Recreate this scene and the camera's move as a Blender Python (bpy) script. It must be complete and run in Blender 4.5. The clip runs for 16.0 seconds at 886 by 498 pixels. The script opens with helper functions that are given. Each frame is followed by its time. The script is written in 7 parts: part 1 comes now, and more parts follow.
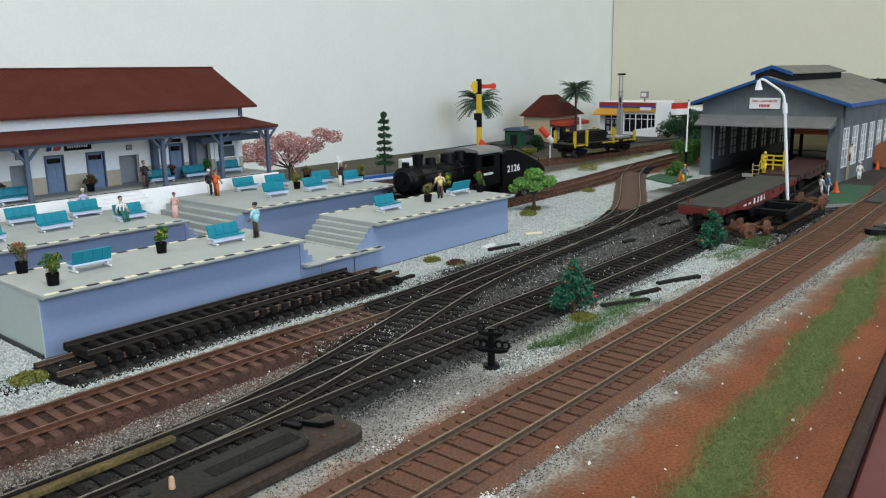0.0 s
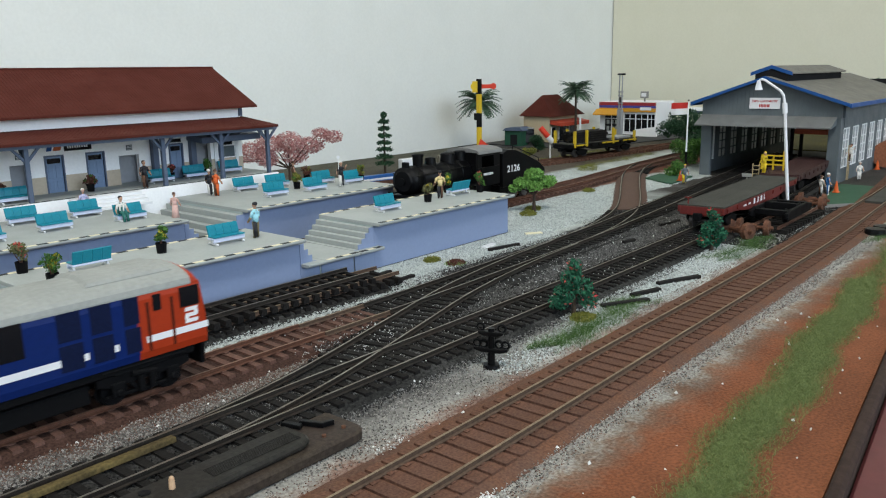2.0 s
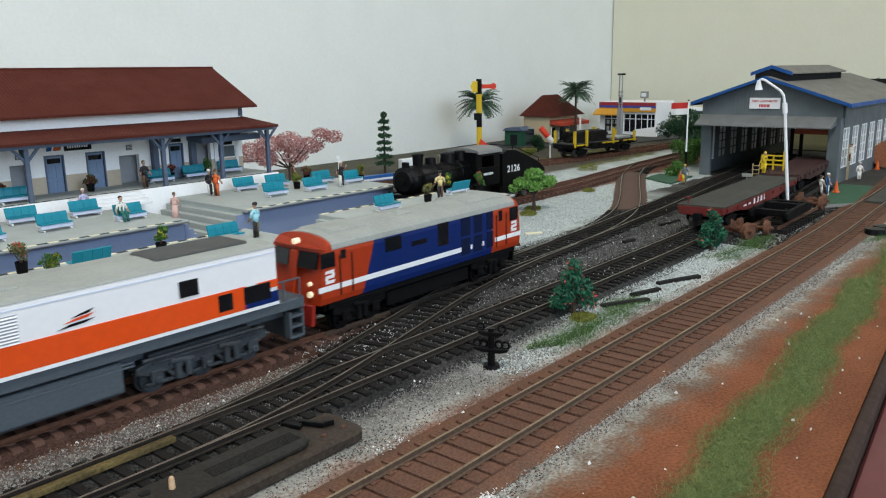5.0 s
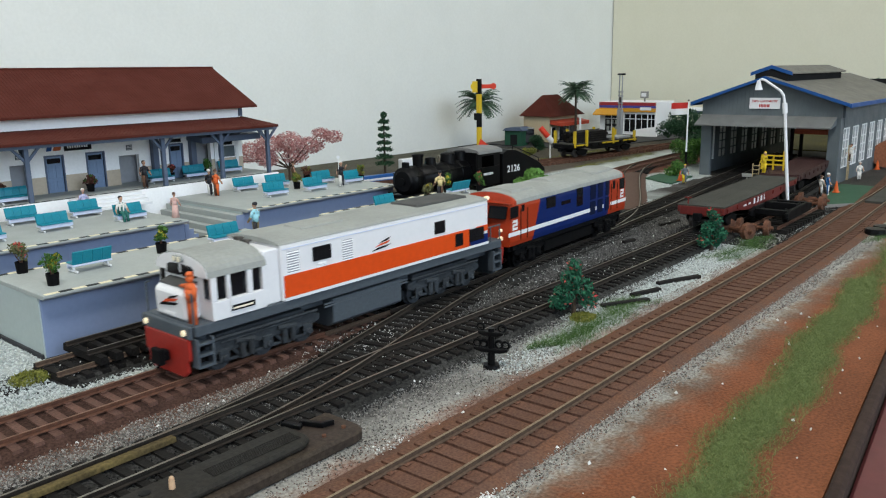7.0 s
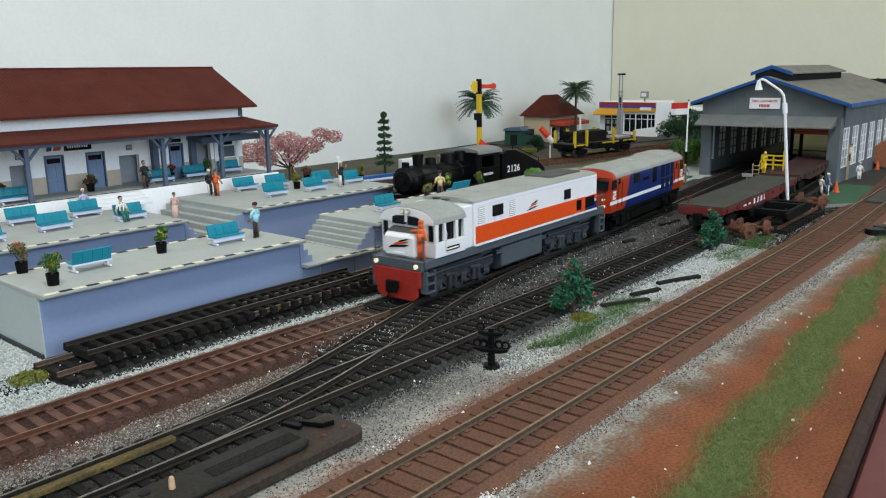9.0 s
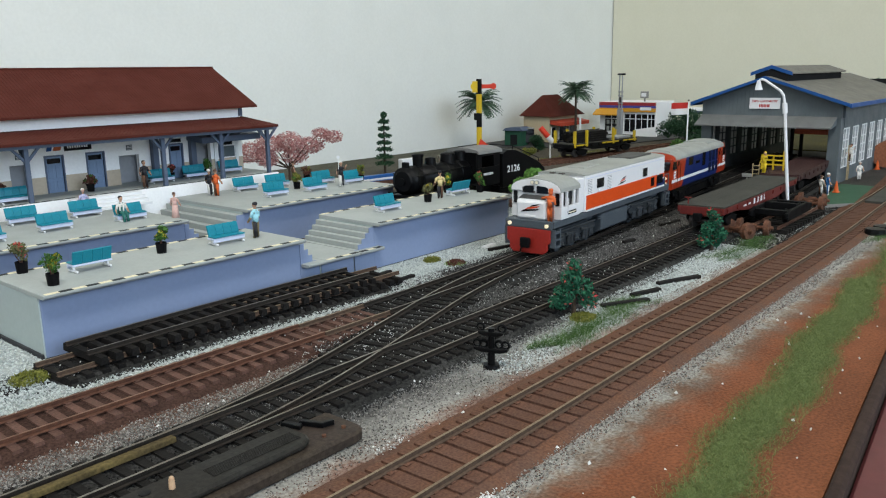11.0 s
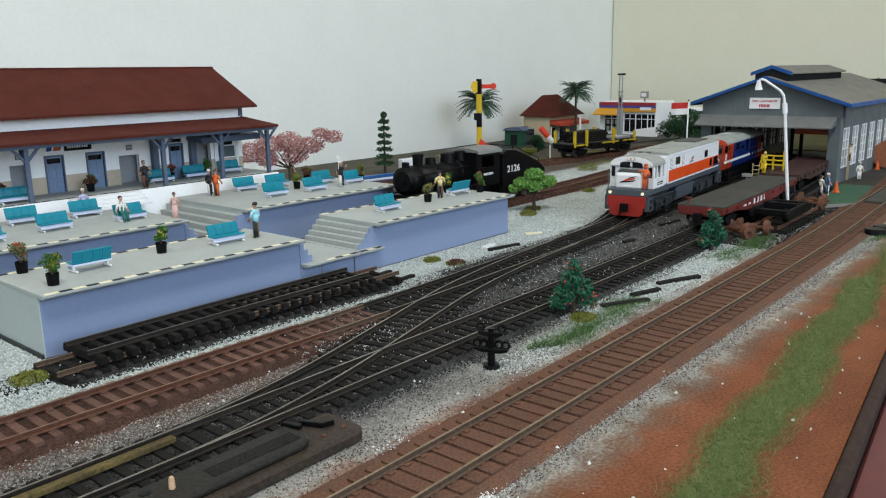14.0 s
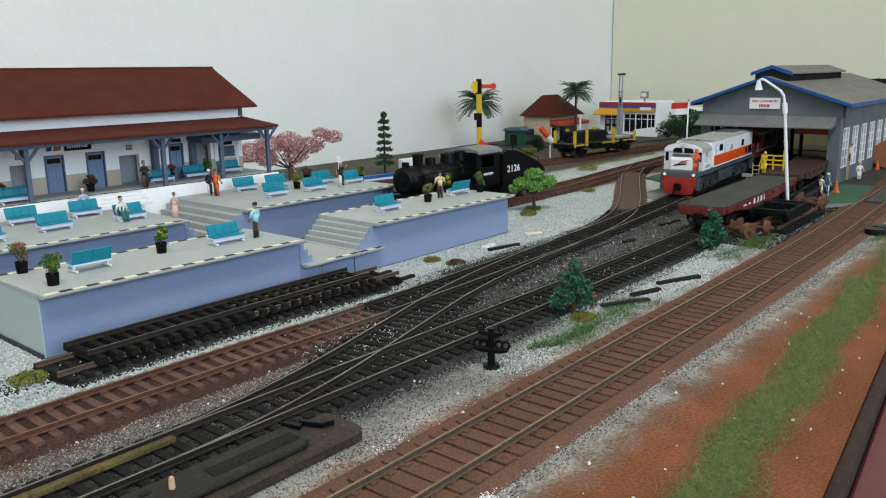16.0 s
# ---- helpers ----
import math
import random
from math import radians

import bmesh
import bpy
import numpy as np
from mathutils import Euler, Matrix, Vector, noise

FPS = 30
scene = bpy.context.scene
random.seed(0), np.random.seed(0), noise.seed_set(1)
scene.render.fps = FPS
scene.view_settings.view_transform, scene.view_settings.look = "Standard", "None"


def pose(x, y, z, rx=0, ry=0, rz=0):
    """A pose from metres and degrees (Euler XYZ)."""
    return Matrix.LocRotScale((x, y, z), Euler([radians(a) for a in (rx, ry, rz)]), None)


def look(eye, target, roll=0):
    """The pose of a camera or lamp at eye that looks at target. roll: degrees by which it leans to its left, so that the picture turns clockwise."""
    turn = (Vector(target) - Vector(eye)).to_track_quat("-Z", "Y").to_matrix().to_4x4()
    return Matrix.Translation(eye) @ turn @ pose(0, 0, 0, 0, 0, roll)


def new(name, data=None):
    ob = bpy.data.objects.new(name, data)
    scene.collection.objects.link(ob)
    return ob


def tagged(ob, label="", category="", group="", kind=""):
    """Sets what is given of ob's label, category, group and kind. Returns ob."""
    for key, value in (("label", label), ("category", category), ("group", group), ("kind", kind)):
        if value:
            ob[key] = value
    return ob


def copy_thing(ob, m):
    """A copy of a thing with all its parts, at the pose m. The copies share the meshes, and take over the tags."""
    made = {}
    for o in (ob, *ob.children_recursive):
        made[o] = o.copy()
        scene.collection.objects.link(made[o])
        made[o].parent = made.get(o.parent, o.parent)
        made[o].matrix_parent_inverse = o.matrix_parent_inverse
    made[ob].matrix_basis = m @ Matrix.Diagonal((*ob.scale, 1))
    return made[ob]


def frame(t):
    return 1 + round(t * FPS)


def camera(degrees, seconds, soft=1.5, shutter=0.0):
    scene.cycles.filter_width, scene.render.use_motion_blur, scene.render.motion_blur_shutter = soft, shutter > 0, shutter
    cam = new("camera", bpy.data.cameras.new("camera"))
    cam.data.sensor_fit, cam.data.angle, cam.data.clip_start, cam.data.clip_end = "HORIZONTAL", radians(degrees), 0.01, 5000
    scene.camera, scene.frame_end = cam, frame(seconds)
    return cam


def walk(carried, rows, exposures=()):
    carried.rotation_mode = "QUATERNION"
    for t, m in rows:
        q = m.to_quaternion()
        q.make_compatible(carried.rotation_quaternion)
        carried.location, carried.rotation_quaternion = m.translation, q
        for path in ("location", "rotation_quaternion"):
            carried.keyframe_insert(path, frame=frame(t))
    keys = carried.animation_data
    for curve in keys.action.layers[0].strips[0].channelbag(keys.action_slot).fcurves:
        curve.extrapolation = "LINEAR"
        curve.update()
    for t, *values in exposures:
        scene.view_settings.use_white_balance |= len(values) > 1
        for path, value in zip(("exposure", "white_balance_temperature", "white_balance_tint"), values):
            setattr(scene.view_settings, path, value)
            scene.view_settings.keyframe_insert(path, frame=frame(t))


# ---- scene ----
# A model railway on a table in the corner of a room. Sizes below are millimetres; MM turns them into metres.
MM = 0.001
cam = camera(58.4, 16.0, soft=1.15, shutter=0.5)
EYE = Vector((0, 0, 0.11242))
AIM = EYE + Vector((0.74155, 0.63444, -0.21815))
CAM_POSE = look(EYE, AIM, -0.977)
walk(cam, [(0, CAM_POSE), (16, CAM_POSE)], exposures=((0, 0.0), (16, 0.0)))

# ---- world and light ----
world = bpy.data.worlds.new("world")
scene.world = world
world.use_nodes = True
wn = world.node_tree
sky = wn.nodes.new("ShaderNodeTexSky")
sky.sky_type, sky.sun_disc = "NISHITA", False
sky.sun_elevation, sky.sun_rotation = radians(50), radians(200)
wn.links.new(sky.outputs[0], wn.nodes["Background"].inputs[0])
wn.nodes["Background"].inputs[1].default_value = 0.12


def area(name, m, sx, sy, power, color):
    data = bpy.data.lights.new(name, "AREA")
    data.shape, data.size, data.size_y, data.energy, data.color = "RECTANGLE", sx, sy, power, color
    ob = new(name, data)
    ob.matrix_world = m
    return ob


# cool daylight from the wide window before the table, weak light from the side window, and the room's ceiling lamp
area("window_light", look((0.1, -1.66, 0.75), (0.35, 0.35, 0.0)), 1.85, 1.15, 27, (0.68, 0.83, 1.0))
area("window_light", look((-1.86, 0.3, 0.8), (0.4, 0.4, 0.1)), 0.9, 1.15, 6, (0.86, 0.95, 1.0))
area("ceiling_light", look((-0.3, -0.4, 1.64), (0.0, 0.3, 0.0)), 0.7, 0.35, 22, (0.98, 0.955, 0.89))

# ---- helpers ----
def at(x, y, z=0, rz=0, rx=0, ry=0):
    return pose(x * MM, y * MM, z * MM, rx, ry, rz)


def box(bm, x0, x1, y0, y1, z0, z1):
    m = Matrix.LocRotScale(((x0 + x1) / 2, (y0 + y1) / 2, (z0 + z1) / 2), None, (abs(x1 - x0), abs(y1 - y0), abs(z1 - z0)))
    return bmesh.ops.create_cube(bm, size=1, matrix=m)["verts"]


def rod(bm, a, b, r0, r1=None, n=8, caps=True):
    a, b = Vector(a), Vector(b)
    d = b - a
    m = Matrix.Translation((a + b) / 2) @ d.to_track_quat("Z", "Y").to_matrix().to_4x4()
    return bmesh.ops.create_cone(bm, cap_ends=caps, segments=n, radius1=r0, radius2=r0 if r1 is None else r1, depth=d.length, matrix=m)["verts"]


def ball(bm, c, r, sub=1, sx=1, sy=1, sz=1):
    m = Matrix.LocRotScale(c, None, (sx, sy, sz))
    return bmesh.ops.create_icosphere(bm, subdivisions=sub, radius=r, matrix=m)["verts"]


def prism(bm, pts, lo, hi, axis="x"):
    """Extrude the outline pts (two numbers each) along axis from lo to hi: 'x' takes (y, z), 'y' (x, z), 'z' (x, y)."""
    def put(p, d):
        return {"x": (d, p[0], p[1]), "y": (p[0], d, p[1]), "z": (p[0], p[1], d)}[axis]
    a = [bm.verts.new(put(p, lo)) for p in pts]
    b = [bm.verts.new(put(p, hi)) for p in pts]
    bm.faces.new(a), bm.faces.new(b)
    for i in range(len(pts)):
        j = (i + 1) % len(pts)
        bm.faces.new((a[i], a[j], b[j], b[i]))
    return a + b


def sweep(bm, path, prof):
    """Sweep a closed outline prof of (side, up) along path of (x, y, z)."""
    path = [Vector(p) for p in path]
    rings = []
    for i, p in enumerate(path):
        d = (path[min(i + 1, len(path) - 1)] - path[max(i - 1, 0)]).normalized()
        side = Vector((-d.y, d.x, 0)).normalized()
        rings.append([bm.verts.new(p + side * s + Vector((0, 0, u))) for s, u in prof])
    n = len(prof)
    for r, q in zip(rings, rings[1:]):
        for i in range(n):
            bm.faces.new((r[i], r[(i + 1) % n], q[(i + 1) % n], q[i]))
    bm.faces.new(rings[0]), bm.faces.new(rings[-1])


def finish(name, bm, mats, bevel=0, smooth=False):
    bmesh.ops.recalc_face_normals(bm, faces=bm.faces[:])
    if bevel:
        edges = [e for e in bm.edges if len(e.link_faces) == 2 and e.calc_face_angle(0) > 0.6]
        bmesh.ops.bevel(bm, geom=edges, offset=bevel, segments=1, affect="EDGES", clamp_overlap=True)
    bmesh.ops.transform(bm, matrix=Matrix.Scale(MM, 4), verts=bm.verts[:])
    me = bpy.data.meshes.new(name)
    for f in bm.faces:
        f.smooth = smooth
    bm.to_mesh(me)
    bm.free()
    for m in mats if isinstance(mats, (list, tuple)) else [mats]:
        me.materials.append(m)
    return me


def part(name, bm, material, parent, label="", bevel=0, smooth=False, m=None):
    """One mesh object under a thing or under a part."""
    ob = new(name, finish(name, bm, material, bevel, smooth))
    if parent is not None:
        ob.parent = parent
    if m is not None:
        ob.matrix_basis = m
    return tagged(ob, label)


def share(name, me, parent, m):
    ob = new(name, me)
    ob.parent = parent
    ob.matrix_basis = m
    return ob


def thing(name, label, category, m=Matrix(), group="", kind=""):
    ob = new(name)
    ob.empty_display_size = 0.005
    ob.matrix_basis = m
    return tagged(ob, label, category, group, kind)


def solid(name, bm, material, label, category, m=Matrix(), group="", kind="", bevel=0, smooth=False):
    """A thing of one mesh."""
    ob = new(name, finish(name, bm, material, bevel, smooth))
    ob.matrix_basis = m
    return tagged(ob, label, category, group, kind)


def bars(bm, x0, x1, y, z0, z1, n, seed=0, gap=0.35):
    """Writing that cannot be read: n upright bars on a face that looks along -y."""
    rng = random.Random(seed)
    w = (x1 - x0) / n
    for i in range(n):
        box(bm, x0 + i * w, x0 + i * w + w * (1 - gap) * rng.uniform(0.7, 1.1), y - 0.08, y + 0.02, z0, z1)


# ---- materials ----
def rgb(c):
    """A colour from sRGB 0-255."""
    return tuple(((v / 255 + 0.055) / 1.055) ** 2.4 if v > 10 else v / 3295 for v in c) + (1,)


def material(name, color, rough=0.6, metal=0.0, grain=1.5, spread=0.15, bump=0.15, stain=None, amount=0.0, random_tone=0.0, coat=0.0, spec=0.3):
    """A surface with grain (mm) and broad stains of a second colour."""
    m = bpy.data.materials.new(name)
    m.use_nodes = True
    nt = m.node_tree
    b = nt.nodes["Principled BSDF"]
    co = nt.nodes.new("ShaderNodeTexCoord").outputs["Object"]

    def noise_tex(size, detail=4):
        n = nt.nodes.new("ShaderNodeTexNoise")
        n.inputs["Scale"].default_value = 1000 / size
        n.inputs["Detail"].default_value = detail
        nt.links.new(co, n.inputs["Vector"])
        return n.outputs["Fac"]

    def mix(kind, fac, a, c):
        n = nt.nodes.new("ShaderNodeMix")
        n.data_type, n.blend_type = "RGBA", kind
        for i, v in ((0, fac), (6, a), (7, c)):
            if hasattr(v, "is_linked"):
                nt.links.new(v, n.inputs[i])
            else:
                n.inputs[i].default_value = v
        return n.outputs[2]

    def spanned(v, lo, hi, a=0.3, c=0.7):
        n = nt.nodes.new("ShaderNodeMapRange")
        nt.links.new(v, n.inputs[0])
        for i, x in enumerate((a, c, lo, hi)):
            n.inputs[i + 1].default_value = x
        return n.outputs[0]

    fine, broad = noise_tex(grain), noise_tex(grain * 14, 3)
    col = color
    if stain:
        col = mix("MIX", spanned(broad, 0, amount, 0.4, 0.7), col, stain)
    tone = nt.nodes.new("ShaderNodeCombineColor")
    for i in range(3):
        nt.links.new(spanned(fine, 1 - spread, 1 + spread), tone.inputs[i])
    col = mix("MULTIPLY", 1.0, col, tone.outputs[0])
    if random_tone:
        info = nt.nodes.new("ShaderNodeObjectInfo")
        t2 = nt.nodes.new("ShaderNodeCombineColor")
        for i in range(3):
            nt.links.new(spanned(info.outputs["Random"], 1 - random_tone, 1 + random_tone, 0, 1), t2.inputs[i])
        col = mix("MULTIPLY", 1.0, col, t2.outputs[0])
    nt.links.new(col, b.inputs["Base Color"])
    nt.links.new(spanned(broad, max(rough - 0.08, 0.03), min(rough + 0.08, 1)), b.inputs["Roughness"])
    b.inputs["Metallic"].default_value = metal
    b.inputs["Coat Weight"].default_value = coat
    b.inputs["Specular IOR Level"].default_value = spec
    if bump:
        bp = nt.nodes.new("ShaderNodeBump")
        bp.inputs["Strength"].default_value = bump
        bp.inputs["Distance"].default_value = grain * MM * 0.3
        nt.links.new(fine, bp.inputs["Height"])
        nt.links.new(bp.outputs[0], b.inputs["Normal"])
    return m


def island_material(name, dark, light, rough=0.85):
    """For loose pieces joined into one mesh: each its own tone."""
    m = bpy.data.materials.new(name)
    m.use_nodes = True
    nt = m.node_tree
    b = nt.nodes["Principled BSDF"]
    geo = nt.nodes.new("ShaderNodeNewGeometry")
    ramp = nt.nodes.new("ShaderNodeValToRGB")
    ramp.color_ramp.elements[0].color, ramp.color_ramp.elements[1].color = dark, light
    nt.links.new(geo.outputs["Random Per Island"], ramp.inputs[0])
    nt.links.new(ramp.outputs[0], b.inputs["Base Color"])
    b.inputs["Roughness"].default_value = rough
    b.inputs["Specular IOR Level"].default_value = 0.25
    return m


def glass_material(name, tint, rough=0.08):
    m = material(name, tint, rough, grain=4, spread=0.05, bump=0)
    return m


M_WALL_W = material("wall_paint", (0.75, 0.76, 0.725, 1), 0.8, grain=3, spread=0.02, bump=0.05, stain=(0.72, 0.73, 0.69, 1), amount=0.5)
M_WALL_E = material("wall_paint_cream", (0.68, 0.66, 0.53, 1), 0.8, grain=3, spread=0.02, bump=0.05, stain=(0.66, 0.64, 0.505, 1), amount=0.5)
M_CEIL = material("ceiling_paint", (0.8, 0.8, 0.78, 1), 0.9, grain=5, spread=0.02, bump=0)
# grey platform paint with the blue daylight of its front mixed in
M_PLAT_BLUE_LIT = material("platform_blue_lit", (0.215, 0.272, 0.415, 1), 0.5, grain=2, spread=0.03, bump=0.04, stain=(0.235, 0.29, 0.42, 1), amount=0.4)
M_PLAT_TOP = material("platform_grey", (0.36, 0.385, 0.37, 1), 0.6, grain=1.2, spread=0.05, bump=0.05, spec=0.3, stain=(0.325, 0.35, 0.335, 1), amount=0.5)
# the same paint, paler and greyer as the side light shows it
M_PLAT_END_LIT = material("platform_end_lit", (0.40, 0.46, 0.45, 1), 0.5, grain=2, spread=0.03, bump=0.04)
M_YELLOW = material("marking_cream", (0.76, 0.69, 0.48, 1), 0.6, grain=0.6, spread=0.12, bump=0)
M_DARKMARK = material("marking_dark", (0.03, 0.033, 0.033, 1), 0.7, grain=0.6, spread=0.15, bump=0, spec=0.15)
M_BASEBOARD = material("black_edge", (0.025, 0.025, 0.03, 1), 0.6, grain=1, spread=0.2)
M_RAIL_TOP = material("rail_worn_top", (0.20, 0.18, 0.15, 1), 0.4, 0.6, grain=1.2, spread=0.2, bump=0.05, stain=(0.13, 0.10, 0.075, 1), amount=0.8)
M_RAIL_BRN = material("rail_dusty_brown", (0.085, 0.055, 0.038, 1), 0.8, grain=1.2, spread=0.25, bump=0.1, spec=0.2)
M_RAIL = material("rail_steel", (0.020, 0.017, 0.014, 1), 0.7, 0.0, grain=1.5, spread=0.25, bump=0.1, stain=(0.03, 0.021, 0.016, 1), amount=0.8, spec=0.2)
M_RAIL_RED = material("rail_rusty", (0.13, 0.06, 0.038, 1), 0.5, 0.3, grain=1.5, spread=0.25, bump=0.1, stain=(0.09, 0.04, 0.026, 1), amount=0.8)
M_RAIL_DARK = material("rail_sooty", (0.055, 0.05, 0.045, 1), 0.35, 0.6, grain=1.5, spread=0.3, bump=0.1)
M_SLEEP_RED = material("sleeper_redbrown", (0.115, 0.058, 0.042, 1), 0.85, grain=0.8, spread=0.3, bump=0.3, stain=(0.07, 0.036, 0.027, 1), amount=0.7, random_tone=0.15)
M_SLEEP_BLK = material("sleeper_black", (0.011, 0.0100, 0.0095, 1), 0.85, grain=0.8, spread=0.4, bump=0.3, spec=0.12, stain=(0.027, 0.024, 0.021, 1), amount=0.7, random_tone=0.2)
M_SLEEP_BRN = material("sleeper_brown", (0.105, 0.056, 0.040, 1), 0.95, grain=0.8, spread=0.3, bump=0.3, stain=(0.135, 0.066, 0.042, 1), amount=0.9, random_tone=0.10, spec=0.12)
M_WHITE = material("white_paint", (0.74, 0.75, 0.76, 1), 0.45, grain=2, spread=0.02, bump=0.03)
M_WHITE_W = material("white_render", (0.87, 0.87, 0.87, 1), 0.7, grain=1.5, spread=0.03, bump=0.05)
M_TAN = material("tan_dado", (0.50, 0.42, 0.32, 1), 0.7, grain=1.5, spread=0.05)
M_ROOF = material("maroon_roof", (0.080, 0.020, 0.014, 1), 0.75, grain=1.2, spread=0.12, bump=0.15, stain=(0.066, 0.017, 0.012, 1), amount=0.6, spec=0.08)
M_SLATE = material("slate_blue_paint", (0.085, 0.11, 0.165, 1), 0.5, grain=1, spread=0.06, bump=0.05)
M_DOOR = material("blue_door_paint", (0.17, 0.24, 0.36, 1), 0.5, grain=1, spread=0.06, bump=0.05)
M_DARKGLASS = material("dark_glass", (0.006, 0.007, 0.009, 1), 0.12, grain=4, spread=0.05, bump=0, spec=0.3)
M_GREYGLASS = glass_material("grey_glass", (0.10, 0.12, 0.13, 1), 0.12)
M_BLACK = material("black_plastic", (0.005, 0.005, 0.0055, 1), 0.55, grain=1, spread=0.25, bump=0.1, spec=0.07)
M_SOOT = material("matt_black_metal", (0.0032, 0.0032, 0.0036, 1), 0.4, 0.0, grain=1.2, spread=0.3, bump=0.15, spec=0.14)
M_TEAL = material("teal_plastic", (0.006, 0.20, 0.27, 1), 0.45, grain=1, spread=0.06, bump=0.05)
M_LILAC = material("pale_lilac_plastic", (0.55, 0.60, 0.75, 1), 0.4, grain=1, spread=0.03, bump=0)
M_SHED = material("shed_grey_boards", (0.105, 0.125, 0.135, 1), 0.6, grain=1, spread=0.08, bump=0.1, stain=(0.085, 0.10, 0.105, 1), amount=0.5)
M_SHED_ROOF = material("shed_roof_felt", (0.175, 0.165, 0.14, 1), 0.85, grain=1, spread=0.15, bump=0.3, stain=(0.13, 0.125, 0.11, 1), amount=0.6)
M_BLUE_TRIM = material("bright_blue_trim", (0.010, 0.068, 0.24, 1), 0.45, grain=1, spread=0.05, bump=0, spec=0.2)
# near-black base colour that stands in for the shade inside the shed
M_INNER_SHADE = material("inside_shade_dark", (0.014, 0.014, 0.015, 1), 0.9, grain=2, spread=0.15, spec=0.1)
# ---- room and table ----
def slab(name, x0, x1, y0, y1, z0, z1, mat_, label, category):
    bm = bmesh.new()
    box(bm, x0, x1, y0, y1, z0, z1)
    return solid(name, bm, mat_, label, category, kind="structure")


slab("wall_north", -2000, 1500, 776, 900, -900, 1700, M_WALL_W, "pale off-white painted plaster room wall", "wall")
slab("wall_east", 1420, 1500, -1800, 774, -900, 1700, M_WALL_E, "pale cream painted plaster room wall", "wall")
slab("ceiling", -2000, 1500, -1800, 900, 1702, 1780, M_CEIL, "white painted room ceiling", "ceiling")
M_FLOOR = material("floor_tile", (0.22, 0.12, 0.10, 1), 0.4, grain=12, spread=0.1, bump=0.05)
slab("floor", -2000, 1500, -1800, 900, -980, -900, M_FLOOR, "reddish tiled room floor", "floor")


def wall_with_window(name, axis, where, span, hole, label):
    """A wall across span at where, with a rectangular hole (a0, a1, z0, z1)."""
    bm = bmesh.new()
    a0, a1, z0, z1 = hole
    for s0, s1, b0, b1 in ((span[0], a0, -900, 1700), (a1, span[1], -900, 1700), (a0, a1, -900, z0), (a0, a1, z1, 1700)):
        if axis == "x":
            box(bm, where - 80, where, s0, s1, b0, b1)
        else:
            box(bm, s0, s1, where - 80, where, b0, b1)
    solid(name, bm, M_WALL_W, label, "wall", kind="structure")


wall_with_window("wall_south", "y", -1720, (-1915, 1415), (-850, 1050, 150, 1350), "white plaster room wall with a wide window opening")
wall_with_window("wall_west", "x", -1920, (-1795, 774), (-200, 1200 - 430, 200, 1400), "white plaster room wall with a window opening")

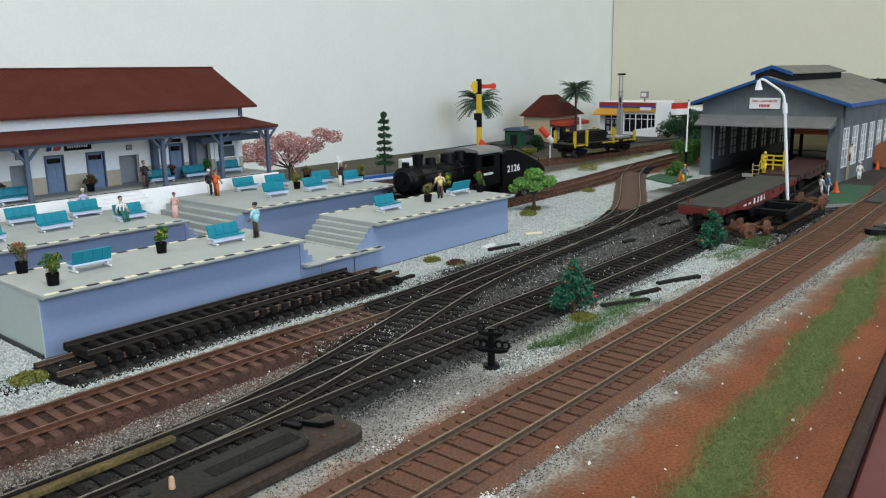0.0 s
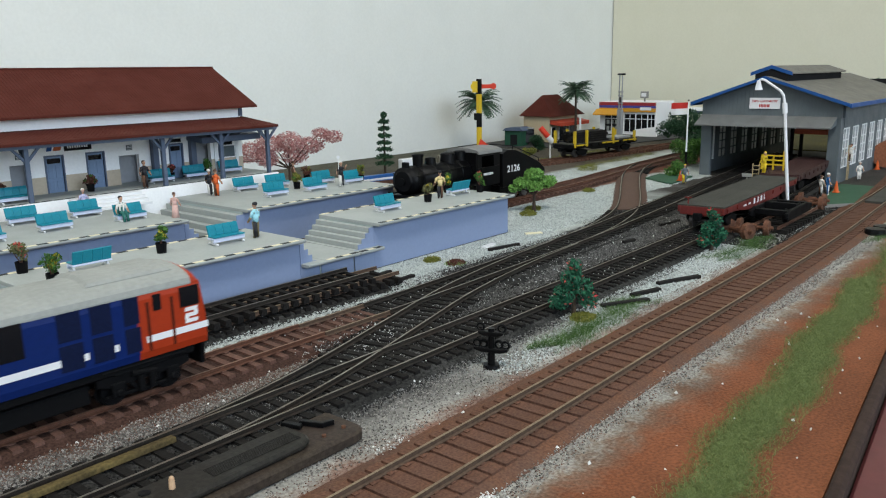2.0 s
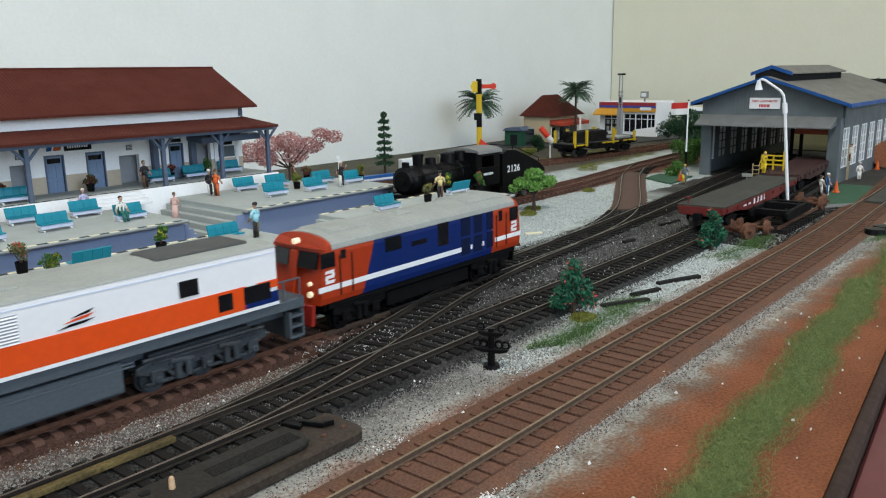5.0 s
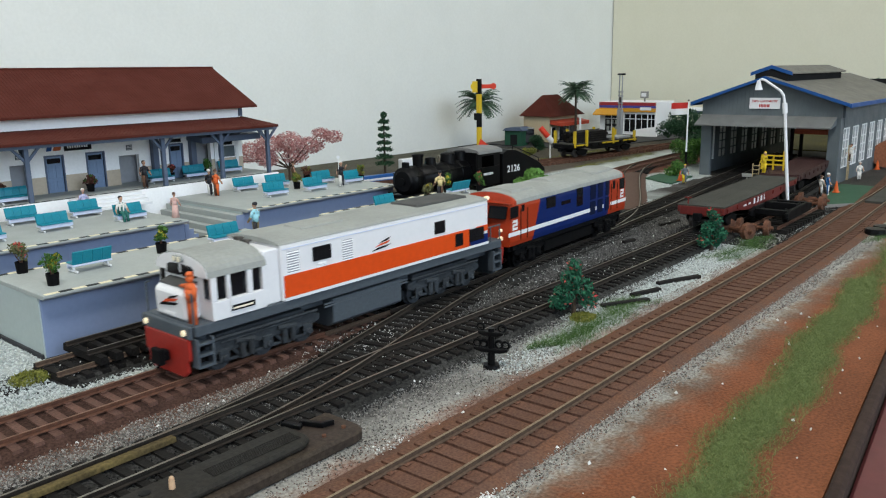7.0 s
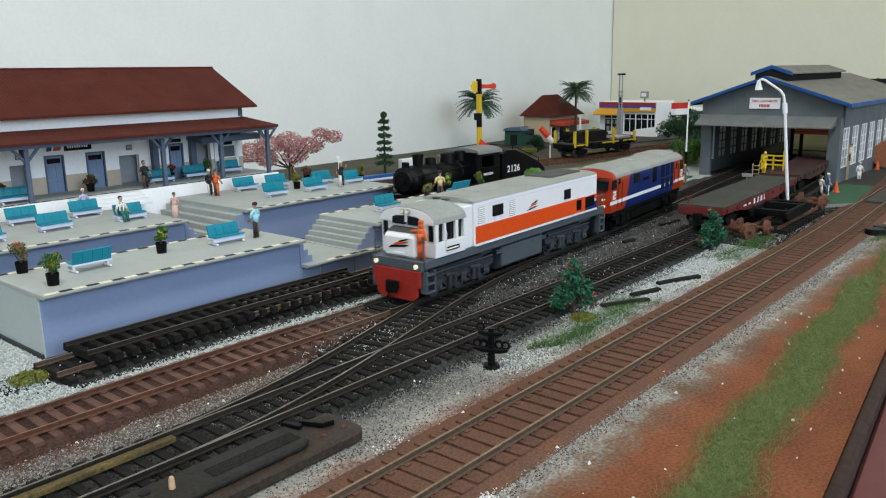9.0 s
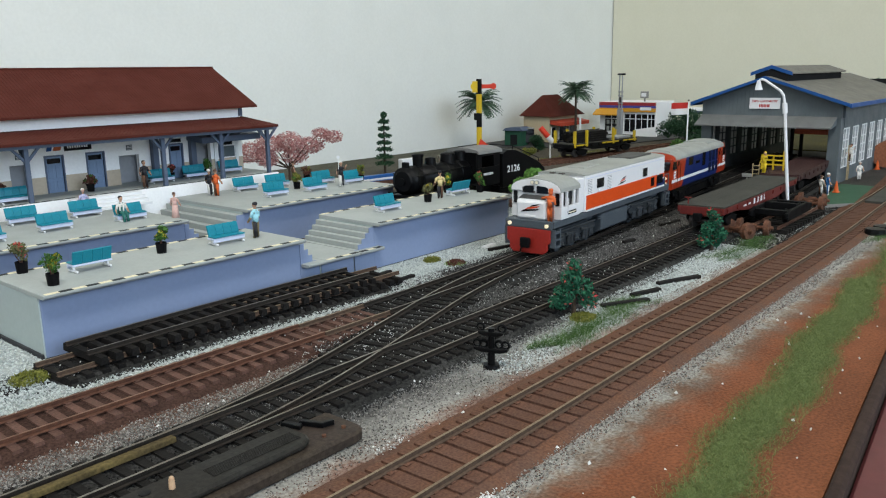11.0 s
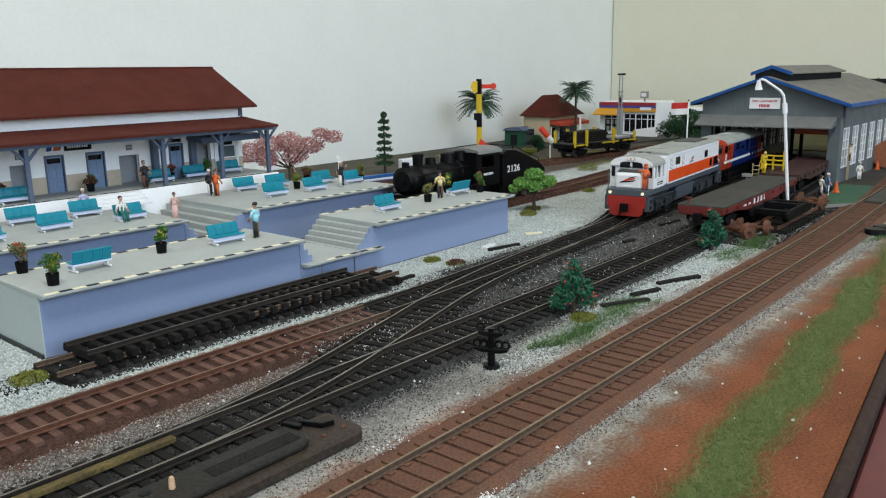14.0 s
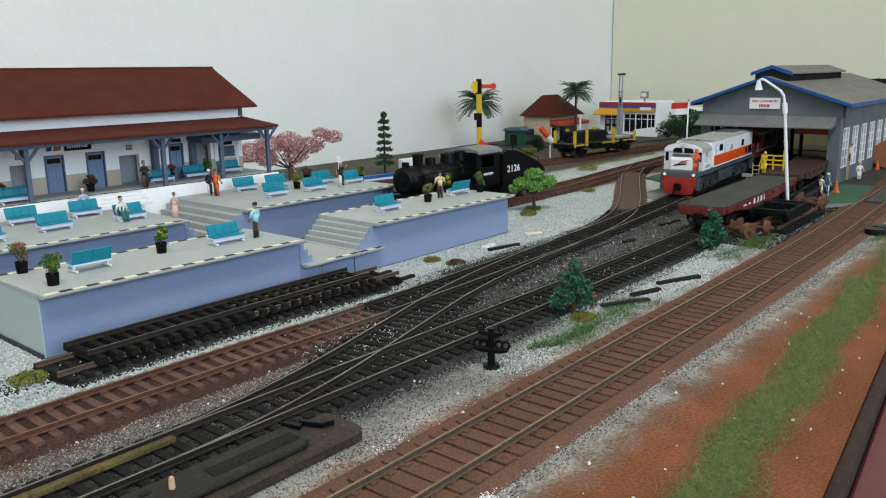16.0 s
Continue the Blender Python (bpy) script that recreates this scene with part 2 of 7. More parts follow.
# ground zones across the table: distance from the table's front edge gives the colour, broken up by noise
def ground_material():
    m = bpy.data.materials.new("layout_ground")
    m.use_nodes = True
    nt = m.node_tree
    b = nt.nodes["Principled BSDF"]
    L = nt.links.new
    pos = nt.nodes.new("ShaderNodeTexCoord").outputs["Object"]
    sep = nt.nodes.new("ShaderNodeSeparateXYZ")
    L(pos, sep.inputs[0])

    def noise_tex(size, detail=4):
        n = nt.nodes.new("ShaderNodeTexNoise")
        n.inputs["Scale"].default_value = 1000 / size
        n.inputs["Detail"].default_value = detail
        L(pos, n.inputs["Vector"])
        return n.outputs["Fac"]

    def math_(op, a, c, d=None):
        n = nt.nodes.new("ShaderNodeMath")
        n.operation = op
        for i, v in enumerate((a, c, d)):
            if v is None:
                continue
            if hasattr(v, "is_linked"):
                L(v, n.inputs[i])
            else:
                n.inputs[i].default_value = v
        return n.outputs[0]

    def ramp(v, stops):
        n = nt.nodes.new("ShaderNodeValToRGB")
        e = n.color_ramp.elements
        while len(e) < len(stops):
            e.new(0.5)
        for k, (p, c) in zip(e, stops):
            k.position, k.color = p, (*c, 1)
        L(v, n.inputs[0])
        return n.outputs[0]

    def mix(fac, a, c, kind="MIX"):
        n = nt.nodes.new("ShaderNodeMix")
        n.data_type, n.blend_type = "RGBA", kind
        for i, v in ((0, fac), (6, a), (7, c)):
            if hasattr(v, "is_linked"):
                L(v, n.inputs[i])
            else:
                n.inputs[i].default_value = v
        return n.outputs[2]

    wob = math_("MULTIPLY_ADD", noise_tex(14), 0.022, -0.011)
    wob = math_("ADD", wob, math_("MULTIPLY_ADD", noise_tex(2.2), 0.012, -0.006))
    v = math_("MULTIPLY", math_("ADD", sep.outputs[1], wob), 1.25)   # 0 to 0.8 m across
    earth, red, white = (0.165, 0.058, 0.026), (0.118, 0.045, 0.027), (0.40, 0.43, 0.41)
    grey, cinder, pale = (0.15, 0.145, 0.135), (0.016, 0.0155, 0.016), (0.27, 0.265, 0.24)
    w = lambda y: y / 800
    stops = [(0, earth), (w(98), earth), (w(108), (0.15, 0.10, 0.07)), (w(114), pale), (w(122), pale), (w(125), (0.16, 0.12, 0.09)), (w(128), red), (w(150), red),
             (w(158), (0.17, 0.10, 0.075)), (w(166), pale), (w(178), grey), (w(188), cinder), (w(222), cinder), (w(229), grey), (w(236), (0.09, 0.05, 0.035)), (w(262), red), (w(276), (0.10, 0.07, 0.055)),
             (w(280), white), (w(286), white), (w(291), cinder), (w(312), cinder), (w(318), white), (w(380), white), (w(385), red), (w(420), red), (w(427), white), (w(800), (0.25, 0.25, 0.21))]
    near = ramp(v, stops)
    # yard beyond the points: cinders around the main line
    sooty = (0.060, 0.059, 0.056)
    far_stops = [(0, earth), (w(98), earth), (w(108), (0.15, 0.10, 0.07)), (w(114), pale), (w(122), pale), (w(125), (0.16, 0.12, 0.09)), (w(128), red), (w(150), red),
                 (w(156), (0.17, 0.10, 0.075)), (w(166), white), (w(183), white), (w(192), cinder), (w(224), cinder), (w(232), sooty), (w(244), sooty), (w(275), cinder), (w(286), (0.08, 0.08, 0.08)), (w(300), white),
                 (w(378), white), (w(388), red), (w(416), red), (w(424), white), (w(470), white), (w(490), (0.08, 0.065, 0.05)), (w(800), (0.07, 0.07, 0.05))]
    far = ramp(v, far_stops)
    xm = nt.nodes.new("ShaderNodeMapRange")
    L(math_("ADD", sep.outputs[0], math_("MULTIPLY_ADD", noise_tex(30), 0.12, -0.06)), xm.inputs[0])
    xm.inputs[1].default_value, xm.inputs[2].default_value = 0.215, 0.30
    col = mix(xm.outputs[0], near, far)
    # shed yard: dark oily soil
    xs = nt.nodes.new("ShaderNodeMapRange")
    L(math_("ADD", sep.outputs[0], math_("MULTIPLY_ADD", noise_tex(40), 0.16, -0.08)), xs.inputs[0])
    xs.inputs[1].default_value, xs.inputs[2].default_value = 0.60, 0.72
    inband = math_("MULTIPLY", math_("GREATER_THAN", v, w(165)), math_("LESS_THAN", v, w(330)))
    col = mix(math_("MULTIPLY", xs.outputs[0], inband), col, (0.05, 0.045, 0.04, 1))
    tone = math_("MULTIPLY_ADD", noise_tex(1.1, 3), 1.5, 0.25)
    cc = nt.nodes.new("ShaderNodeCombineColor")
    for i in range(3):
        L(tone, cc.inputs[i])
    col = mix(1.0, col, cc.outputs[0], "MULTIPLY")
    tone2 = math_("MULTIPLY_ADD", noise_tex(25, 5), 1.1, 0.48)
    c2 = nt.nodes.new("ShaderNodeCombineColor")
    for i in range(3):
        L(tone2, c2.inputs[i])
    col = mix(1.0, col, c2.outputs[0], "MULTIPLY")
    L(col, b.inputs["Base Color"])
    b.inputs["Roughness"].default_value = 0.92
    b.inputs["Specular IOR Level"].default_value = 0.2
    bp = nt.nodes.new("ShaderNodeBump")
    bp.inputs["Strength"].default_value, bp.inputs["Distance"].default_value = 0.7, 0.0006
    L(noise_tex(1.1, 3), bp.inputs["Height"])
    L(bp.outputs[0], b.inputs["Normal"])
    return m


M_GROUND = ground_material()
# table front edge runs slightly askew
bm = bmesh.new()
prism(bm, [(-900, -59.2), (1418, 165.5), (1418, 774), (-900, 774)], -30, 0, "z")
solid("ground", bm, M_GROUND, "model railway ground of red earth, pale ballast and black cinders", "ground", kind="structure")
M_EDGE = material("dark_table_edge", (0.035, 0.020, 0.015, 1), 0.9, grain=3, spread=0.3, bump=0.15)
M_MAROON = material("maroon_board", (0.11, 0.026, 0.03, 1), 0.35, grain=6, spread=0.12, bump=0.03)
bm = bmesh.new()
prism(bm, [(-900, -63.7), (1418, 161), (1418, 165), (-900, -59.7)], -60, 1.5, "z")
solid("table_edge", bm, M_EDGE, "dark brown wooden table edging strip", "table edge", kind="structure", bevel=1)
bm = bmesh.new()
prism(bm, [(-900, -330), (1418, -80), (1418, 160.6), (-900, -64.2)], -62, -4, "z")
solid("table_ledge", bm, M_MAROON, "glossy maroon board below the table edge", "board", kind="structure", bevel=1)

# ---- tracks ----
M_RAIL_RED_TOP = material("rail_rusty_top", (0.22, 0.12, 0.075, 1), 0.5, 0.3, grain=1.2, spread=0.2, bump=0.05, stain=(0.13, 0.065, 0.04, 1), amount=0.8)
M_RAIL_BRN_TOP = material("rail_brown_top", (0.22, 0.165, 0.105, 1), 0.5, 0.3, grain=1.2, spread=0.25, bump=0.05, stain=(0.13, 0.09, 0.06, 1), amount=0.8)
RAILPROF = [(-1.0, 1.1), (1.0, 1.1), (1.0, 1.35), (0.3, 1.6), (0.3, 2.2), (0.44, 2.35), (0.44, 3.0), (-0.44, 3.0), (-0.44, 2.35), (-0.3, 2.2), (-0.3, 1.6), (-1.0, 1.35)]


def smooth_path(pts, step=6.0):
    """Points every few mm along a soft curve through pts."""
    p = [Vector((x, y, 0)) for x, y in pts]
    q = [p[0] * 2 - p[1]] + p + [p[-1] * 2 - p[-2]]
    out = []
    for i in range(1, len(q) - 2):
        a, b, c, d = q[i - 1:i + 3]
        n = max(2, int((c - b).length / step))
        ta, tb = (c - a) / 2, (d - b) / 2
        la = (c - b).length
        ta, tb = ta.normalized() * la, tb.normalized() * la
        for k in range(n):
            t = k / n
            out.append(b * (2 * t ** 3 - 3 * t ** 2 + 1) + ta * (t ** 3 - 2 * t ** 2 + t) + c * (-2 * t ** 3 + 3 * t ** 2) + tb * (t ** 3 - t ** 2))
    out.append(p[-1])
    return out


def offset(path, s):
    out = []
    for i, p in enumerate(path):
        d = (path[min(i + 1, len(path) - 1)] - path[max(i - 1, 0)]).normalized()
        out.append(p + Vector((-d.y, d.x, 0)) * s)
    return out


def along(path, spacing):
    """Poses every spacing mm along a path."""
    out, left = [], spacing / 2
    for a, b in zip(path, path[1:]):
        l = (b - a).length
        while left <= l:
            p = a.lerp(b, left / l)
            out.append((p.x, p.y, math.degrees(math.atan2(b.y - a.y, b.x - a.x))))
            left += spacing
        left -= l
    return out


def sleeper_mesh(name, mat_, length=30, width=3.4, height=3.0):
    bm = bmesh.new()
    prism(bm, [(-width / 2, 0), (width / 2, 0), (width / 2 - 0.25, height), (-width / 2 + 0.25, height)], -length / 2, length / 2, "y")
    for s in (-8.25, 8.25):
        box(bm, -1.1, 1.1, s - 1.9, s + 1.9, height - 0.1, height + 0.45)
    return finish(name, bm, mat_)


SLEEPERS = {k: sleeper_mesh("sleeper", m) for k, m in (("red", M_SLEEP_RED), ("black", M_SLEEP_BLK))}
SLEEPERS["brown"] = sleeper_mesh("sleeper", M_SLEEP_BRN, width=5.7)


def track(label, pts, sleepers, rail, spacing=7.2, sink=0.0, skip=None, rails=(1, 1), curve=True):
    path = smooth_path(pts) if curve else smooth_path(pts, 20)
    t = thing("track", label, "railway track", at(0, 0, -sink), kind="structure")
    for k, s in enumerate((8.7, -8.7)):
        if not rails[k]:
            continue
        bm = bmesh.new()
        sweep(bm, [(p.x, p.y, 2.0) for p in offset(path, s)], RAILPROF)
        bm.normal_update()
        bmesh.ops.recalc_face_normals(bm, faces=bm.faces[:])
        for f in bm.faces:
            f.material_index = 1 if f.calc_center_median().z > 4.9 and abs(f.normal.z) > 0.9 else 0
        part("rail", bm, [rail, {M_RAIL_RED: M_RAIL_RED_TOP, M_RAIL_BRN: M_RAIL_BRN_TOP}.get(rail, M_RAIL_TOP)], t)
    rng = random.Random(len(pts) + int(pts[0][1]))
    for x, y, a in along(path, spacing):
        if skip and skip(x, y):
            continue
        share("sleeper", SLEEPERS[sleepers], t, at(x, y, rng.uniform(-0.25, 0.0), a + rng.uniform(-1.2, 1.2)))
    return t


track("rust-red main line track along the platforms", [(-301.3, 257.5), (0, 257.5), (140, 257.5), (212, 257.5)], "red", M_RAIL_RED, 6.37)
track("sooty brown stretch of main line before the points", [(212.3, 257.5), (230, 257.5), (252, 257.6)], "red", M_RAIL_BRN, 6.37, 0.3)
track("soot-black main line track running to the engine shed", [(252.3, 257.6), (280, 258), (380, 262), (449, 265.5), (504, 270), (630, 283), (795, 300), (1060, 327)], "black", M_RAIL, 6.4)
track("black yard track with worn rails", [(-200, 205), (100, 205), (230, 205.5), (380, 206), (505, 208.5), (640, 214), (800, 226), (1060, 245)], "black", M_RAIL, 6.4)
track("brown dusty track along the table front", [(-300, 137), (100, 137.5), (300, 138.5), (420, 139), (560, 141), (680, 146), (830, 152), (1200, 190)], "brown", M_RAIL_BRN, 6.9, 0.9)
D_LINE = [(-300, 137), (100, 137.5), (300, 138.5), (420, 139), (560, 141), (680, 146), (830, 152), (1200, 190)]
track("black crossover turnout track between two lines", [(90, 205), (130, 206.5), (180, 215), (240, 231), (300, 247), (370, 258.5), (430, 263.5)], "black", M_RAIL, 6.4, 0.12, skip=lambda x, y: y < 217 or y > 246)
track("rusty branch track curving off the main line", [(440, 266), (500, 274), (560, 290), (610, 312), (700, 358), (770, 392), (850, 420), (960, 432), (1150, 436)], "black", M_RAIL, 6.4, 0.8, skip=lambda x, y: x < 500 or 570 < x < 790)
track("rusty track between the platforms", [(-200, 398), (200, 398), (450, 401), (600, 404), (700, 408), (800, 418), (900, 424), (1000, 424), (1300, 424)], "red", M_RAIL_RED, 8)
track("dark rear track below the wall", [(500, 590), (700, 558), (822, 534), (987, 513), (1150, 495), (1380, 475)], "brown", M_RAIL_RED, 8)
track("black track panel lying on the ground beside the platform", [(118, 301), (200, 303), (292, 300)], "black", M_RAIL_BRN, 6.4)
track("black track panel stacked on another beside the platform", [(131, 302.5), (200, 304), (284, 303.5)], "black", M_RAIL, 6.4, -4.6)
track("loose rusty rails on the stacked panels", [(205, 300), (250, 300.5), (303, 300)], "black", M_RAIL_BRN, 6.4, -2.0, skip=lambda x, y: x < 262)

# dusty fill around the front track and the branch
M_DUST = material("red_dust", (0.110, 0.060, 0.042, 1), 0.95, grain=0.9, spread=0.3, bump=0.5, stain=(0.15, 0.068, 0.038, 1), amount=0.8, spec=0.15)


def bed(label, pts, half, top, mat_):
    bm = bmesh.new()
    sweep(bm, [(p.x, p.y, 0) for p in smooth_path(pts, 12)], [(-half - 6, -0.5), (half + 6, -0.5), (half + 5, 0.05), (half, top), (-half, top), (-half - 5, 0.05)])
    solid("track_bed", bm, mat_, label, "track bed", kind="structure")


bed("red-brown dust bed of the front track", D_LINE, 15.5, 1.2, M_DUST)
M_BRDUST = material("brown_track_fill", (0.095, 0.056, 0.042, 1), 0.9, grain=1, spread=0.2, bump=0.3, stain=(0.12, 0.08, 0.062, 1), amount=0.7, spec=0.2)
bm = bmesh.new()
sweep(bm, [(p.x, p.y, 0) for p in smooth_path([(572, 295), (610, 312), (640, 327), (700, 358), (770, 392), (785, 398)], 12)], [(-15, 0), (15, 0), (11, 2.0), (7.6, 2.7), (-7.6, 2.7), (-11, 2.0)])
solid("track_fill", bm, M_BRDUST, "brown fill between the rails of the branch", "track fill", kind="structure")
M_CBED = material("cinder_bed", (0.020, 0.0195, 0.0185, 1), 0.95, grain=1.1, spread=0.75, bump=0.9, stain=(0.05, 0.049, 0.046, 1), amount=0.8, spec=0.1)
M_RBED = material("red_track_bed", (0.060, 0.032, 0.024, 1), 0.95, grain=0.9, spread=0.5, bump=0.8, stain=(0.035, 0.02, 0.016, 1), amount=0.8, spec=0.1)
bed("red-brown bed of the main line", [(-300, 257.5), (0, 257.5), (140, 257.5), (245, 257.5)], 13.5, 2.2, M_RBED)
bed("black cinder bed of the main line", [(236, 257.5), (280, 258), (380, 262), (449, 265.5), (504, 270), (630, 283), (795, 300), (1060, 327)], 14, 2.1, M_CBED)
bed("black cinder bed of the yard track", [(-200, 205), (100, 205), (230, 205.5), (380, 206), (505, 208.5), (640, 214), (800, 226), (1060, 245)], 14, 2.0, M_CBED)
bed("black cinder bed of the crossover", [(120, 206), (180, 215), (240, 231), (300, 247), (370, 258)], 13, 2.05, M_CBED)
bed("black bed below the stacked track panels", [(120, 301), (200, 303), (290, 300)], 13, 1.9, M_CBED)
bed("brown bed of the track between platforms", [(-200, 398), (200, 398), (450, 401), (600, 404), (700, 408), (800, 418), (900, 424), (1300, 424)], 13, 1.9, M_RBED)
# ---- platforms ----
MARK = {}
for key, mat_ in (("c", M_YELLOW), ("d", M_DARKMARK)):
    bm = bmesh.new()
    box(bm, 0, 5.6, 0, 2.5, 0, 0.15)
    MARK[key] = finish("marking", bm, mat_)


def markings(parent, x0, x1, y, z, first=0):
    k, x = first, x0
    while x + 5.6 <= x1 + 0.5:
        share("marking", MARK["cd"[k % 2]], parent, at(x, y, z))
        x, k = x + 5.62, k + 1


def platform(x0, x1, y0, y1, z, label, marks_back=True, lip=6.0, first=0, steps=None):
    """A hollow-looking block: walls, a top slab with a lip over the front, a dark base strip, painted edge markings, steps at one end."""
    t = thing("station_platform", label, "platform", group="station platforms")
    bm = bmesh.new()
    box(bm, x0, x1, y0, y1, 0.4, z - 2)
    part("wall", bm, M_PLAT_BLUE_LIT, t, bevel=0.25)
    # added thin sheet that gives the end face its side-lit tone
    bm = bmesh.new()
    box(bm, x0 - 0.6, x0 - 0.02, y0 + 0.4, y1 - 0.2, 0.4, z - 2.0)
    part("end_panel", bm, M_PLAT_END_LIT, t, "added end sheet, platform paint lightened for side light")
    bm = bmesh.new()
    prism(bm, [(y1, z - 2), (y1, z), (y0 - lip, z), (y0 - lip, z - 1.1), (y0 - lip + 1.2, z - 2)], x0 - 0.8, x1, "x")
    part("top_slab", bm, M_PLAT_TOP, t, bevel=0.2)
    bm = bmesh.new()
    box(bm, x0 - 1.5, x1 + 1, y0 + 0.6, y1 + 1, 0.0, 2.0)
    part("base_strip", bm, M_BASEBOARD, t)
    markings(t, x0 + 0.5, x1, y0 - lip + 0.4, z + 0.02, first)
    if marks_back:
        markings(t, x0 + 0.5, x1, y1 - 2.8, z + 0.02, first + 1)
    if steps:
        sx, sz, n, way, sy0, sy1 = steps
        run, rise = sx / n, (z - sz) / n
        for i in range(n):
            bm = bmesh.new()
            top = z - rise * (i + 1) + 0.02
            if way > 0:
                box(bm, x1 + run * i, x1 + run * (i + 1), sy0, sy1, sz - 2 if i else 0.5, top)
            else:
                box(bm, x0 - run * (i + 1) - 0.6, x0 - run * i - 0.62, sy0, sy1, 0.5, top)
            part("step", bm, M_PLAT_TOP, t, bevel=0.25)
        bm = bmesh.new()
        pts = [(x1 if way > 0 else x0, 0.4), ((x1 + sx) if way > 0 else (x0 - sx - 0.6), 0.4)]
        for i in reversed(range(n)):
            far, close, top = (x1 + run * (i + 1), x1 + run * i, z - rise * (i + 1)) if way > 0 else (x0 - run * (i + 1) - 0.6, x0 - run * i - (0.6 if i else 0), z - rise * (i + 1))
            pts += [(far, top), (close, top)]
        prism(bm, pts, y0 - 0.1, y0 + 0.55, "y")
        part("stair_wall", bm, M_PLAT_BLUE_LIT, t)
    return t


platform(128, 262, 324, 371, 28, "blue-grey platform block with cream and black edge markings", steps=(11, 14, 4, 1, 324.6, 371))
platform(317, 450, 324, 371, 28, "blue-grey platform block with steps and edge markings", first=1, steps=(15, 14, 5, -1, 324.6, 371))
platform(276.5, 300.5, 324, 371, 14, "low blue-grey platform crossing with edge markings between higher blocks", marks_back=False)
bm = bmesh.new()
prism(bm, [(371, 12), (371, 13.9), (318, 13.9), (318, 12.8), (319.2, 12)], 262.5, 276.3, "x")
solid("platform_landing", bm, M_PLAT_TOP, "grey platform landing at the foot of the steps", "landing", bevel=0.2)
for o in [bpy.context.scene.objects["platform_landing"]]:
    bm = bmesh.new()
    box(bm, 262.5, 276.2, 325, 370, 0.2, 11.98)
    part("wall", bm, M_PLAT_BLUE_LIT, o)
bm = bmesh.new()
prism(bm, [(324, 12), (324, 13.9), (318, 13.9), (318, 12.8), (319.2, 12)], 301, 320, "x")
ob = solid("platform_lip", bm, M_PLAT_TOP, "narrow grey platform lip beside the steps", "platform edge", bevel=0.2)
markings(ob, 301.5, 320, 318.4, 13.95, 1)
platform(90, 258, 427, 511, 28, "blue-grey second platform block with benches", marks_back=False, steps=(12, 14, 4, 1, 427.6, 511), first=1)
platform(301, 441, 427, 511, 28, "blue-grey second platform block with broad steps", marks_back=False, steps=(24, 10, 5, -1, 427.6, 511))
bm = bmesh.new()
box(bm, 258.2, 300.8, 428, 511, 0.2, 9.5)
solid("platform_landing", bm, M_PLAT_TOP, "low grey landing between the second platform blocks", "landing")

# ---- station building ----
station = thing("station_building", "white station building with maroon roofs and blue-grey doors", "station building")
SW = 550.0


def wall_panels(bm, y0, y1, x0, x1, z0, z1, holes):
    """A wall along x with rectangular holes (x0, x1, z0, z1), sorted by x."""
    x = x0
    for a, b, c, d in holes:
        if a > x:
            box(bm, x, a, y0, y1, z0, z1)
        if c > z0:
            box(bm, a, b, y0, y1, z0, c)
        if d < z1:
            box(bm, a, b, y0, y1, d, z1)
        x = b
    if x < x1:
        box(bm, x, x1, y0, y1, z0, z1)


DOORS = [(157, 169, 36, 62), (232.5, 244.5, 36, 61), (261, 273.5, 36, 61), (325, 336, 36, 62)]
GAPS = [(180, 192, 36, 57), (209.5, 221, 36, 57), (284.5, 300, 36, 57), (347, 361, 36, 62)]
holes = sorted(DOORS + GAPS)
bm = bmesh.new()
wall_panels(bm, SW, SW + 4, 60, 391, 36.2, 88, holes)
box(bm, 387, 391, SW + 4.02, 646, 36.2, 88)
box(bm, 60, 64, SW + 4.02, 646, 36.2, 88)
box(bm, 64.02, 386.98, 642, 646, 36.2, 88)
part("wall", bm, M_WHITE_W, station)
bm = bmesh.new()
wall_panels(bm, SW - 0.35, SW - 0.01, 60, 391, 36.2, 47.5, holes)
part("dado", bm, M_TAN, station, "tan painted lower wall")
bm = bmesh.new()
box(bm, 64.1, 386.9, 558, 559, 36.3, 70)
part("inner_wall", bm, material("station_inner", (0.30, 0.31, 0.33, 1), 0.8, grain=3, spread=0.05), station, "grey inner wall")
bm = bmesh.new()
box(bm, 40, 399, 514, 650, 0, 36)
part("floor_slab", bm, M_WHITE_W, station, "white station platform with a grey floor", bevel=0.3)
bm = bmesh.new()
box(bm, 40.5, 398.5, 514.5, 649, 36.02, 36.15)
part("floor", bm, M_PLAT_TOP, station, "grey floor")
for x in np.arange(41, 398, 7.5):
    share("marking", MARK["d"], station, at(x, 515, 36.18))
for i in range(4):
    bm = bmesh.new()
    box(bm, 229, 278, 513.98 - 4.2 * (i + 1), 513.96 - 4.2 * i, 28.1, 35.9 - 2.0 * i)
    part("step", bm, M_WHITE, station, "white step", bevel=0.2)
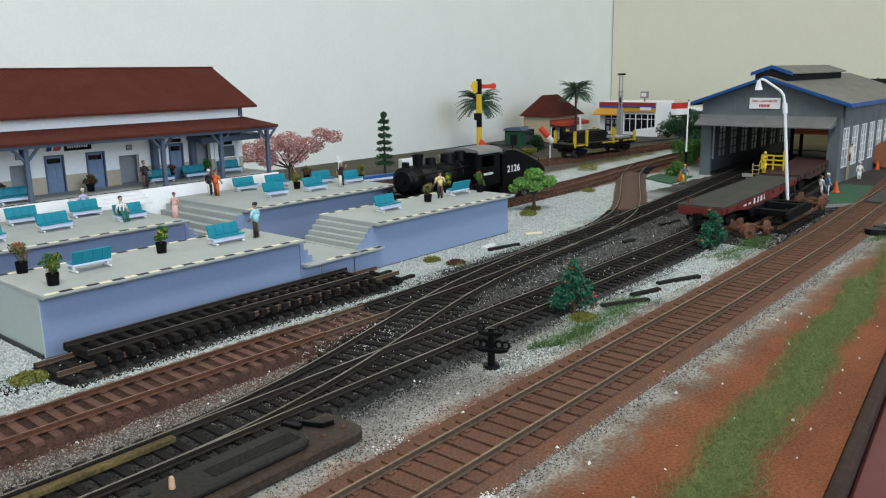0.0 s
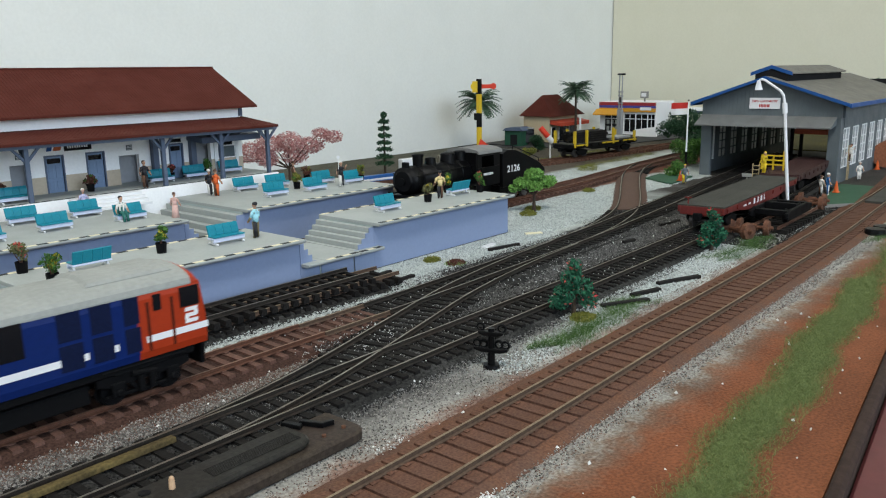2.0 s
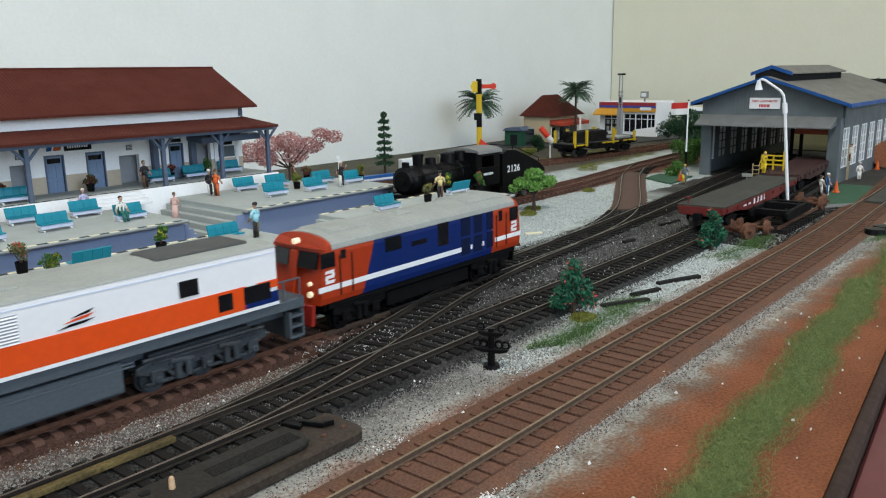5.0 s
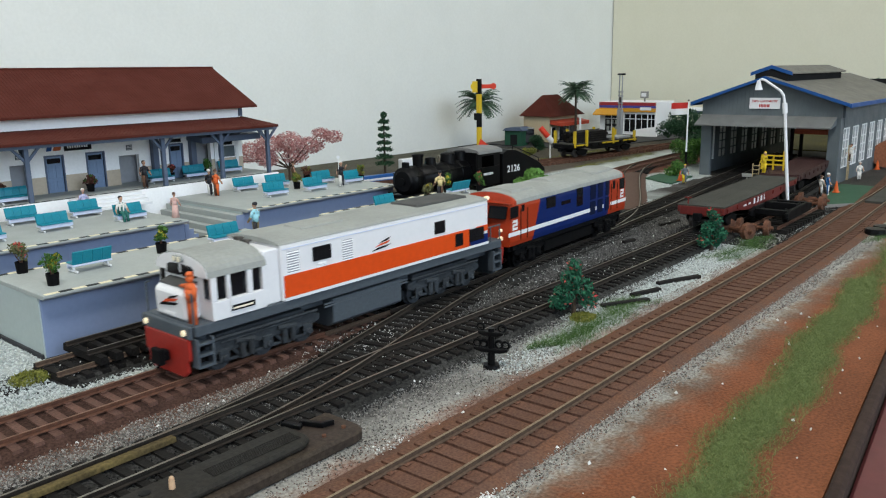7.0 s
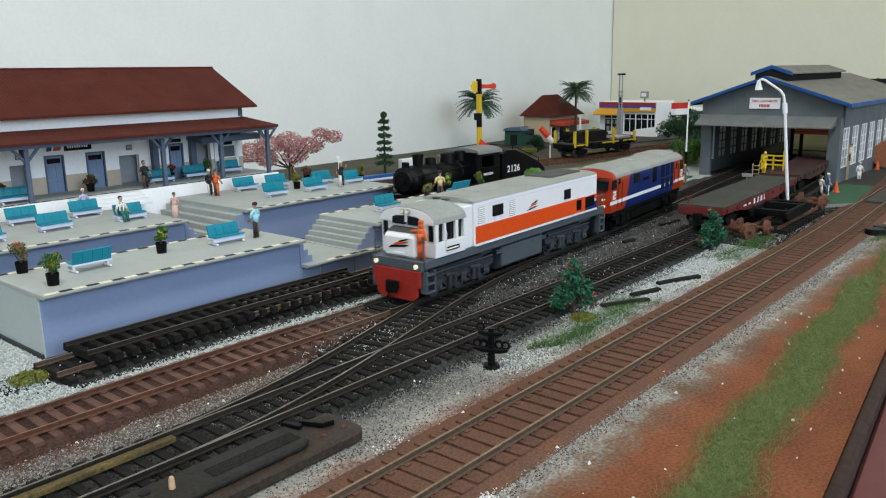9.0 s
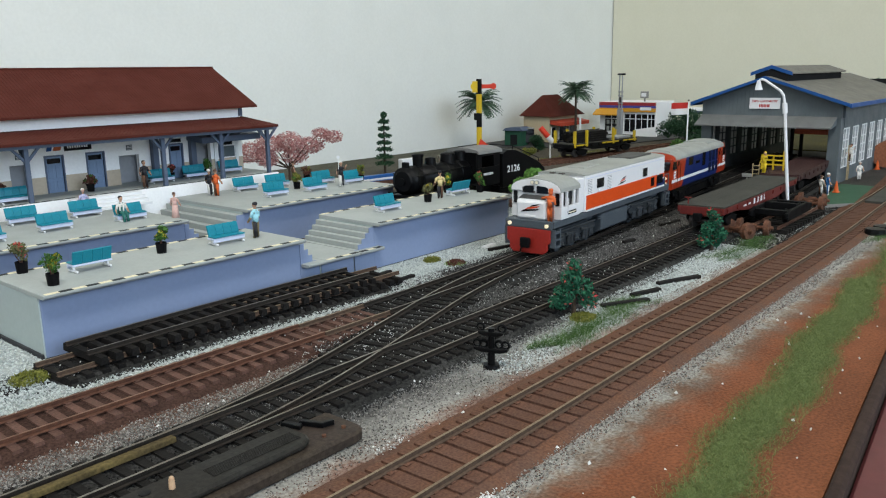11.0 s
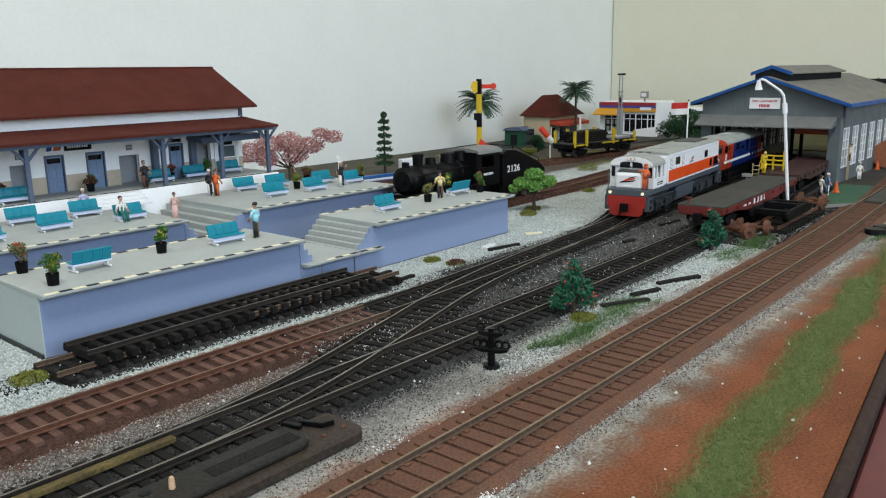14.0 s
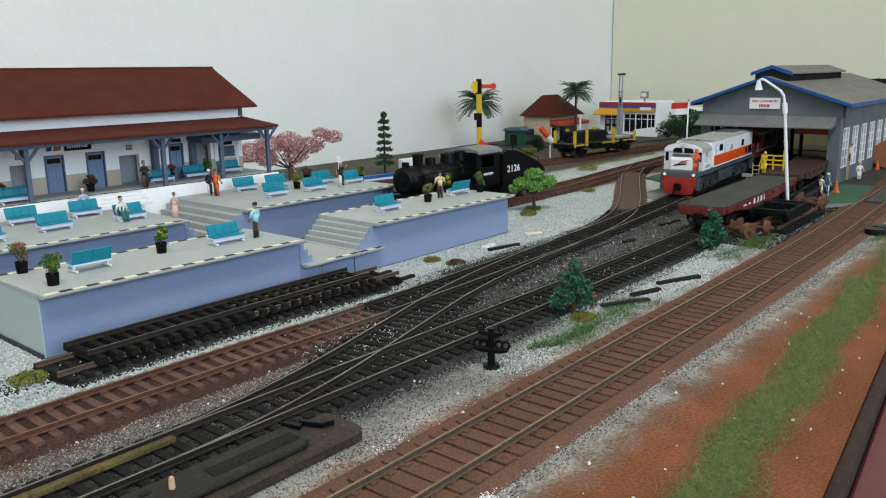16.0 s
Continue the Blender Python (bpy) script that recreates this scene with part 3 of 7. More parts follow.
for x0, x1, z0, z1 in DOORS:
    bm = bmesh.new()
    box(bm, x0 + 0.4, x1 - 0.4, SW + 0.9, SW + 2, z0, z1 - 0.4)
    d = part("door", bm, M_DOOR, station, "blue-grey door", bevel=0.15)
    for a, b in ((0.14, 0.44), (0.56, 0.86)):
        for c, e in ((0.06, 0.34), (0.40, 0.76)):
            bm = bmesh.new()
            w, hh = x1 - x0, z1 - z0
            box(bm, x0 + a * w, x0 + b * w, SW + 0.55, SW + 0.88, z0 + c * hh, z0 + e * hh)
            part("panel", bm, M_DOOR, d, bevel=0.2)
    bm = bmesh.new()
    box(bm, x0 + 1.6, x1 - 1.6, SW + 0.6, SW + 0.88, z1 - 5, z1 - 1.6)
    part("transom", bm, M_DARKGLASS, d, "dark transom pane")
    bm = bmesh.new()
    for a, b, c, e in ((x0 - 0.6, x0 + 0.4, z0, z1 + 0.6), (x1 - 0.4, x1 + 0.6, z0, z1 + 0.6), (x0 + 0.42, x1 - 0.42, z1 - 0.4, z1 + 0.6)):
        box(bm, a, b, SW - 0.7, SW + 1.2, c, e)
    part("door_frame", bm, M_SLATE, station, "slate-blue door frame")
for x in (216, 293):
    bm = bmesh.new()
    box(bm, x - 2.2, x + 2.2, SW - 0.5, SW - 0.02, 60.5, 64.5)
    v = part("vent", bm, M_GREYGLASS, station, "small grey wall vent")
    bm = bmesh.new()
    for k in range(3):
        box(bm, x - 1.8, x + 1.8, SW - 0.75, SW - 0.51, 61.1 + k * 1.1, 61.5 + k * 1.1)
    part("slat", bm, M_WHITE, v)
# sign board over the doors, a plain mark beside it
bm = bmesh.new()
box(bm, 246, 265, SW - 0.9, SW - 0.02, 63.8, 69.3)
sg = part("sign_board", bm, M_BLACK, station, "black name board", bevel=0.1)
bm = bmesh.new()
bars(bm, 248, 263, SW - 0.92, 65.6, 67.4, 9, 3)
part("writing", bm, M_WHITE, sg)
bm = bmesh.new()
prism(bm, [(238.5, 64.5), (243.5, 64.5), (245, 69), (240, 69)], SW - 0.5, SW - 0.02, "y")
part("emblem", bm, material("emblem_orange", (0.45, 0.10, 0.03, 1), 0.5), station, "orange slanted emblem")
bm = bmesh.new()
prism(bm, [(234, 64.5), (237.2, 64.5), (238.7, 69), (235.5, 69)], SW - 0.5, SW - 0.02, "y")
part("emblem", bm, M_BLUE_TRIM, station, "blue slanted emblem")
bm = bmesh.new()
box(bm, 326, 335, SW - 0.9, SW - 0.02, 63.5, 66)
part("sign_board", bm, M_BLACK, station, "small black name board")
bm = bmesh.new()
box(bm, 372, 381, SW - 0.9, SW - 0.02, 58, 61)
part("sign_board", bm, M_BLACK, station, "small black name board")
# inner slate pillars and the small dark porch roof
for x in (309, 341):
    bm = bmesh.new()
    box(bm, x, x + 4.5, SW - 5, SW - 0.4, 36.2, 74)
    part("pillar", bm, M_SLATE, station, "slate-blue wall pillar", bevel=0.2)
bm = bmesh.new()
prism(bm, [(SW - 0.5, 64), (SW - 22, 62.5), (SW - 22, 67), (SW - 0.5, 69)], 340, 394, "x")
part("porch_roof", bm, M_SLATE, station, "dark slate-blue porch fascia", bevel=0.2)
for x0, x1 in ((364, 367), (384, 386.5)):
    bm = bmesh.new()
    box(bm, x0, x1, SW - 1, SW - 0.4, 36.2, 66)
    part("pilaster", bm, M_WHITE, station, "white pilaster")
bm = bmesh.new()
box(bm, 368, 383, SW - 0.8, SW - 0.4, 48.5, 57)
part("window", bm, M_GREYGLASS, station, "grey window pane")


def ribbed_roof(name, y0, z0, y1, z1, x0, x1, parent, label, thick=1.6, pitch=2.4):
    """A sloping sheet from the eave (y0, z0) to (y1, z1) with low ribs down the slope."""
    bm = bmesh.new()
    n = int((x1 - x0) / pitch)
    w = (x1 - x0) / n
    xs = []
    for i in range(n):
        xs += [(x0 + i * w, 0), (x0 + (i + 0.5) * w, 0), (x0 + (i + 0.56) * w, 0.16), (x0 + (i + 0.94) * w, 0.16)]
    xs.append((x1, 0))
    top = [[bm.verts.new((x, y, z + u)) for x, u in xs] for y, z in ((y0, z0), (y1, z1))]
    bot = [[bm.verts.new((x, y, z - thick)) for x, u in (xs[0], xs[-1])] for y, z in ((y0, z0), (y1, z1))]
    for i in range(len(xs) - 1):
        bm.faces.new((top[0][i], top[0][i + 1], top[1][i + 1], top[1][i]))
    bm.faces.new((bot[0][0], bot[1][0], bot[1][1], bot[0][1]))
    for r, b in zip(top, bot):
        bm.faces.new(r + [b[1], b[0]])
    bm.faces.new((top[0][0], top[1][0], bot[1][0], bot[0][0]))
    bm.faces.new((top[0][-1], top[1][-1], bot[1][-1], bot[0][-1]))
    return part(name, bm, M_ROOF, parent, label)


ribbed_roof("canopy_roof", 506, 74.2, SW + 3, 79.6, 60, 395, station, "maroon ribbed canopy roof")
ribbed_roof("roof", 541, 88.5, 600, 119.0, 60, 402, station, "maroon ribbed main roof")
ribbed_roof("roof", 659, 88.5, 600.1, 119.0, 60, 402, station, "maroon ribbed main roof")
bm = bmesh.new()
prism(bm, [(SW + 0.5, 88.1), (645, 88.1), (600, 116)], 386.5, 391.5, "x")
part("gable", bm, M_WHITE_W, station, "white gable wall")
bm = bmesh.new()
box(bm, 389.5, 392.5, SW - 1.5, SW - 0.4, 80.2, 88)
part("corner_board", bm, M_SLATE, station, "slate-blue corner board")
bm = bmesh.new()
rod(bm, (60, 600, 119.2), (402.3, 600, 119.2), 0.9, n=6)
part("ridge_cap", bm, M_ROOF, station)
bm = bmesh.new()
box(bm, 60, 394, 510, 512, 70.3, 72.3)
part("canopy_beam", bm, M_SLATE, station, "slate-blue canopy beam")
for x in (110, 207, 300, 348, 391):
    bm = bmesh.new()
    box(bm, x - 1.4, x + 1.4, 510.6 + 4, 513.4 + 4, 36.2, 73.6)
    post = part("canopy_post", bm, M_SLATE, station, "slate-blue canopy post", bevel=0.2)
    for s in (-1, 1):
        bm = bmesh.new()
        prism(bm, [(x + s * 1.2, 61.5), (x + s * 1.2, 63.8), (x + s * 9.5, 73), (x + s * 11.5, 73)], 515.3, 516.7, "y")
        part("brace", bm, M_SLATE, post)
    bm = bmesh.new()
    prism(bm, [(518, 61.5), (518, 63.8), (527, 74), (529.5, 74)], x - 0.7, x + 0.7, "x")
    part("brace", bm, M_SLATE, post)

# ---- benches ----
def make_bench():
    t = thing("bench", "teal four-seat bench with pale lilac base on the platform", "bench", group="platform benches")
    for i in range(4):
        x = -9 + i * 4.5
        bm = bmesh.new()
        prism(bm, [(1.2, 4.6), (2.0, 4.4), (3.7, 9.7), (2.9, 10.0), (2.0, 8.2)], x + 0.03, x + 4.47, "x")
        prism(bm, [(-4.2, 4.7), (-4.4, 4.1), (1.9, 3.8), (1.9, 4.6)], x + 0.03, x + 4.47, "x")
        part("seat", bm, M_TEAL, t, bevel=0.18)
    bm = bmesh.new()
    box(bm, -9.2, 9.2, -3.6, -2.6, 1.7, 3.8)
    box(bm, -9.2, 9.2, -2.58, 2.4, 2.9, 3.75)
    part("base", bm, M_LILAC, t, "pale lilac base", bevel=0.2)
    for x in (-7.8, 7.8):
        bm = bmesh.new()
        box(bm, x - 0.5, x + 0.5, -4.6, 3.4, 0.5, 1.2)
        box(bm, x - 0.45, x + 0.45, -0.6, 0.6, 1.0, 3.4)
        for y in (-4.4, 3.2):
            ball(bm, (x, y, 0.6), 0.6)
        part("leg", bm, M_WHITE, t)
    return t


bench = make_bench()
BENCHES = [(161, 347, 28), (232, 346, 28), (351, 346, 28), (427, 350, 28), (194, 457, 28), (192, 494, 28), (155, 450, 28), (227, 488, 28), (237, 452, 28), (353, 496, 28), (349, 455, 28),
           (378, 490, 28), (383, 452, 28), (412, 476, 28), (426, 458, 28), (120, 470, 28), (201, 527, 36.15), (308, 536, 36.15), (338, 538, 36.15), (373, 543, 36.15)]
bench.matrix_basis = at(*BENCHES[0], 180)
for x, y, z in BENCHES[1:]:
    copy_thing(bench, at(x, y, z, random.Random(x).uniform(-3, 3) + (180 if y == 350 else 0)))

# ---- figures: plain shapes ----
SKIN = material("figure_skin", (0.45, 0.26, 0.17, 1), 0.6, grain=1, spread=0.05)


def cloth(name, c):
    return material("figure_" + name, (*c, 1), 0.65, grain=0.8, spread=0.12, bump=0.1)


CL = {"black": cloth("black", (0.018, 0.018, 0.022)), "orange": cloth("orange", (0.62, 0.12, 0.03)), "sky": cloth("sky", (0.32, 0.62, 0.70)), "olive": cloth("olive", (0.16, 0.13, 0.07)),
      "cream": cloth("cream", (0.62, 0.50, 0.24)), "brown": cloth("brown", (0.10, 0.05, 0.03)), "pink": cloth("pink", (0.62, 0.40, 0.35)), "white": cloth("white", (0.68, 0.66, 0.62)),
      "green": cloth("green", (0.02, 0.12, 0.10)), "yellow": cloth("yellow", (0.62, 0.44, 0.02)), "blue": cloth("blue", (0.03, 0.13, 0.33)), "lilac": cloth("lilac", (0.42, 0.42, 0.60)), "grey": cloth("grey", (0.12, 0.14, 0.16))}


def figure(label, m, top, legs, cap=None, pose_="stand", arm=0.0, scale=1.0):
    """A plain painted figure in one mesh."""
    bm = bmesh.new()
    mats = [CL[legs], CL[top], SKIN, CL[cap or "black"]]

    def add(idx, fn):
        n = len(bm.faces)
        fn()
        bm.faces.ensure_lookup_table()
        for f in bm.faces[n:]:
            f.material_index = idx
    if pose_ == "stand":
        for s in (-1, 1):
            add(0, lambda: rod(bm, (s * 1.1, 0, 1.0), (s * 1.0, 0, 9.0), 0.85, 1.25, 8))
            add(3, lambda: ball(bm, (s * 1.1, -0.5, 0.7), 0.75, 1, 1.0, 1.7, 0.9))
        hip = 9.0
    elif pose_ == "sit":
        for s in (-1, 1):
            add(0, lambda: rod(bm, (s * 1.1, -5.0, 0.5), (s * 1.1, -4.4, 5.6), 0.8, 1.0, 8))
            add(0, lambda: rod(bm, (s * 1.1, -4.6, 5.6), (s * 1.0, 0, 5.6), 1.0, 1.3, 8))
        hip = 5.2
    else:
        add(1, lambda: rod(bm, (0, 0, 0), (0, 0, 9.5), 3.0, 2.0, 10))
        hip = 9.0
    add(1, lambda: rod(bm, (0, 0, hip - 0.4), (0, 0, hip + 4.0), 1.45, 1.9, 10))
    add(1, lambda: ball(bm, (0, 0, hip + 5.0), 1.95, 2, 1.15, 0.75, 0.95))
    for s in (-1, 1):
        up = arm if s > 0 else 0.0
        e = Vector((s * 3.3, -0.4, hip + 2.4 + up * 2.2))
        add(1, lambda: rod(bm, (s * 2.2, 0, hip + 5.6), e, 0.85, 0.7, 7))
        w = e + Vector((s * 0.5, -1.4, -2.2 + up * 5.0))
        add(1, lambda: rod(bm, e, w, 0.75, 0.55, 7))
        add(2, lambda: ball(bm, w, 0.65))
    add(2, lambda: rod(bm, (0, 0, hip + 6.0), (0, 0, hip + 8.0), 0.7, 0.7, 7))
    add(2, lambda: ball(bm, (0, -0.1, hip + 8.8), 1.35, 2, 0.9, 1.0, 1.15))
    add(3, lambda: ball(bm, (0, 0.2, hip + 9.4), 1.35, 2, 1.0, 1.05, 0.85))
    bmesh.ops.transform(bm, matrix=Matrix.Scale(scale, 4), verts=bm.verts[:])
    return solid("figurine", bm, mats, label, "figurine", m, group="painted figurines", smooth=True)


figure("painted figurine in pale blue shirt and olive trousers", at(249, 343, 28, 195), "sky", "olive")
figure("painted figurine in cream shirt and brown trousers", at(406, 349, 28, 150), "cream", "brown")
figure("black-uniformed figurine with raised arm on platform", at(408, 450, 28, -20), "black", "black", "white", arm=1.0)
figure("painted figurine in orange overalls on the platform", at(324, 490, 28, 110), "orange", "orange", "brown")
figure("painted figurine in black jacket beside the orange one", at(322, 495, 28, 110), "black", "black", "white")
figure("pale pink robed figurine on the platform", at(258, 436, 28, 120), "pink", "pink", "brown", "robe", scale=0.8)
figure("white-shirted figurine seated on a platform bench", at(231, 450, 28, 0), "white", "green", "black", "sit")
figure("pale lilac figurine seated on the white steps", at(236, 508, 28, 0), "lilac", "lilac", "white", "sit", scale=0.95)
figure("black-suited figurine standing before the station", at(286, 519, 36.15, 0), "black", "black", "brown", scale=1.0)
figure("small dark figurine standing near the pink tree", at(400, 497, 28, 60), "brown", "black", "brown", scale=0.9)

# round white signal disc on a stick held up by the black-uniformed one
bm = bmesh.new()
rod(bm, (0, 0, 14), (0, 0, 22), 0.25, n=6)
rod(bm, (0, -0.2, 23), (0, 0.2, 23), 1.3, n=12)
solid("signal_disc", bm, M_WHITE, "white round signal disc on a thin stick", "signal disc", at(403, 447, 28, -20))

# ---- potted plants ----
LEAF = {k: island_material("leaf_" + k, a + (1,), b + (1,), 0.6) for k, a, b in (
    ("green", (0.020, 0.075, 0.012), (0.09, 0.20, 0.035)), ("yellow", (0.50, 0.36, 0.02), (0.70, 0.58, 0.06)), ("red", (0.45, 0.03, 0.04), (0.70, 0.16, 0.12)), ("dull", (0.05, 0.055, 0.02), (0.17, 0.17, 0.07)),
    ("brown", (0.06, 0.022, 0.014), (0.14, 0.05, 0.03)), ("bright", (0.08, 0.19, 0.035), (0.20, 0.40, 0.09)), ("teal", (0.008, 0.06, 0.032), (0.03, 0.16, 0.085)), ("conifer", (0.008, 0.035, 0.016), (0.03, 0.085, 0.035)),
    ("pink", (0.30, 0.10, 0.10), (0.64, 0.34, 0.31)), ("palm", (0.02, 0.05, 0.03), (0.08, 0.14, 0.08)), ("olive", (0.10, 0.11, 0.015), (0.24, 0.24, 0.05)), ("patch", (0.025, 0.075, 0.018), (0.10, 0.18, 0.045)), ("grass", (0.065, 0.098, 0.026), (0.23, 0.28, 0.10)))}


def leaves(name, centers, size, count, seed, mat_, parent, label="", flat=0.5, kind=""):
    """Many small bent leaves scattered in ellipsoid clumps: (x, y, z, rx, ry, rz)."""
    rng = np.random.default_rng(seed)
    vol = np.array([c[3] * c[4] * c[5] for c in centers]) ** 0.8
    who = rng.choice(len(centers), count, p=vol / vol.sum())
    C = np.array(centers, float)[who]
    d = rng.normal(size=(count, 3))
    d /= np.linalg.norm(d, axis=1)[:, None]
    r = rng.uniform(0.35, 1.05, count) ** 0.6
    p = C[:, :3] + d * r[:, None] * C[:, 3:]
    u = rng.normal(size=(count, 3))
    u /= np.linalg.norm(u, axis=1)[:, None]
    v = np.cross(u, d * 0.7 + rng.normal(size=(count, 3)) * 0.5)
    v /= np.linalg.norm(v, axis=1)[:, None] + 1e-9
    w = np.cross(u, v)
    s = (size * rng.uniform(0.6, 1.3, count))[:, None]
    quad = np.stack([p - u * s, p + v * s * flat + w * s * 0.2, p + u * s, p - v * s * flat + w * s * 0.2], 1)
    verts = quad.reshape(-1, 3) * MM
    idx = np.arange(count) * 4
    faces = np.concatenate([np.stack([idx, idx + 1, idx + 2], 1), np.stack([idx, idx + 2, idx + 3], 1)])
    me = bpy.data.meshes.new(name)
    me.from_pydata(verts.tolist(), [], faces.tolist())
    me.materials.append(mat_)
    ob = new(name, me)
    if parent:
        ob.parent = parent
    return tagged(ob, label, kind=kind)


def potted_plant(m, label, kinds=("green",), height=11, wide=4.5, seed=0, pot_r=2.7):
    t = thing("potted_plant", label, "potted plant", m, group="potted plants")
    bm = bmesh.new()
    rod(bm, (0, 0, 0), (0, 0, 5.2), pot_r * 0.85, pot_r, 14, caps=False)
    rod(bm, (0, 0, 5.2), (0, 0, 4.4), pot_r, pot_r * 0.8, 14, caps=False)
    rod(bm, (0, 0, 0.02), (0, 0, 4.3), pot_r * 0.83, pot_r * 0.8, 14)
    part("pot", bm, M_BLACK, t, "black plastic pot")
    rng = random.Random(seed)
    bm = bmesh.new()
    for i in range(5):
        a = rng.uniform(0, 6.28)
        rod(bm, (0, 0, 4), (math.cos(a) * wide * 0.6, math.sin(a) * wide * 0.6, 5 + rng.uniform(0.5, 0.9) * height * 0.7), 0.25, 0.12, 5)
    part("stem", bm, M_SLEEP_BRN, t)
    cs = [(rng.uniform(-1, 1) * wide * 0.5, rng.uniform(-1, 1) * wide * 0.5, 6.5 + rng.uniform(0, 1) * (height - 5), wide * 0.5, wide * 0.5, wide * 0.45) for _ in range(9)]
    leaves("foliage", cs, 0.9, 330, seed, LEAF[kinds[0]], t)
    if len(kinds) > 1:
        cs2 = [(c[0] * 1.1, c[1] * 1.1, c[2] + 0.8, wide * 0.28, wide * 0.28, wide * 0.28) for c in cs[:5]]
        leaves("blossom", cs2, 0.85, 130, seed + 1, LEAF[kinds[1]], t, kinds[1] + " blossom")
    return t


for i, (x, y, z, k, hgt, wd, lab) in enumerate([
        (138, 333, 28, ("green", "yellow"), 11, 4.5, "black pot with yellow-flowered plant on the platform"), (139, 366, 28, ("dull", "red"), 11, 4.6, "black pot with red-flowered plant on the platform"),
        (199, 352, 28, ("green", "yellow"), 10.5, 3.6, "black pot with leafy green plant on the platform"), (391, 347, 28, ("dull", "yellow"), 10, 5, "black pot with dull green plant on the platform"),
        (431, 364, 28, ("green", "yellow"), 12, 4.2, "black pot with yellow-green plant on the platform"), (381, 470, 28, ("olive", "green"), 10, 4.2, "black pot with yellow-green bushy plant"),
        (437, 459, 28, ("olive", "green"), 11, 4, "black pot with tall yellow-green plant"), (445, 345, 28, ("green", "red"), 11, 4.2, "black pot with red-flowered shrub at the platform end"),
        (166, 500, 28, ("green",), 9, 4, "dark pot with leafy plant between benches"), (255, 536, 36.15, ("brown", "green"), 9, 5, "black pot with brown-leaved plant at the station"),
        (196, 534, 36.15, ("brown",), 9, 5, "black pot with brown plant by the station wall"), (352, 543, 36.15, ("green",), 10, 4.5, "black pot with dark plant under the canopy"), (416, 500, 28, ("brown", "olive"), 9, 5, "black pot with brownish plant on the platform"),
        (322, 545, 36.15, ("brown", "red"), 8, 5, "black pot with reddish plant by the station wall")]):
    potted_plant(at(x, y, z, i * 40), lab, k, hgt, wd, i + 3)
# ---- trains ----
M_ORANGE = material("orange_livery", (0.66, 0.068, 0.008, 1), 0.4, grain=2, spread=0.05, bump=0.03, spec=0.25)
M_REDOR = material("red_orange_livery", (0.33, 0.032, 0.008, 1), 0.38, grain=2, spread=0.06, bump=0.03, spec=0.25)
M_NAVY = material("navy_livery", (0.005, 0.017, 0.10, 1), 0.4, grain=2, spread=0.06, bump=0.03, spec=0.12)
M_LWHITE = material("white_livery", (0.74, 0.74, 0.75, 1), 0.38, grain=2, spread=0.02, bump=0.03)
M_LROOF = material("warm_grey_roof", (0.29, 0.30, 0.28, 1), 0.6, grain=1.5, spread=0.08, bump=0.06, stain=(0.235, 0.245, 0.225, 1), amount=0.5)
M_FRAME = material("blue_grey_underframe", (0.066, 0.080, 0.094, 1), 0.5, grain=1.2, spread=0.12, bump=0.1)
M_GRILLE = material("grille_shadow_grey", (0.30, 0.31, 0.33, 1), 0.7, grain=1, spread=0.1)
M_BROWNSEAM = material("dark_red_seam", (0.07, 0.012, 0.006, 1), 0.6, grain=1, spread=0.15, spec=0.1)
M_NGRILLE = material("navy_black_grille", (0.004, 0.008, 0.032, 1), 0.6, grain=1, spread=0.2, spec=0.1)
M_BOGIE = material("grey_running_gear", (0.042, 0.050, 0.058, 1), 0.55, grain=1.2, spread=0.3, bump=0.25, stain=(0.018, 0.019, 0.02, 1), amount=0.7, spec=0.2)
M_FRAME_D = material("dark_grey_roof_panel", (0.06, 0.06, 0.058, 1), 0.7, grain=1, spread=0.15)
M_PILOT = material("red_buffer_paint", (0.30, 0.022, 0.015, 1), 0.42, grain=1.5, spread=0.1, bump=0.05)
M_STEEL = material("wheel_steel", (0.10, 0.09, 0.085, 1), 0.4, 0.6, grain=1, spread=0.2)
M_LAMP = material("lamp_lens", (0.85, 0.78, 0.60, 1), 0.15, grain=1, spread=0.02, bump=0)
M_LIT = material("lit_lamp", (1.0, 0.85, 0.6, 1), 0.2, grain=1, spread=0.0, bump=0)
M_LIT.node_tree.nodes["Principled BSDF"].inputs["Emission Color"].default_value = (1.0, 0.82, 0.5, 1)
M_LIT.node_tree.nodes["Principled BSDF"].inputs["Emission Strength"].default_value = 0.35


def loft(bm, outline, f0, f1):
    """Close a (y, z) outline between two ends whose x depends on (y, z)."""
    a = [bm.verts.new((f0(y, z), y, z)) for y, z in outline]
    b = [bm.verts.new((f1(y, z), y, z)) for y, z in outline]
    bm.faces.new(a), bm.faces.new(b)
    for i in range(len(a)):
        j = (i + 1) % len(a)
        bm.faces.new((a[i], a[j], b[j], b[i]))


def k(v):
    return lambda y, z: v


def arch(hw, z0, z1, n=10, drop=0.0):
    """A roof outline: an arc from (-hw, z0) over z1 to (hw, z0), closed below."""
    pts = [(-hw, z0 - drop), (-hw, z0)]
    for i in range(1, n):
        a = math.pi * i / n
        pts.append((-hw * math.cos(a), z0 + (z1 - z0) * math.sin(a) ** 0.8))
    return pts + [(hw, z0), (hw, z0 - drop)]


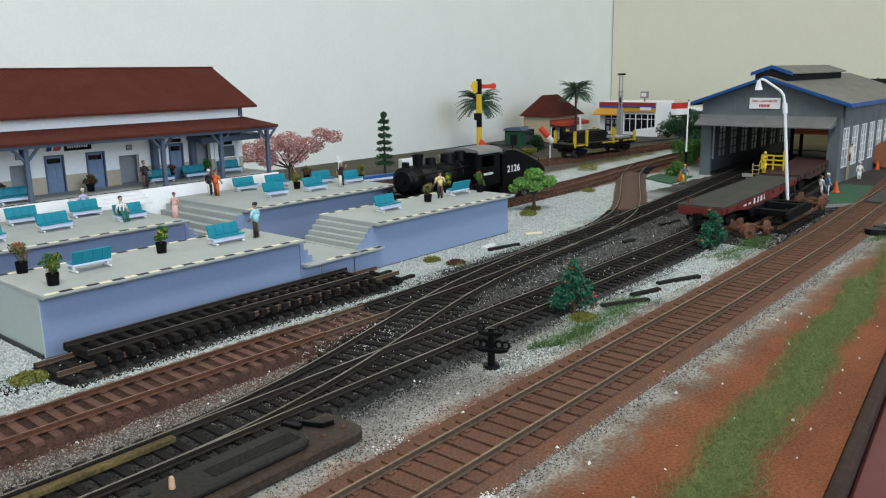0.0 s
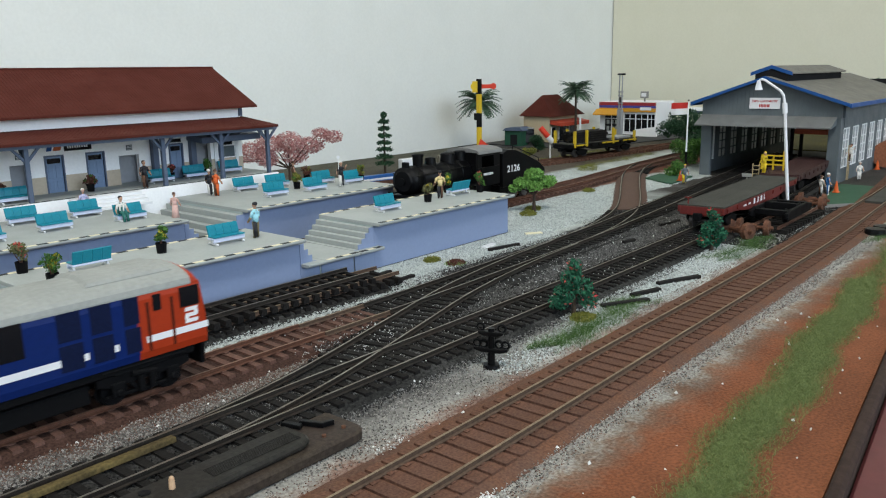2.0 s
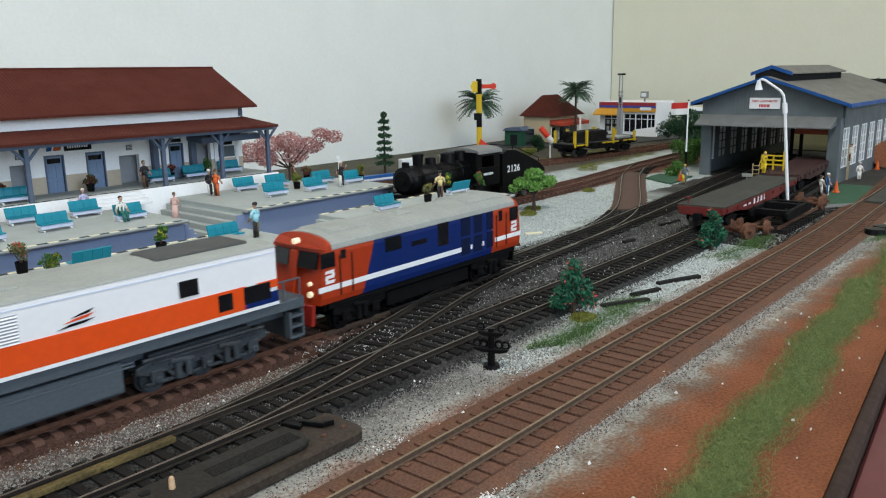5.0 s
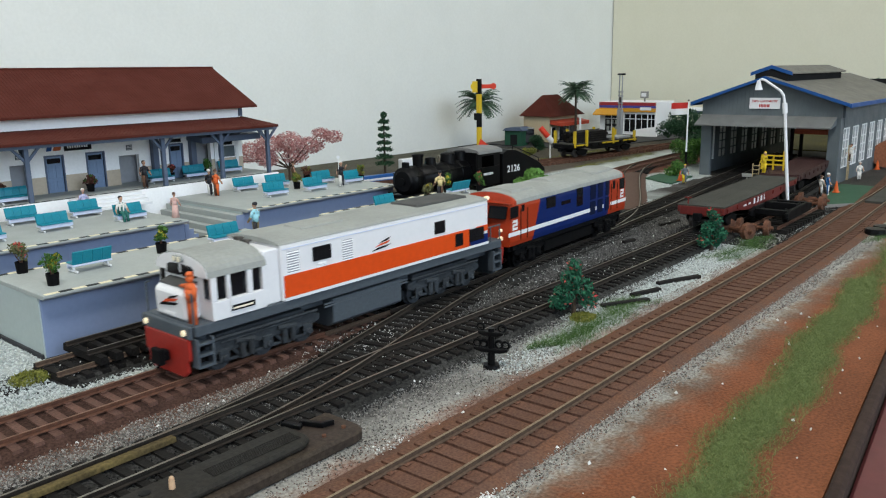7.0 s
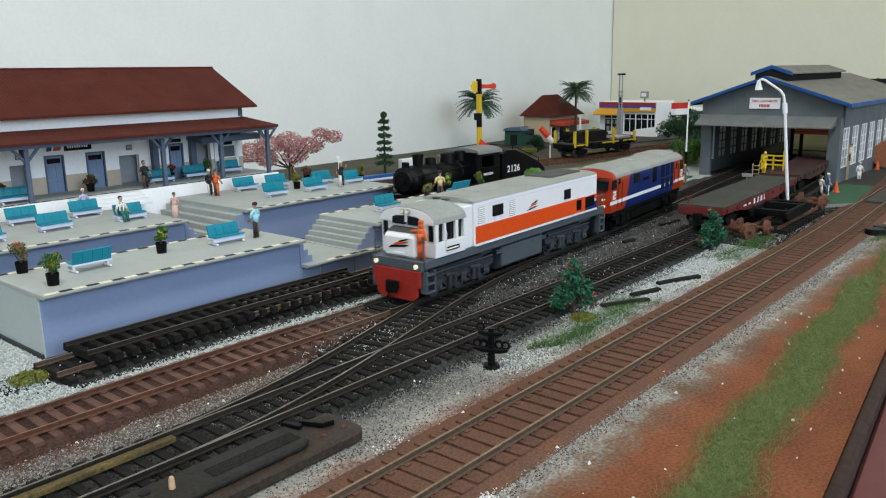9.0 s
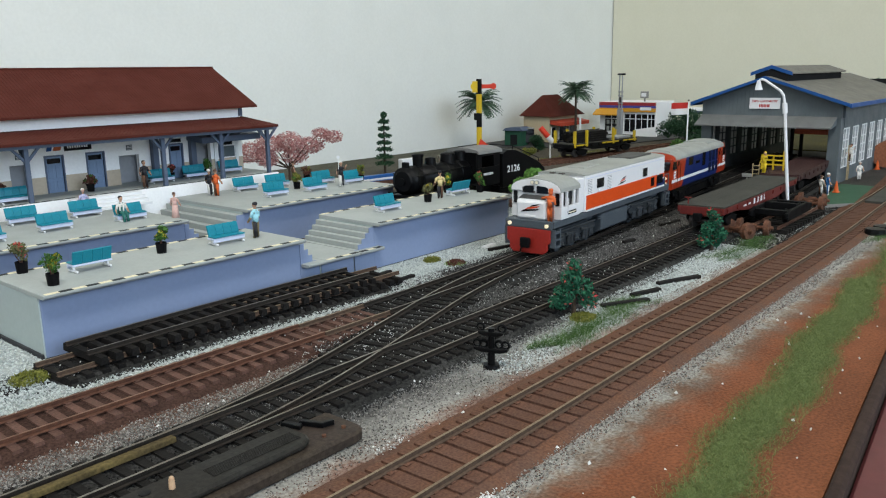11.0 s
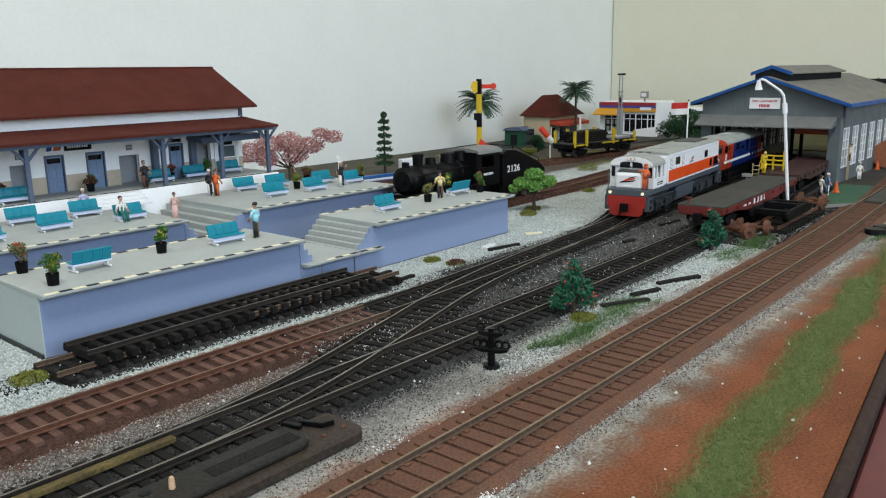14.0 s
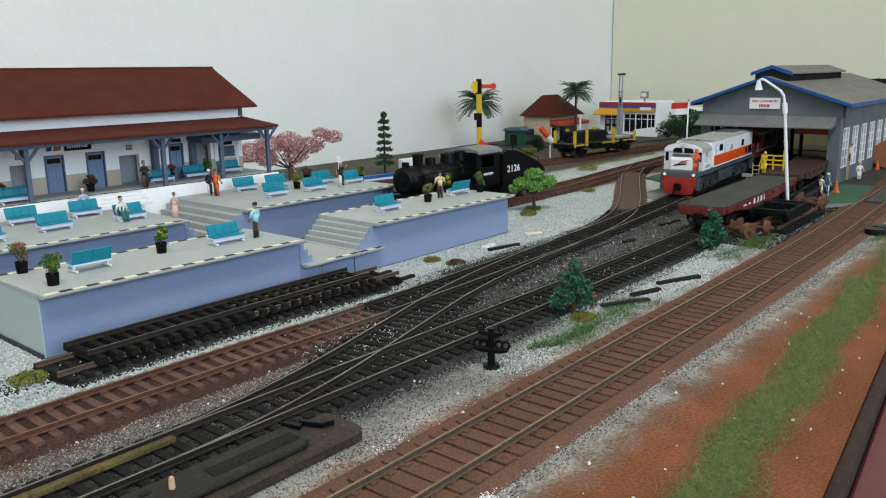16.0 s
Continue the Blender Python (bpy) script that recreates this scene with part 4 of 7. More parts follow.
def side_panel(name, x0, x1, z0, z1, hw, mat_, parent, label="", proud=0.25, bevel=0.0, slant=0.0):
    """A panel on both flanks of a vehicle."""
    out = []
    for s in (-1, 1):
        bm = bmesh.new()
        lo, hi = sorted((s * (hw - 0.15), s * (hw + proud)))
        prism(bm, [(x0, z0), (x1, z0), (x1 + slant, z1), (x0 + slant, z1)], lo, hi, "y")
        out.append(part(name, bm, mat_, parent, label, bevel=bevel))
    return out


def wheelset(bm, x, r, hw=8.6, n=20):
    for s in (-1, 1):
        rod(bm, (x, s * hw, r), (x, s * (hw + 2.2), r), r * 0.96, r * 0.92, n)
        rod(bm, (x, s * (hw - 0.7), r), (x, s * hw, r), r * 1.08, r * 1.08, n)
    rod(bm, (x, -hw, r), (x, hw, r), 1.2, n=8)


def bogie(parent, x0, x1, axles, mat_, r=5.2, hw=12.8, zt=14):
    b = new("bogie")
    b.empty_display_size, b.parent = 0.005, parent
    bm = bmesh.new()
    for s in (-1, 1):
        y0, y1 = sorted((s * (hw - 0.6), s * (hw + 1.8)))
        prism(bm, [(x0, 8.6), (x0 + 4, 7.4), (x1 - 4, 7.4), (x1, 8.6), (x1, 11), (x1 - 5, 12.6), (x0 + 5, 12.6), (x0, 11)], y0, y1, "y")
    box(bm, x0 + 6, x1 - 6, -hw + 0.65, hw - 0.65, 6.5, zt)
    part("side_frame", bm, mat_, b, bevel=0.3)
    for s in (-1, 1):
        bm = bmesh.new()
        prism(bm, [(axles[0] - 4, 4.4), (axles[-1] + 4, 4.4), (axles[-1] + 3, 3.2), (axles[0] - 3, 3.2)], *sorted((s * (hw - 0.4), s * (hw + 1.2))), "y")
        part("tie_bar", bm, mat_, b, bevel=0.2)
        bm = bmesh.new()
        rod(bm, (x0 + 2, s * (hw + 2.4), 13.4), (x1 - 2, s * (hw + 2.4), 13.0), 0.6, n=7)
        rod(bm, (x0 + 6, s * (hw + 2.2), 11.6), (x1 - 9, s * (hw + 2.2), 12.0), 0.4, n=7)
        part("brake_pipe", bm, mat_, b)
    for x in axles:
        bm = bmesh.new()
        wheelset(bm, x, r, 9.6)
        part("wheelset", bm, mat_, b)
        for s in (-1, 1):
            bm = bmesh.new()
            box(bm, x - 2.3, x + 2.3, *sorted((s * (hw + 1.82), s * (hw + 2.7))), 3.9, 9.0)
            rod(bm, (x, s * (hw + 2.6), 5.5), (x, s * (hw + 3.6), 5.5), 1.5, 1.2, 10)
            part("axle_box", bm, mat_, b, bevel=0.3)
    xs = list(axles)
    for a, c in zip(xs, xs[1:]):
        for s in (-1, 1):
            for u in (-2.0, 2.0):
                bm = bmesh.new()
                rod(bm, ((a + c) / 2 + u, s * (hw + 2.6), 4.2), ((a + c) / 2 + u, s * (hw + 2.6), 9.6), 1.3, n=9)
                part("spring", bm, mat_, b)
            bm = bmesh.new()
            rod(bm, ((a + c) / 2 - 5, s * (hw + 2), 10.6), ((a + c) / 2 + 4, s * (hw + 2), 9.4), 1.2, n=10)
            part("brake_cylinder", bm, mat_, b)
            bm = bmesh.new()
            prism(bm, [(a + 3, 8.4), (a + 5, 8.4), ((a + c) / 2 - 1, 4.2), ((a + c) / 2 + 1, 4.2), (c - 5, 8.4), (c - 3, 8.4), ((a + c) / 2 + 2, 2.8), ((a + c) / 2 - 2, 2.8)], *sorted((s * (hw + 0.2), s * (hw + 1.6))), "y")
            part("equaliser", bm, mat_, b, bevel=0.2)
    return b


def build_loco():
    t = thing("locomotive", "white diesel locomotive with orange band and grey roof", "locomotive")
    HW = 17.0
    bm = bmesh.new()
    box(bm, 1, 185, -HW + 0.6, HW - 0.6, 16.6, 20.8)
    box(bm, 6, 181, -9, 9, 12, 15.48)
    part("underframe", bm, M_FRAME, t, "blue-grey underframe", bevel=0.4)
    bm = bmesh.new()
    box(bm, 40, 173, -HW + 0.1, HW - 0.1, 20.85, 43.2)
    box(bm, 32.5, 39.98, -HW + 1.2, HW - 1.2, 20.85, 42.4)
    hood = part("hood", bm, M_LWHITE, t, "white long hood", bevel=0.5)
    bm = bmesh.new()
    loft(bm, arch(HW - 0.1, 43.25, 45.3), k(39.5), k(173.2))
    part("hood_roof", bm, M_LROOF, t, "warm grey curved roof", smooth=False)
    # cab
    bm = bmesh.new()
    box(bm, 8.5, 32.4, -HW, HW, 20.85, 28)
    for x0, x1 in ((8.5, 11), (15.2, 16.8), (24.2, 26.6), (31, 32.4)):
        box(bm, x0, x1, -HW, HW, 28.02, 37) if x0 > 30 else [box(bm, x0, x1, *sorted((s * HW, s * (HW - 1.6))), 28.02, 37) for s in (-1, 1)]
    for y0, y1 in ((-HW + 1.62, HW - 1.62),):
        box(bm, 8.5, 10, y0, y1, 28.02, 37)
    cab = part("cab", bm, M_LWHITE, t, "white cab", bevel=0.25)
    bm = bmesh.new()
    out = arch(HW, 37.05, 44.6, 14)
    loft(bm, out, k(7.5), k(33))
    part("cab_roof", bm, M_LROOF, cab, "warm grey arched cab roof")
    bm = bmesh.new()
    loft(bm, arch(HW - 0.3, 37.1, 44.2, 14), k(7.2), k(7.48))
    part("cab_front_arch", bm, M_LWHITE, cab, "white arched cab front")
    bm = bmesh.new()
    box(bm, 10.05, 30.9, -HW + 1.65, HW - 1.65, 28.05, 36.9)
    part("cab_glass", bm, M_DARKGLASS, cab, "dark cab windows")
    for s in (-1, 1):
        bm = bmesh.new()
        loft(bm, [(s * 1.0, 36.0), (s * 1.0, 40.4), (s * 6.5, 40.1), (s * 8.6, 39.2), (s * 8.6, 36.0)], k(6.9), k(8.6))
        part("windscreen", bm, M_DARKGLASS, cab, "dark windscreen")
        bm = bmesh.new()
        box(bm, 8.1, 8.48, *sorted((s * 12.9, s * 15.6)), 29, 36.4)
        part("corner_window", bm, M_DARKGLASS, cab, "narrow dark corner window")
        bm = bmesh.new()
        rod(bm, (5.8, s * 1.5, 42.4), (7.3, s * 1.5, 42.4), 1.25, n=14)
        hl = part("headlight", bm, M_LROOF, cab)
        bm = bmesh.new()
        rod(bm, (5.65, s * 1.5, 42.4), (5.78, s * 1.5, 42.4), 1.0, n=14)
        part("lens", bm, M_LAMP, hl, "pale lens")
    for s in (-1, 1):
        bm = bmesh.new()
        box(bm, 16.2, 26.6, *sorted((s * (HW + 0.05), s * (HW + 0.5))), 23.2, 25.2)
        part("number_plate", bm, M_DARKGLASS, cab, "dark plate with pale bars")
        bm = bmesh.new()
        box(bm, 17, 25.6, *sorted((s * (HW + 0.52), s * (HW + 0.62))), 23.8, 24.5)
        part("writing", bm, M_LAMP, cab)
        bm = bmesh.new()
        rod(bm, (16, s * (HW + 0.6), 24), (16, s * (HW + 0.6), 33), 0.3, n=6)
        part("handrail", bm, M_LWHITE, cab)
    bm = bmesh.new()
    prism(bm, [(3.2, 33.0), (8.3, 34.4), (8.3, 34.62), (3.2, 33.2)], -9, 9, "y")
    part("nose_top_panel", bm, M_FRAME_D, t, "dark anti-glare panel")
    # short nose
    bm = bmesh.new()
    prism(bm, [(8.4, 20.85), (1.7, 20.85), (1.4, 30.6), (2.6, 32.6), (8.4, 34.2)], -10.0, 10.0, "y")
    nose = part("nose", bm, M_LWHITE, t, "white short nose with slanted emblem", bevel=1.2)
    for i, (mt, dz) in enumerate(((M_BLACK, 0), (M_ORANGE, 1.2), (M_BLACK, 2.3))):
        bm = bmesh.new()
        loft(bm, [(6.5 - i * 2.8, 25.2 + dz * 1.25), (-4.2, 26.6 + dz * 1.25), (-6.2 - i * 0.4, 27.7 + dz * 1.4), (4.6 - i * 2.8, 26.6 + dz * 1.25)], k(1.15), k(2.4))
        part("emblem", bm, mt, nose)
    bm = bmesh.new()
    box(bm, 1.2, 1.62, -3.4, 3.4, 22.2, 23.6)
    part("hatch", bm, M_LWHITE, nose, bevel=0.2)
    # band, stripe, windows, grilles
    side_panel("orange_band", 41, 158, 22.2, 31, HW, M_ORANGE, hood, "orange band")
    side_panel("white_stripe", 41, 173, 20.9, 22.15, HW, M_LWHITE, hood)
    side_panel("blue_panel", 157, 172.6, 22.2, 26.5, HW, M_NAVY, hood, "navy panel")
    side_panel("orange_tail", 163, 172.6, 28, 31, HW - 0.02, M_ORANGE, hood, "orange panel")
    for x0, x1, z0, z1 in ((56, 65.6, 34.0, 39.8), (131, 138.4, 32.6, 38.4), (146, 152, 23.8, 30), (157, 169, 24.2, 30.6)):
        side_panel("side_window", x0, x1, z0, z1, HW, M_DARKGLASS, hood, "dark window", proud=0.4)
    for x0, x1, z0, z1 in ((43, 49, 31.5, 40.6), (72, 78, 31.2, 40.2), (58, 63, 31.2, 33)):
        for s in (-1, 1):
            n = max(3, int((z1 - z0) / 1.0))
            for i in range(n):
                bm = bmesh.new()
                z = z0 + (z1 - z0) * i / n
                prism(bm, [(s * (HW - 0.2), z), (s * (HW + 0.45), z), (s * (HW - 0.2), z + 0.75)], x0, x1, "x")
                part("louvre", bm, M_LWHITE, hood)
            # grey sheet behind the louvres, shade of their gaps put into its colour
            bm = bmesh.new()
            box(bm, x0 + 0.1, x1 - 0.1, *sorted((s * (HW - 0.15), s * (HW + 0.08))), z0 + 0.1, z1 - 0.2)
            part("grille", bm, M_GRILLE, hood, "grey panel painting the shade between louvres")
    for j, (mt, dz) in enumerate(((M_BLACK, 0), (M_ORANGE, 1.3), (M_BLACK, 2.4))):
        for s in (-1, 1):
            bm = bmesh.new()
            prism(bm, [(89 + j * 2.2, 31.9 + dz * 1.2), (98 + j * 0.6, 32.6 + dz * 1.2), (101, 33.6 + dz * 1.3), (93 + j * 2, 33.0 + dz * 1.2)], *sorted((s * (HW - 0.1), s * (HW + 0.14))), "y")
            part("emblem", bm, mt, hood, "slanted orange and black emblem")
    side_panel("panel_line", 41, 172, 41.4, 41.7, HW - 0.1, M_LILAC, hood, proud=0.2)
    # roof items
    for x0, x1, y0, y1, z0, z1, mt, nm in ((128, 166, -9, 9, 44.3, 46.0, M_FRAME_D, "radiator_panel"), (60, 84, -6, 6, 44.4, 45.9, M_LROOF, "roof_hatch")):
        bm = bmesh.new()
        box(bm, x0, x1, y0, y1, z0, z1)
        part(nm, bm, mt, t, bevel=0.6)
    for x, y in ((36.5, -4), (38, 3)):
        bm = bmesh.new()
        rod(bm, (x - 3.2, y, 44.6), (x, y, 44.6), 0.95, 0.4, 10)
        rod(bm, (x - 3.2, y + 1.8, 44.6), (x - 0.5, y + 1.8, 44.6), 0.8, 0.35, 10)
        rod(bm, (x - 0.9, y + 0.9, 42.2), (x - 0.9, y + 0.9, 44.6), 0.5, n=8)
        part("air_horn", bm, M_STEEL, t, "small metal air horn")
    for s in (-1, 1):
        for z in (14.2, 13.0):
            bm = bmesh.new()
            rod(bm, (62, s * 15.2, z), (113, s * 15.2, z), 0.45, n=6)
            part("pipe", bm, M_FRAME, t)
    # pilots, couplers, steps, rails
    for x, s in ((0.4, -1), (185, 1)):
        bm = bmesh.new()
        prism(bm, [(-14.6, 16), (14.6, 16), (14.6, 8), (12.8, 7), (12.8, 3), (10, 0.9), (-10, 0.9), (-12.8, 3), (-12.8, 7), (-14.6, 8)], *sorted((x, x + s * 1.6)), "x")
        pl = part("pilot", bm, M_PILOT if s < 0 else M_FRAME, t, "red buffer plate" if s < 0 else "grey buffer plate", bevel=0.4)
        bm = bmesh.new()
        box(bm, *sorted((x + s * 1.6, x + s * 5)), -2.0, 2.0, 6, 10)
        box(bm, *sorted((x + s * 4, x + s * 6.5)), -3.0, 3.0, 5, 11)
        part("coupler", bm, M_BLACK, pl, "black coupler", bevel=0.4)
        bm = bmesh.new()
        rod(bm, (x + s * 2, 3.5, 6), (x + s * 3.4, 4.5, 1.5), 0.5, n=6)
        part("brake_hose", bm, M_BLACK, pl)
        bm = bmesh.new()
        box(bm, *sorted((x, x + s * 1.5)), -HW + 1.2, HW - 1.2, 16.02, 20.8)
        part("end_beam", bm, M_FRAME, t, "blue-grey end beam", bevel=0.3)
        for y in (-12.5, 12.5):
            bm = bmesh.new()
            rod(bm, (x + s * 1.4, y, 18.3), (x + s * 2.3, y, 18.3), 1.15, n=14)
            part("marker_lamp", bm, M_LIT if s < 0 else M_LAMP, t, "small lit marker lamp")
        for y in (-1, 1):
            for i in range(3):
                bm = bmesh.new()
                box(bm, *sorted((x - s * 0.5, x - s * 7)), *sorted((y * 13.6, y * 17.2)), 5 + i * 4.2, 5.9 + i * 4.2)
                part("step", bm, M_FRAME, t)
            bm = bmesh.new()
            box(bm, *sorted((x - s * 0.3, x - s * 1.3)), *sorted((y * 13.4, y * 17.3)), 5, 15.9)
            box(bm, *sorted((x - s * 6.6, x - s * 7.6)), *sorted((y * 13.4, y * 17.3)), 5, 15.9)
            part("step_frame", bm, M_FRAME, t, bevel=0.2)
    for y in (-1, 1):
        bm = bmesh.new()
        for x in (176, 184):
            rod(bm, (x, y * 16.2, 20.8), (x, y * 16.2, 29), 0.4, n=6)
        rod(bm, (173, y * 16.2, 28.8), (184, y * 16.2, 28.8), 0.4, n=6)
        part("handrail", bm, M_FRAME, t)
        bm = bmesh.new()
        rod(bm, (1.4, y * 15.2, 20.8), (1.4, y * 15.2, 32), 0.4, n=6)
        rod(bm, (1.4, y * 15.2, 32), (1.4, y * 12.6, 33), 0.35, n=6)
        part("handrail", bm, M_FRAME, t)
    bogie(t, 6, 60, (13, 33, 53), M_BOGIE)
    bogie(t, 114, 168, (121, 141, 161), M_BOGIE)
    bm = bmesh.new()
    prism(bm, [(-15.5, 15.4), (15.5, 15.4), (15.5, 5), (11, 2.6), (-11, 2.6), (-15.5, 5)], 67, 109, "x")
    part("fuel_tank", bm, M_FRAME, t, "blue-grey fuel tank", bevel=0.5)
    # orange-clad driver figure glued to the front platform: plain shape
    bm = bmesh.new()
    for s in (-1, 1):
        rod(bm, (s * 1.2, 0, 0), (s * 1.0, 0, 8.6), 0.95, 1.3, 8)
    rod(bm, (0, 0, 8.2), (0, 0, 13), 1.8, 2.3, 10)
    ball(bm, (0, 0, 13.6), 2.3, 2, 1.15, 0.8, 0.8)
    rod(bm, (2.3, 0, 14), (5.8, 0.2, 13.2), 0.8, 0.7, 7)
    rod(bm, (-2.2, 0, 14), (-3.2, 0.6, 9.8), 0.8, 0.7, 7)
    ball(bm, (0, 0, 16.8), 1.5, 2, 0.95, 1, 1.15)
    rod(bm, (0, 0, 18.0), (0, 0, 19.2), 1.6, 1.0, 10)
    part("figurine", bm, CL["orange"], t, "orange-clad figurine standing on the front step", smooth=True, m=at(2.8, -12.8, 20.85, 90))
    return t


def build_railcar():
    t = thing("diesel_locomotive", "red-orange and navy diesel locomotive with white stripe", "locomotive")
    HW = 16.6
    body = [(-HW + 0.6, 14.5), (-HW, 17), (-HW, 35), (-HW + 0.5, 37.5), (HW - 0.5, 37.5), (HW, 35), (HW, 17), (HW - 0.6, 14.5)]
    front = lambda y, z: -6 + (max(0, z - 24) * 0.28) + (abs(y) / HW) ** 3 * 2.0
    back = lambda y, z: 142 - (max(0, z - 24) * 0.12) - (abs(y) / HW) ** 3 * 1.2
    j0 = lambda y, z: 20 + (z - 15) * 0.36
    j1 = lambda y, z: 115.0
    outline = []
    for i in range(len(body)):
        a, b = body[i], body[(i + 1) % len(body)]
        for q in range(5):
            outline.append((a[0] + (b[0] - a[0]) * q / 5, a[1] + (b[1] - a[1]) * q / 5))
    for nm, f0, f1, mt, lab in (("cab", front, j0, M_REDOR, "red-orange cab end"), ("body", j0, j1, M_NAVY, "navy middle body"), ("cab", j1, back, M_REDOR, "red-orange cab end")):
        bm = bmesh.new()
        loft(bm, outline, f0, f1)
        p_ = part(nm, bm, mt, t, lab)
        if nm == "body":
            main = p_
        elif f0 is front:
            cab0 = p_
        else:
            cab1 = p_
    bm = bmesh.new()
    loft(bm, arch(HW - 0.2, 37.4, 42.8, 14, 0.6), k(3.0), k(136.0))
    part("roof", bm, M_LROOF, t, "warm grey arched roof")
    for f0, f1, own in ((lambda y, z: front(y, 37) + 0.3 + (z - 37) * 0.75, k(2.98), cab0), (k(136.02), lambda y, z: back(y, 37) - 0.3 - (z - 37) * 0.6, cab1)):
        bm = bmesh.new()
        loft(bm, arch(HW - 0.25, 37.4, 42.5, 14, 0.6), f0, f1)
        brow = part("brow", bm, M_REDOR, own, "red-orange brow over the windscreen")
        xl, sl = (-2.6, -1) if own is cab0 else (138.6, 1)
        bm = bmesh.new()
        rod(bm, (xl - sl * 2, 0, 39.6), (xl + sl * 0.6, 0, 39.6), 1.3, n=12)
        part("top_lamp", bm, M_LIT if own is cab0 else M_LAMP, brow, "small round top lamp")
    for x0, x1, hw in ((6, 32, 10), (100, 134, 11), (52, 66, 7)):
        bm = bmesh.new()
        loft(bm, arch(hw, 42.0, 44.0, 8, 2.5), lambda y, z: x0 + (z - 40) * 0.9, lambda y, z: x1 - (z - 40) * 0.9)
        part("roof_hood", bm, M_LROOF, t, "raised grey roof hood")
    for x0, x1 in ((-5.4, 20.3), (20.4, 89), (95.5, 98), (105, 108), (117.8, 141.5)):
        side_panel("stripe", x0, x1, 20.0, 22.3, HW, M_LWHITE, main if 10 < x0 < 115 else (cab0 if x0 < 10 else cab1), "white stripe", proud=0.12)
    for c, wins in ((cab0, ((-3.6, 4.2, 30, 36.2), (7.6, 10.4, 32.4, 36))), (cab1, ((131, 138.6, 29.2, 36.2), (121, 124, 30.5, 36))), (main, ((34.4, 45, 30, 36.2), (52, 63, 29.6, 31.8)))):
        for x0, x1, z0, z1 in wins:
            for w in side_panel("side_window", x0, x1, z0, z1, HW, M_DARKGLASS, c, "dark side window", proud=0.2):
                pass
    for x0, x1 in ((71, 79),):
        side_panel("door_recess", x0, x1, 26, 37, HW, M_DARKGLASS, main, "dark doorway", proud=0.1)
    for x0, x1 in ((89, 97), (99.5, 107), (110.5, 116.5)):
        side_panel("radiator_grille", x0, x1 - 0.6, 27.6, 36.8, HW, M_NGRILLE, main, "dark radiator grille", proud=0.15)
        side_panel("radiator_grille", x0, x1 - 0.6, 18, 26.4, HW, M_NGRILLE, main, "dark radiator grille", proud=0.16)
    for c, xs in ((cab0, (6.4, 13.4)), (cab1, (118.5, 127.5))):
        for x in xs:
            side_panel("door_line", x, x + 1.0, 17, 34, HW, M_BROWNSEAM, c, "dark door seam", proud=0.16)
    # emblem: stacked slanted bars
    for c, x in ((cab0, -1.6), (cab1, 132.5)):
        for i in range(3):
            side_panel("emblem", x, x + 4.8, 23.2 + i * 2.1, 24.5 + i * 2.1, HW, M_LWHITE, c, "white slanted bar", proud=0.14, slant=0.5)
        side_panel("emblem", x + 0.1, x + 1.6, 24.5, 25.3, HW, M_LWHITE, c, "white slanted bar", proud=0.13)
        side_panel("emblem", x + 3.7, x + 5.3, 26.6, 27.4, HW, M_LWHITE, c, "white slanted bar", proud=0.13)
    # front windows and lamps
    for c, fx, s in ((cab0, front, -1), (cab1, back, 1)):
        for y0, y1 in ((-13.5, -3), (3, 13.5)):
            bm = bmesh.new()
            loft(bm, [(y0, 29.5), (y1, 29.5), (y1, 36), (y0, 36)], lambda y, z: fx(y, z) + s * 0.35, lambda y, z: fx(y, z) - s * 0.4)
            part("windscreen", bm, M_DARKGLASS, c, "dark windscreen")
        bm = bmesh.new()
        loft(bm, [(-2.2, 16), (2.2, 16), (2.2, 36), (-2.2, 36)], lambda y, z: fx(y, z) + s * 0.9, lambda y, z: fx(y, z) - s * 0.3)
        part("gangway_door", bm, M_REDOR, c, bevel=0.3)
        for y in (-11.5, 11.5):
            bm = bmesh.new()
            x = fx(y, 19)
            rod(bm, (x - 0.4 * s, y, 19), (x + s * 1.0, y, 19), 1.3, n=12)
            part("headlight", bm, M_LIT if s < 0 else M_LAMP, c, "small lit headlight")
            bm = bmesh.new()
            rod(bm, (fx(y, 23.5) - 0.4 * s, y, 23.5), (fx(y, 23.5) + s * 0.8, y, 23.5), 0.9, n=12)
            part("marker_lamp", bm, M_LIT if s < 0 else M_LAMP, c, "small orange marker lamp")
        bm = bmesh.new()
        xx = -4 if s < 0 else 140
        prism(bm, [(-13, 14.45), (13, 14.45), (12, 5), (-12, 5)], *sorted((xx, xx + s * 2)), "x")
        part("pilot", bm, M_PILOT if s < 0 else M_BLACK, t, "red buffer plate" if s < 0 else "black buffer plate", bevel=0.4)
        bm = bmesh.new()
        box(bm, *sorted((xx + s * 2, xx + s * 6)), -2.4, 2.4, 6, 10.5)
        part("coupler", bm, M_BLACK, t, bevel=0.4)
    bm = bmesh.new()
    box(bm, 0, 137, -13.5, 13.5, 10.5, 14.4)
    box(bm, 38, 98, -14, 14, 4, 10.4)
    box(bm, 1, 136, -15.4, 15.4, 11.5, 14.45)
    part("underframe", bm, M_BLACK, t, "black underframe", bevel=0.5)
    bogie(t, 4, 36, (11, 29), M_BLACK)
    bogie(t, 100, 134, (107, 127), M_BLACK)
    return t


loco = build_loco()
railcar = build_railcar()


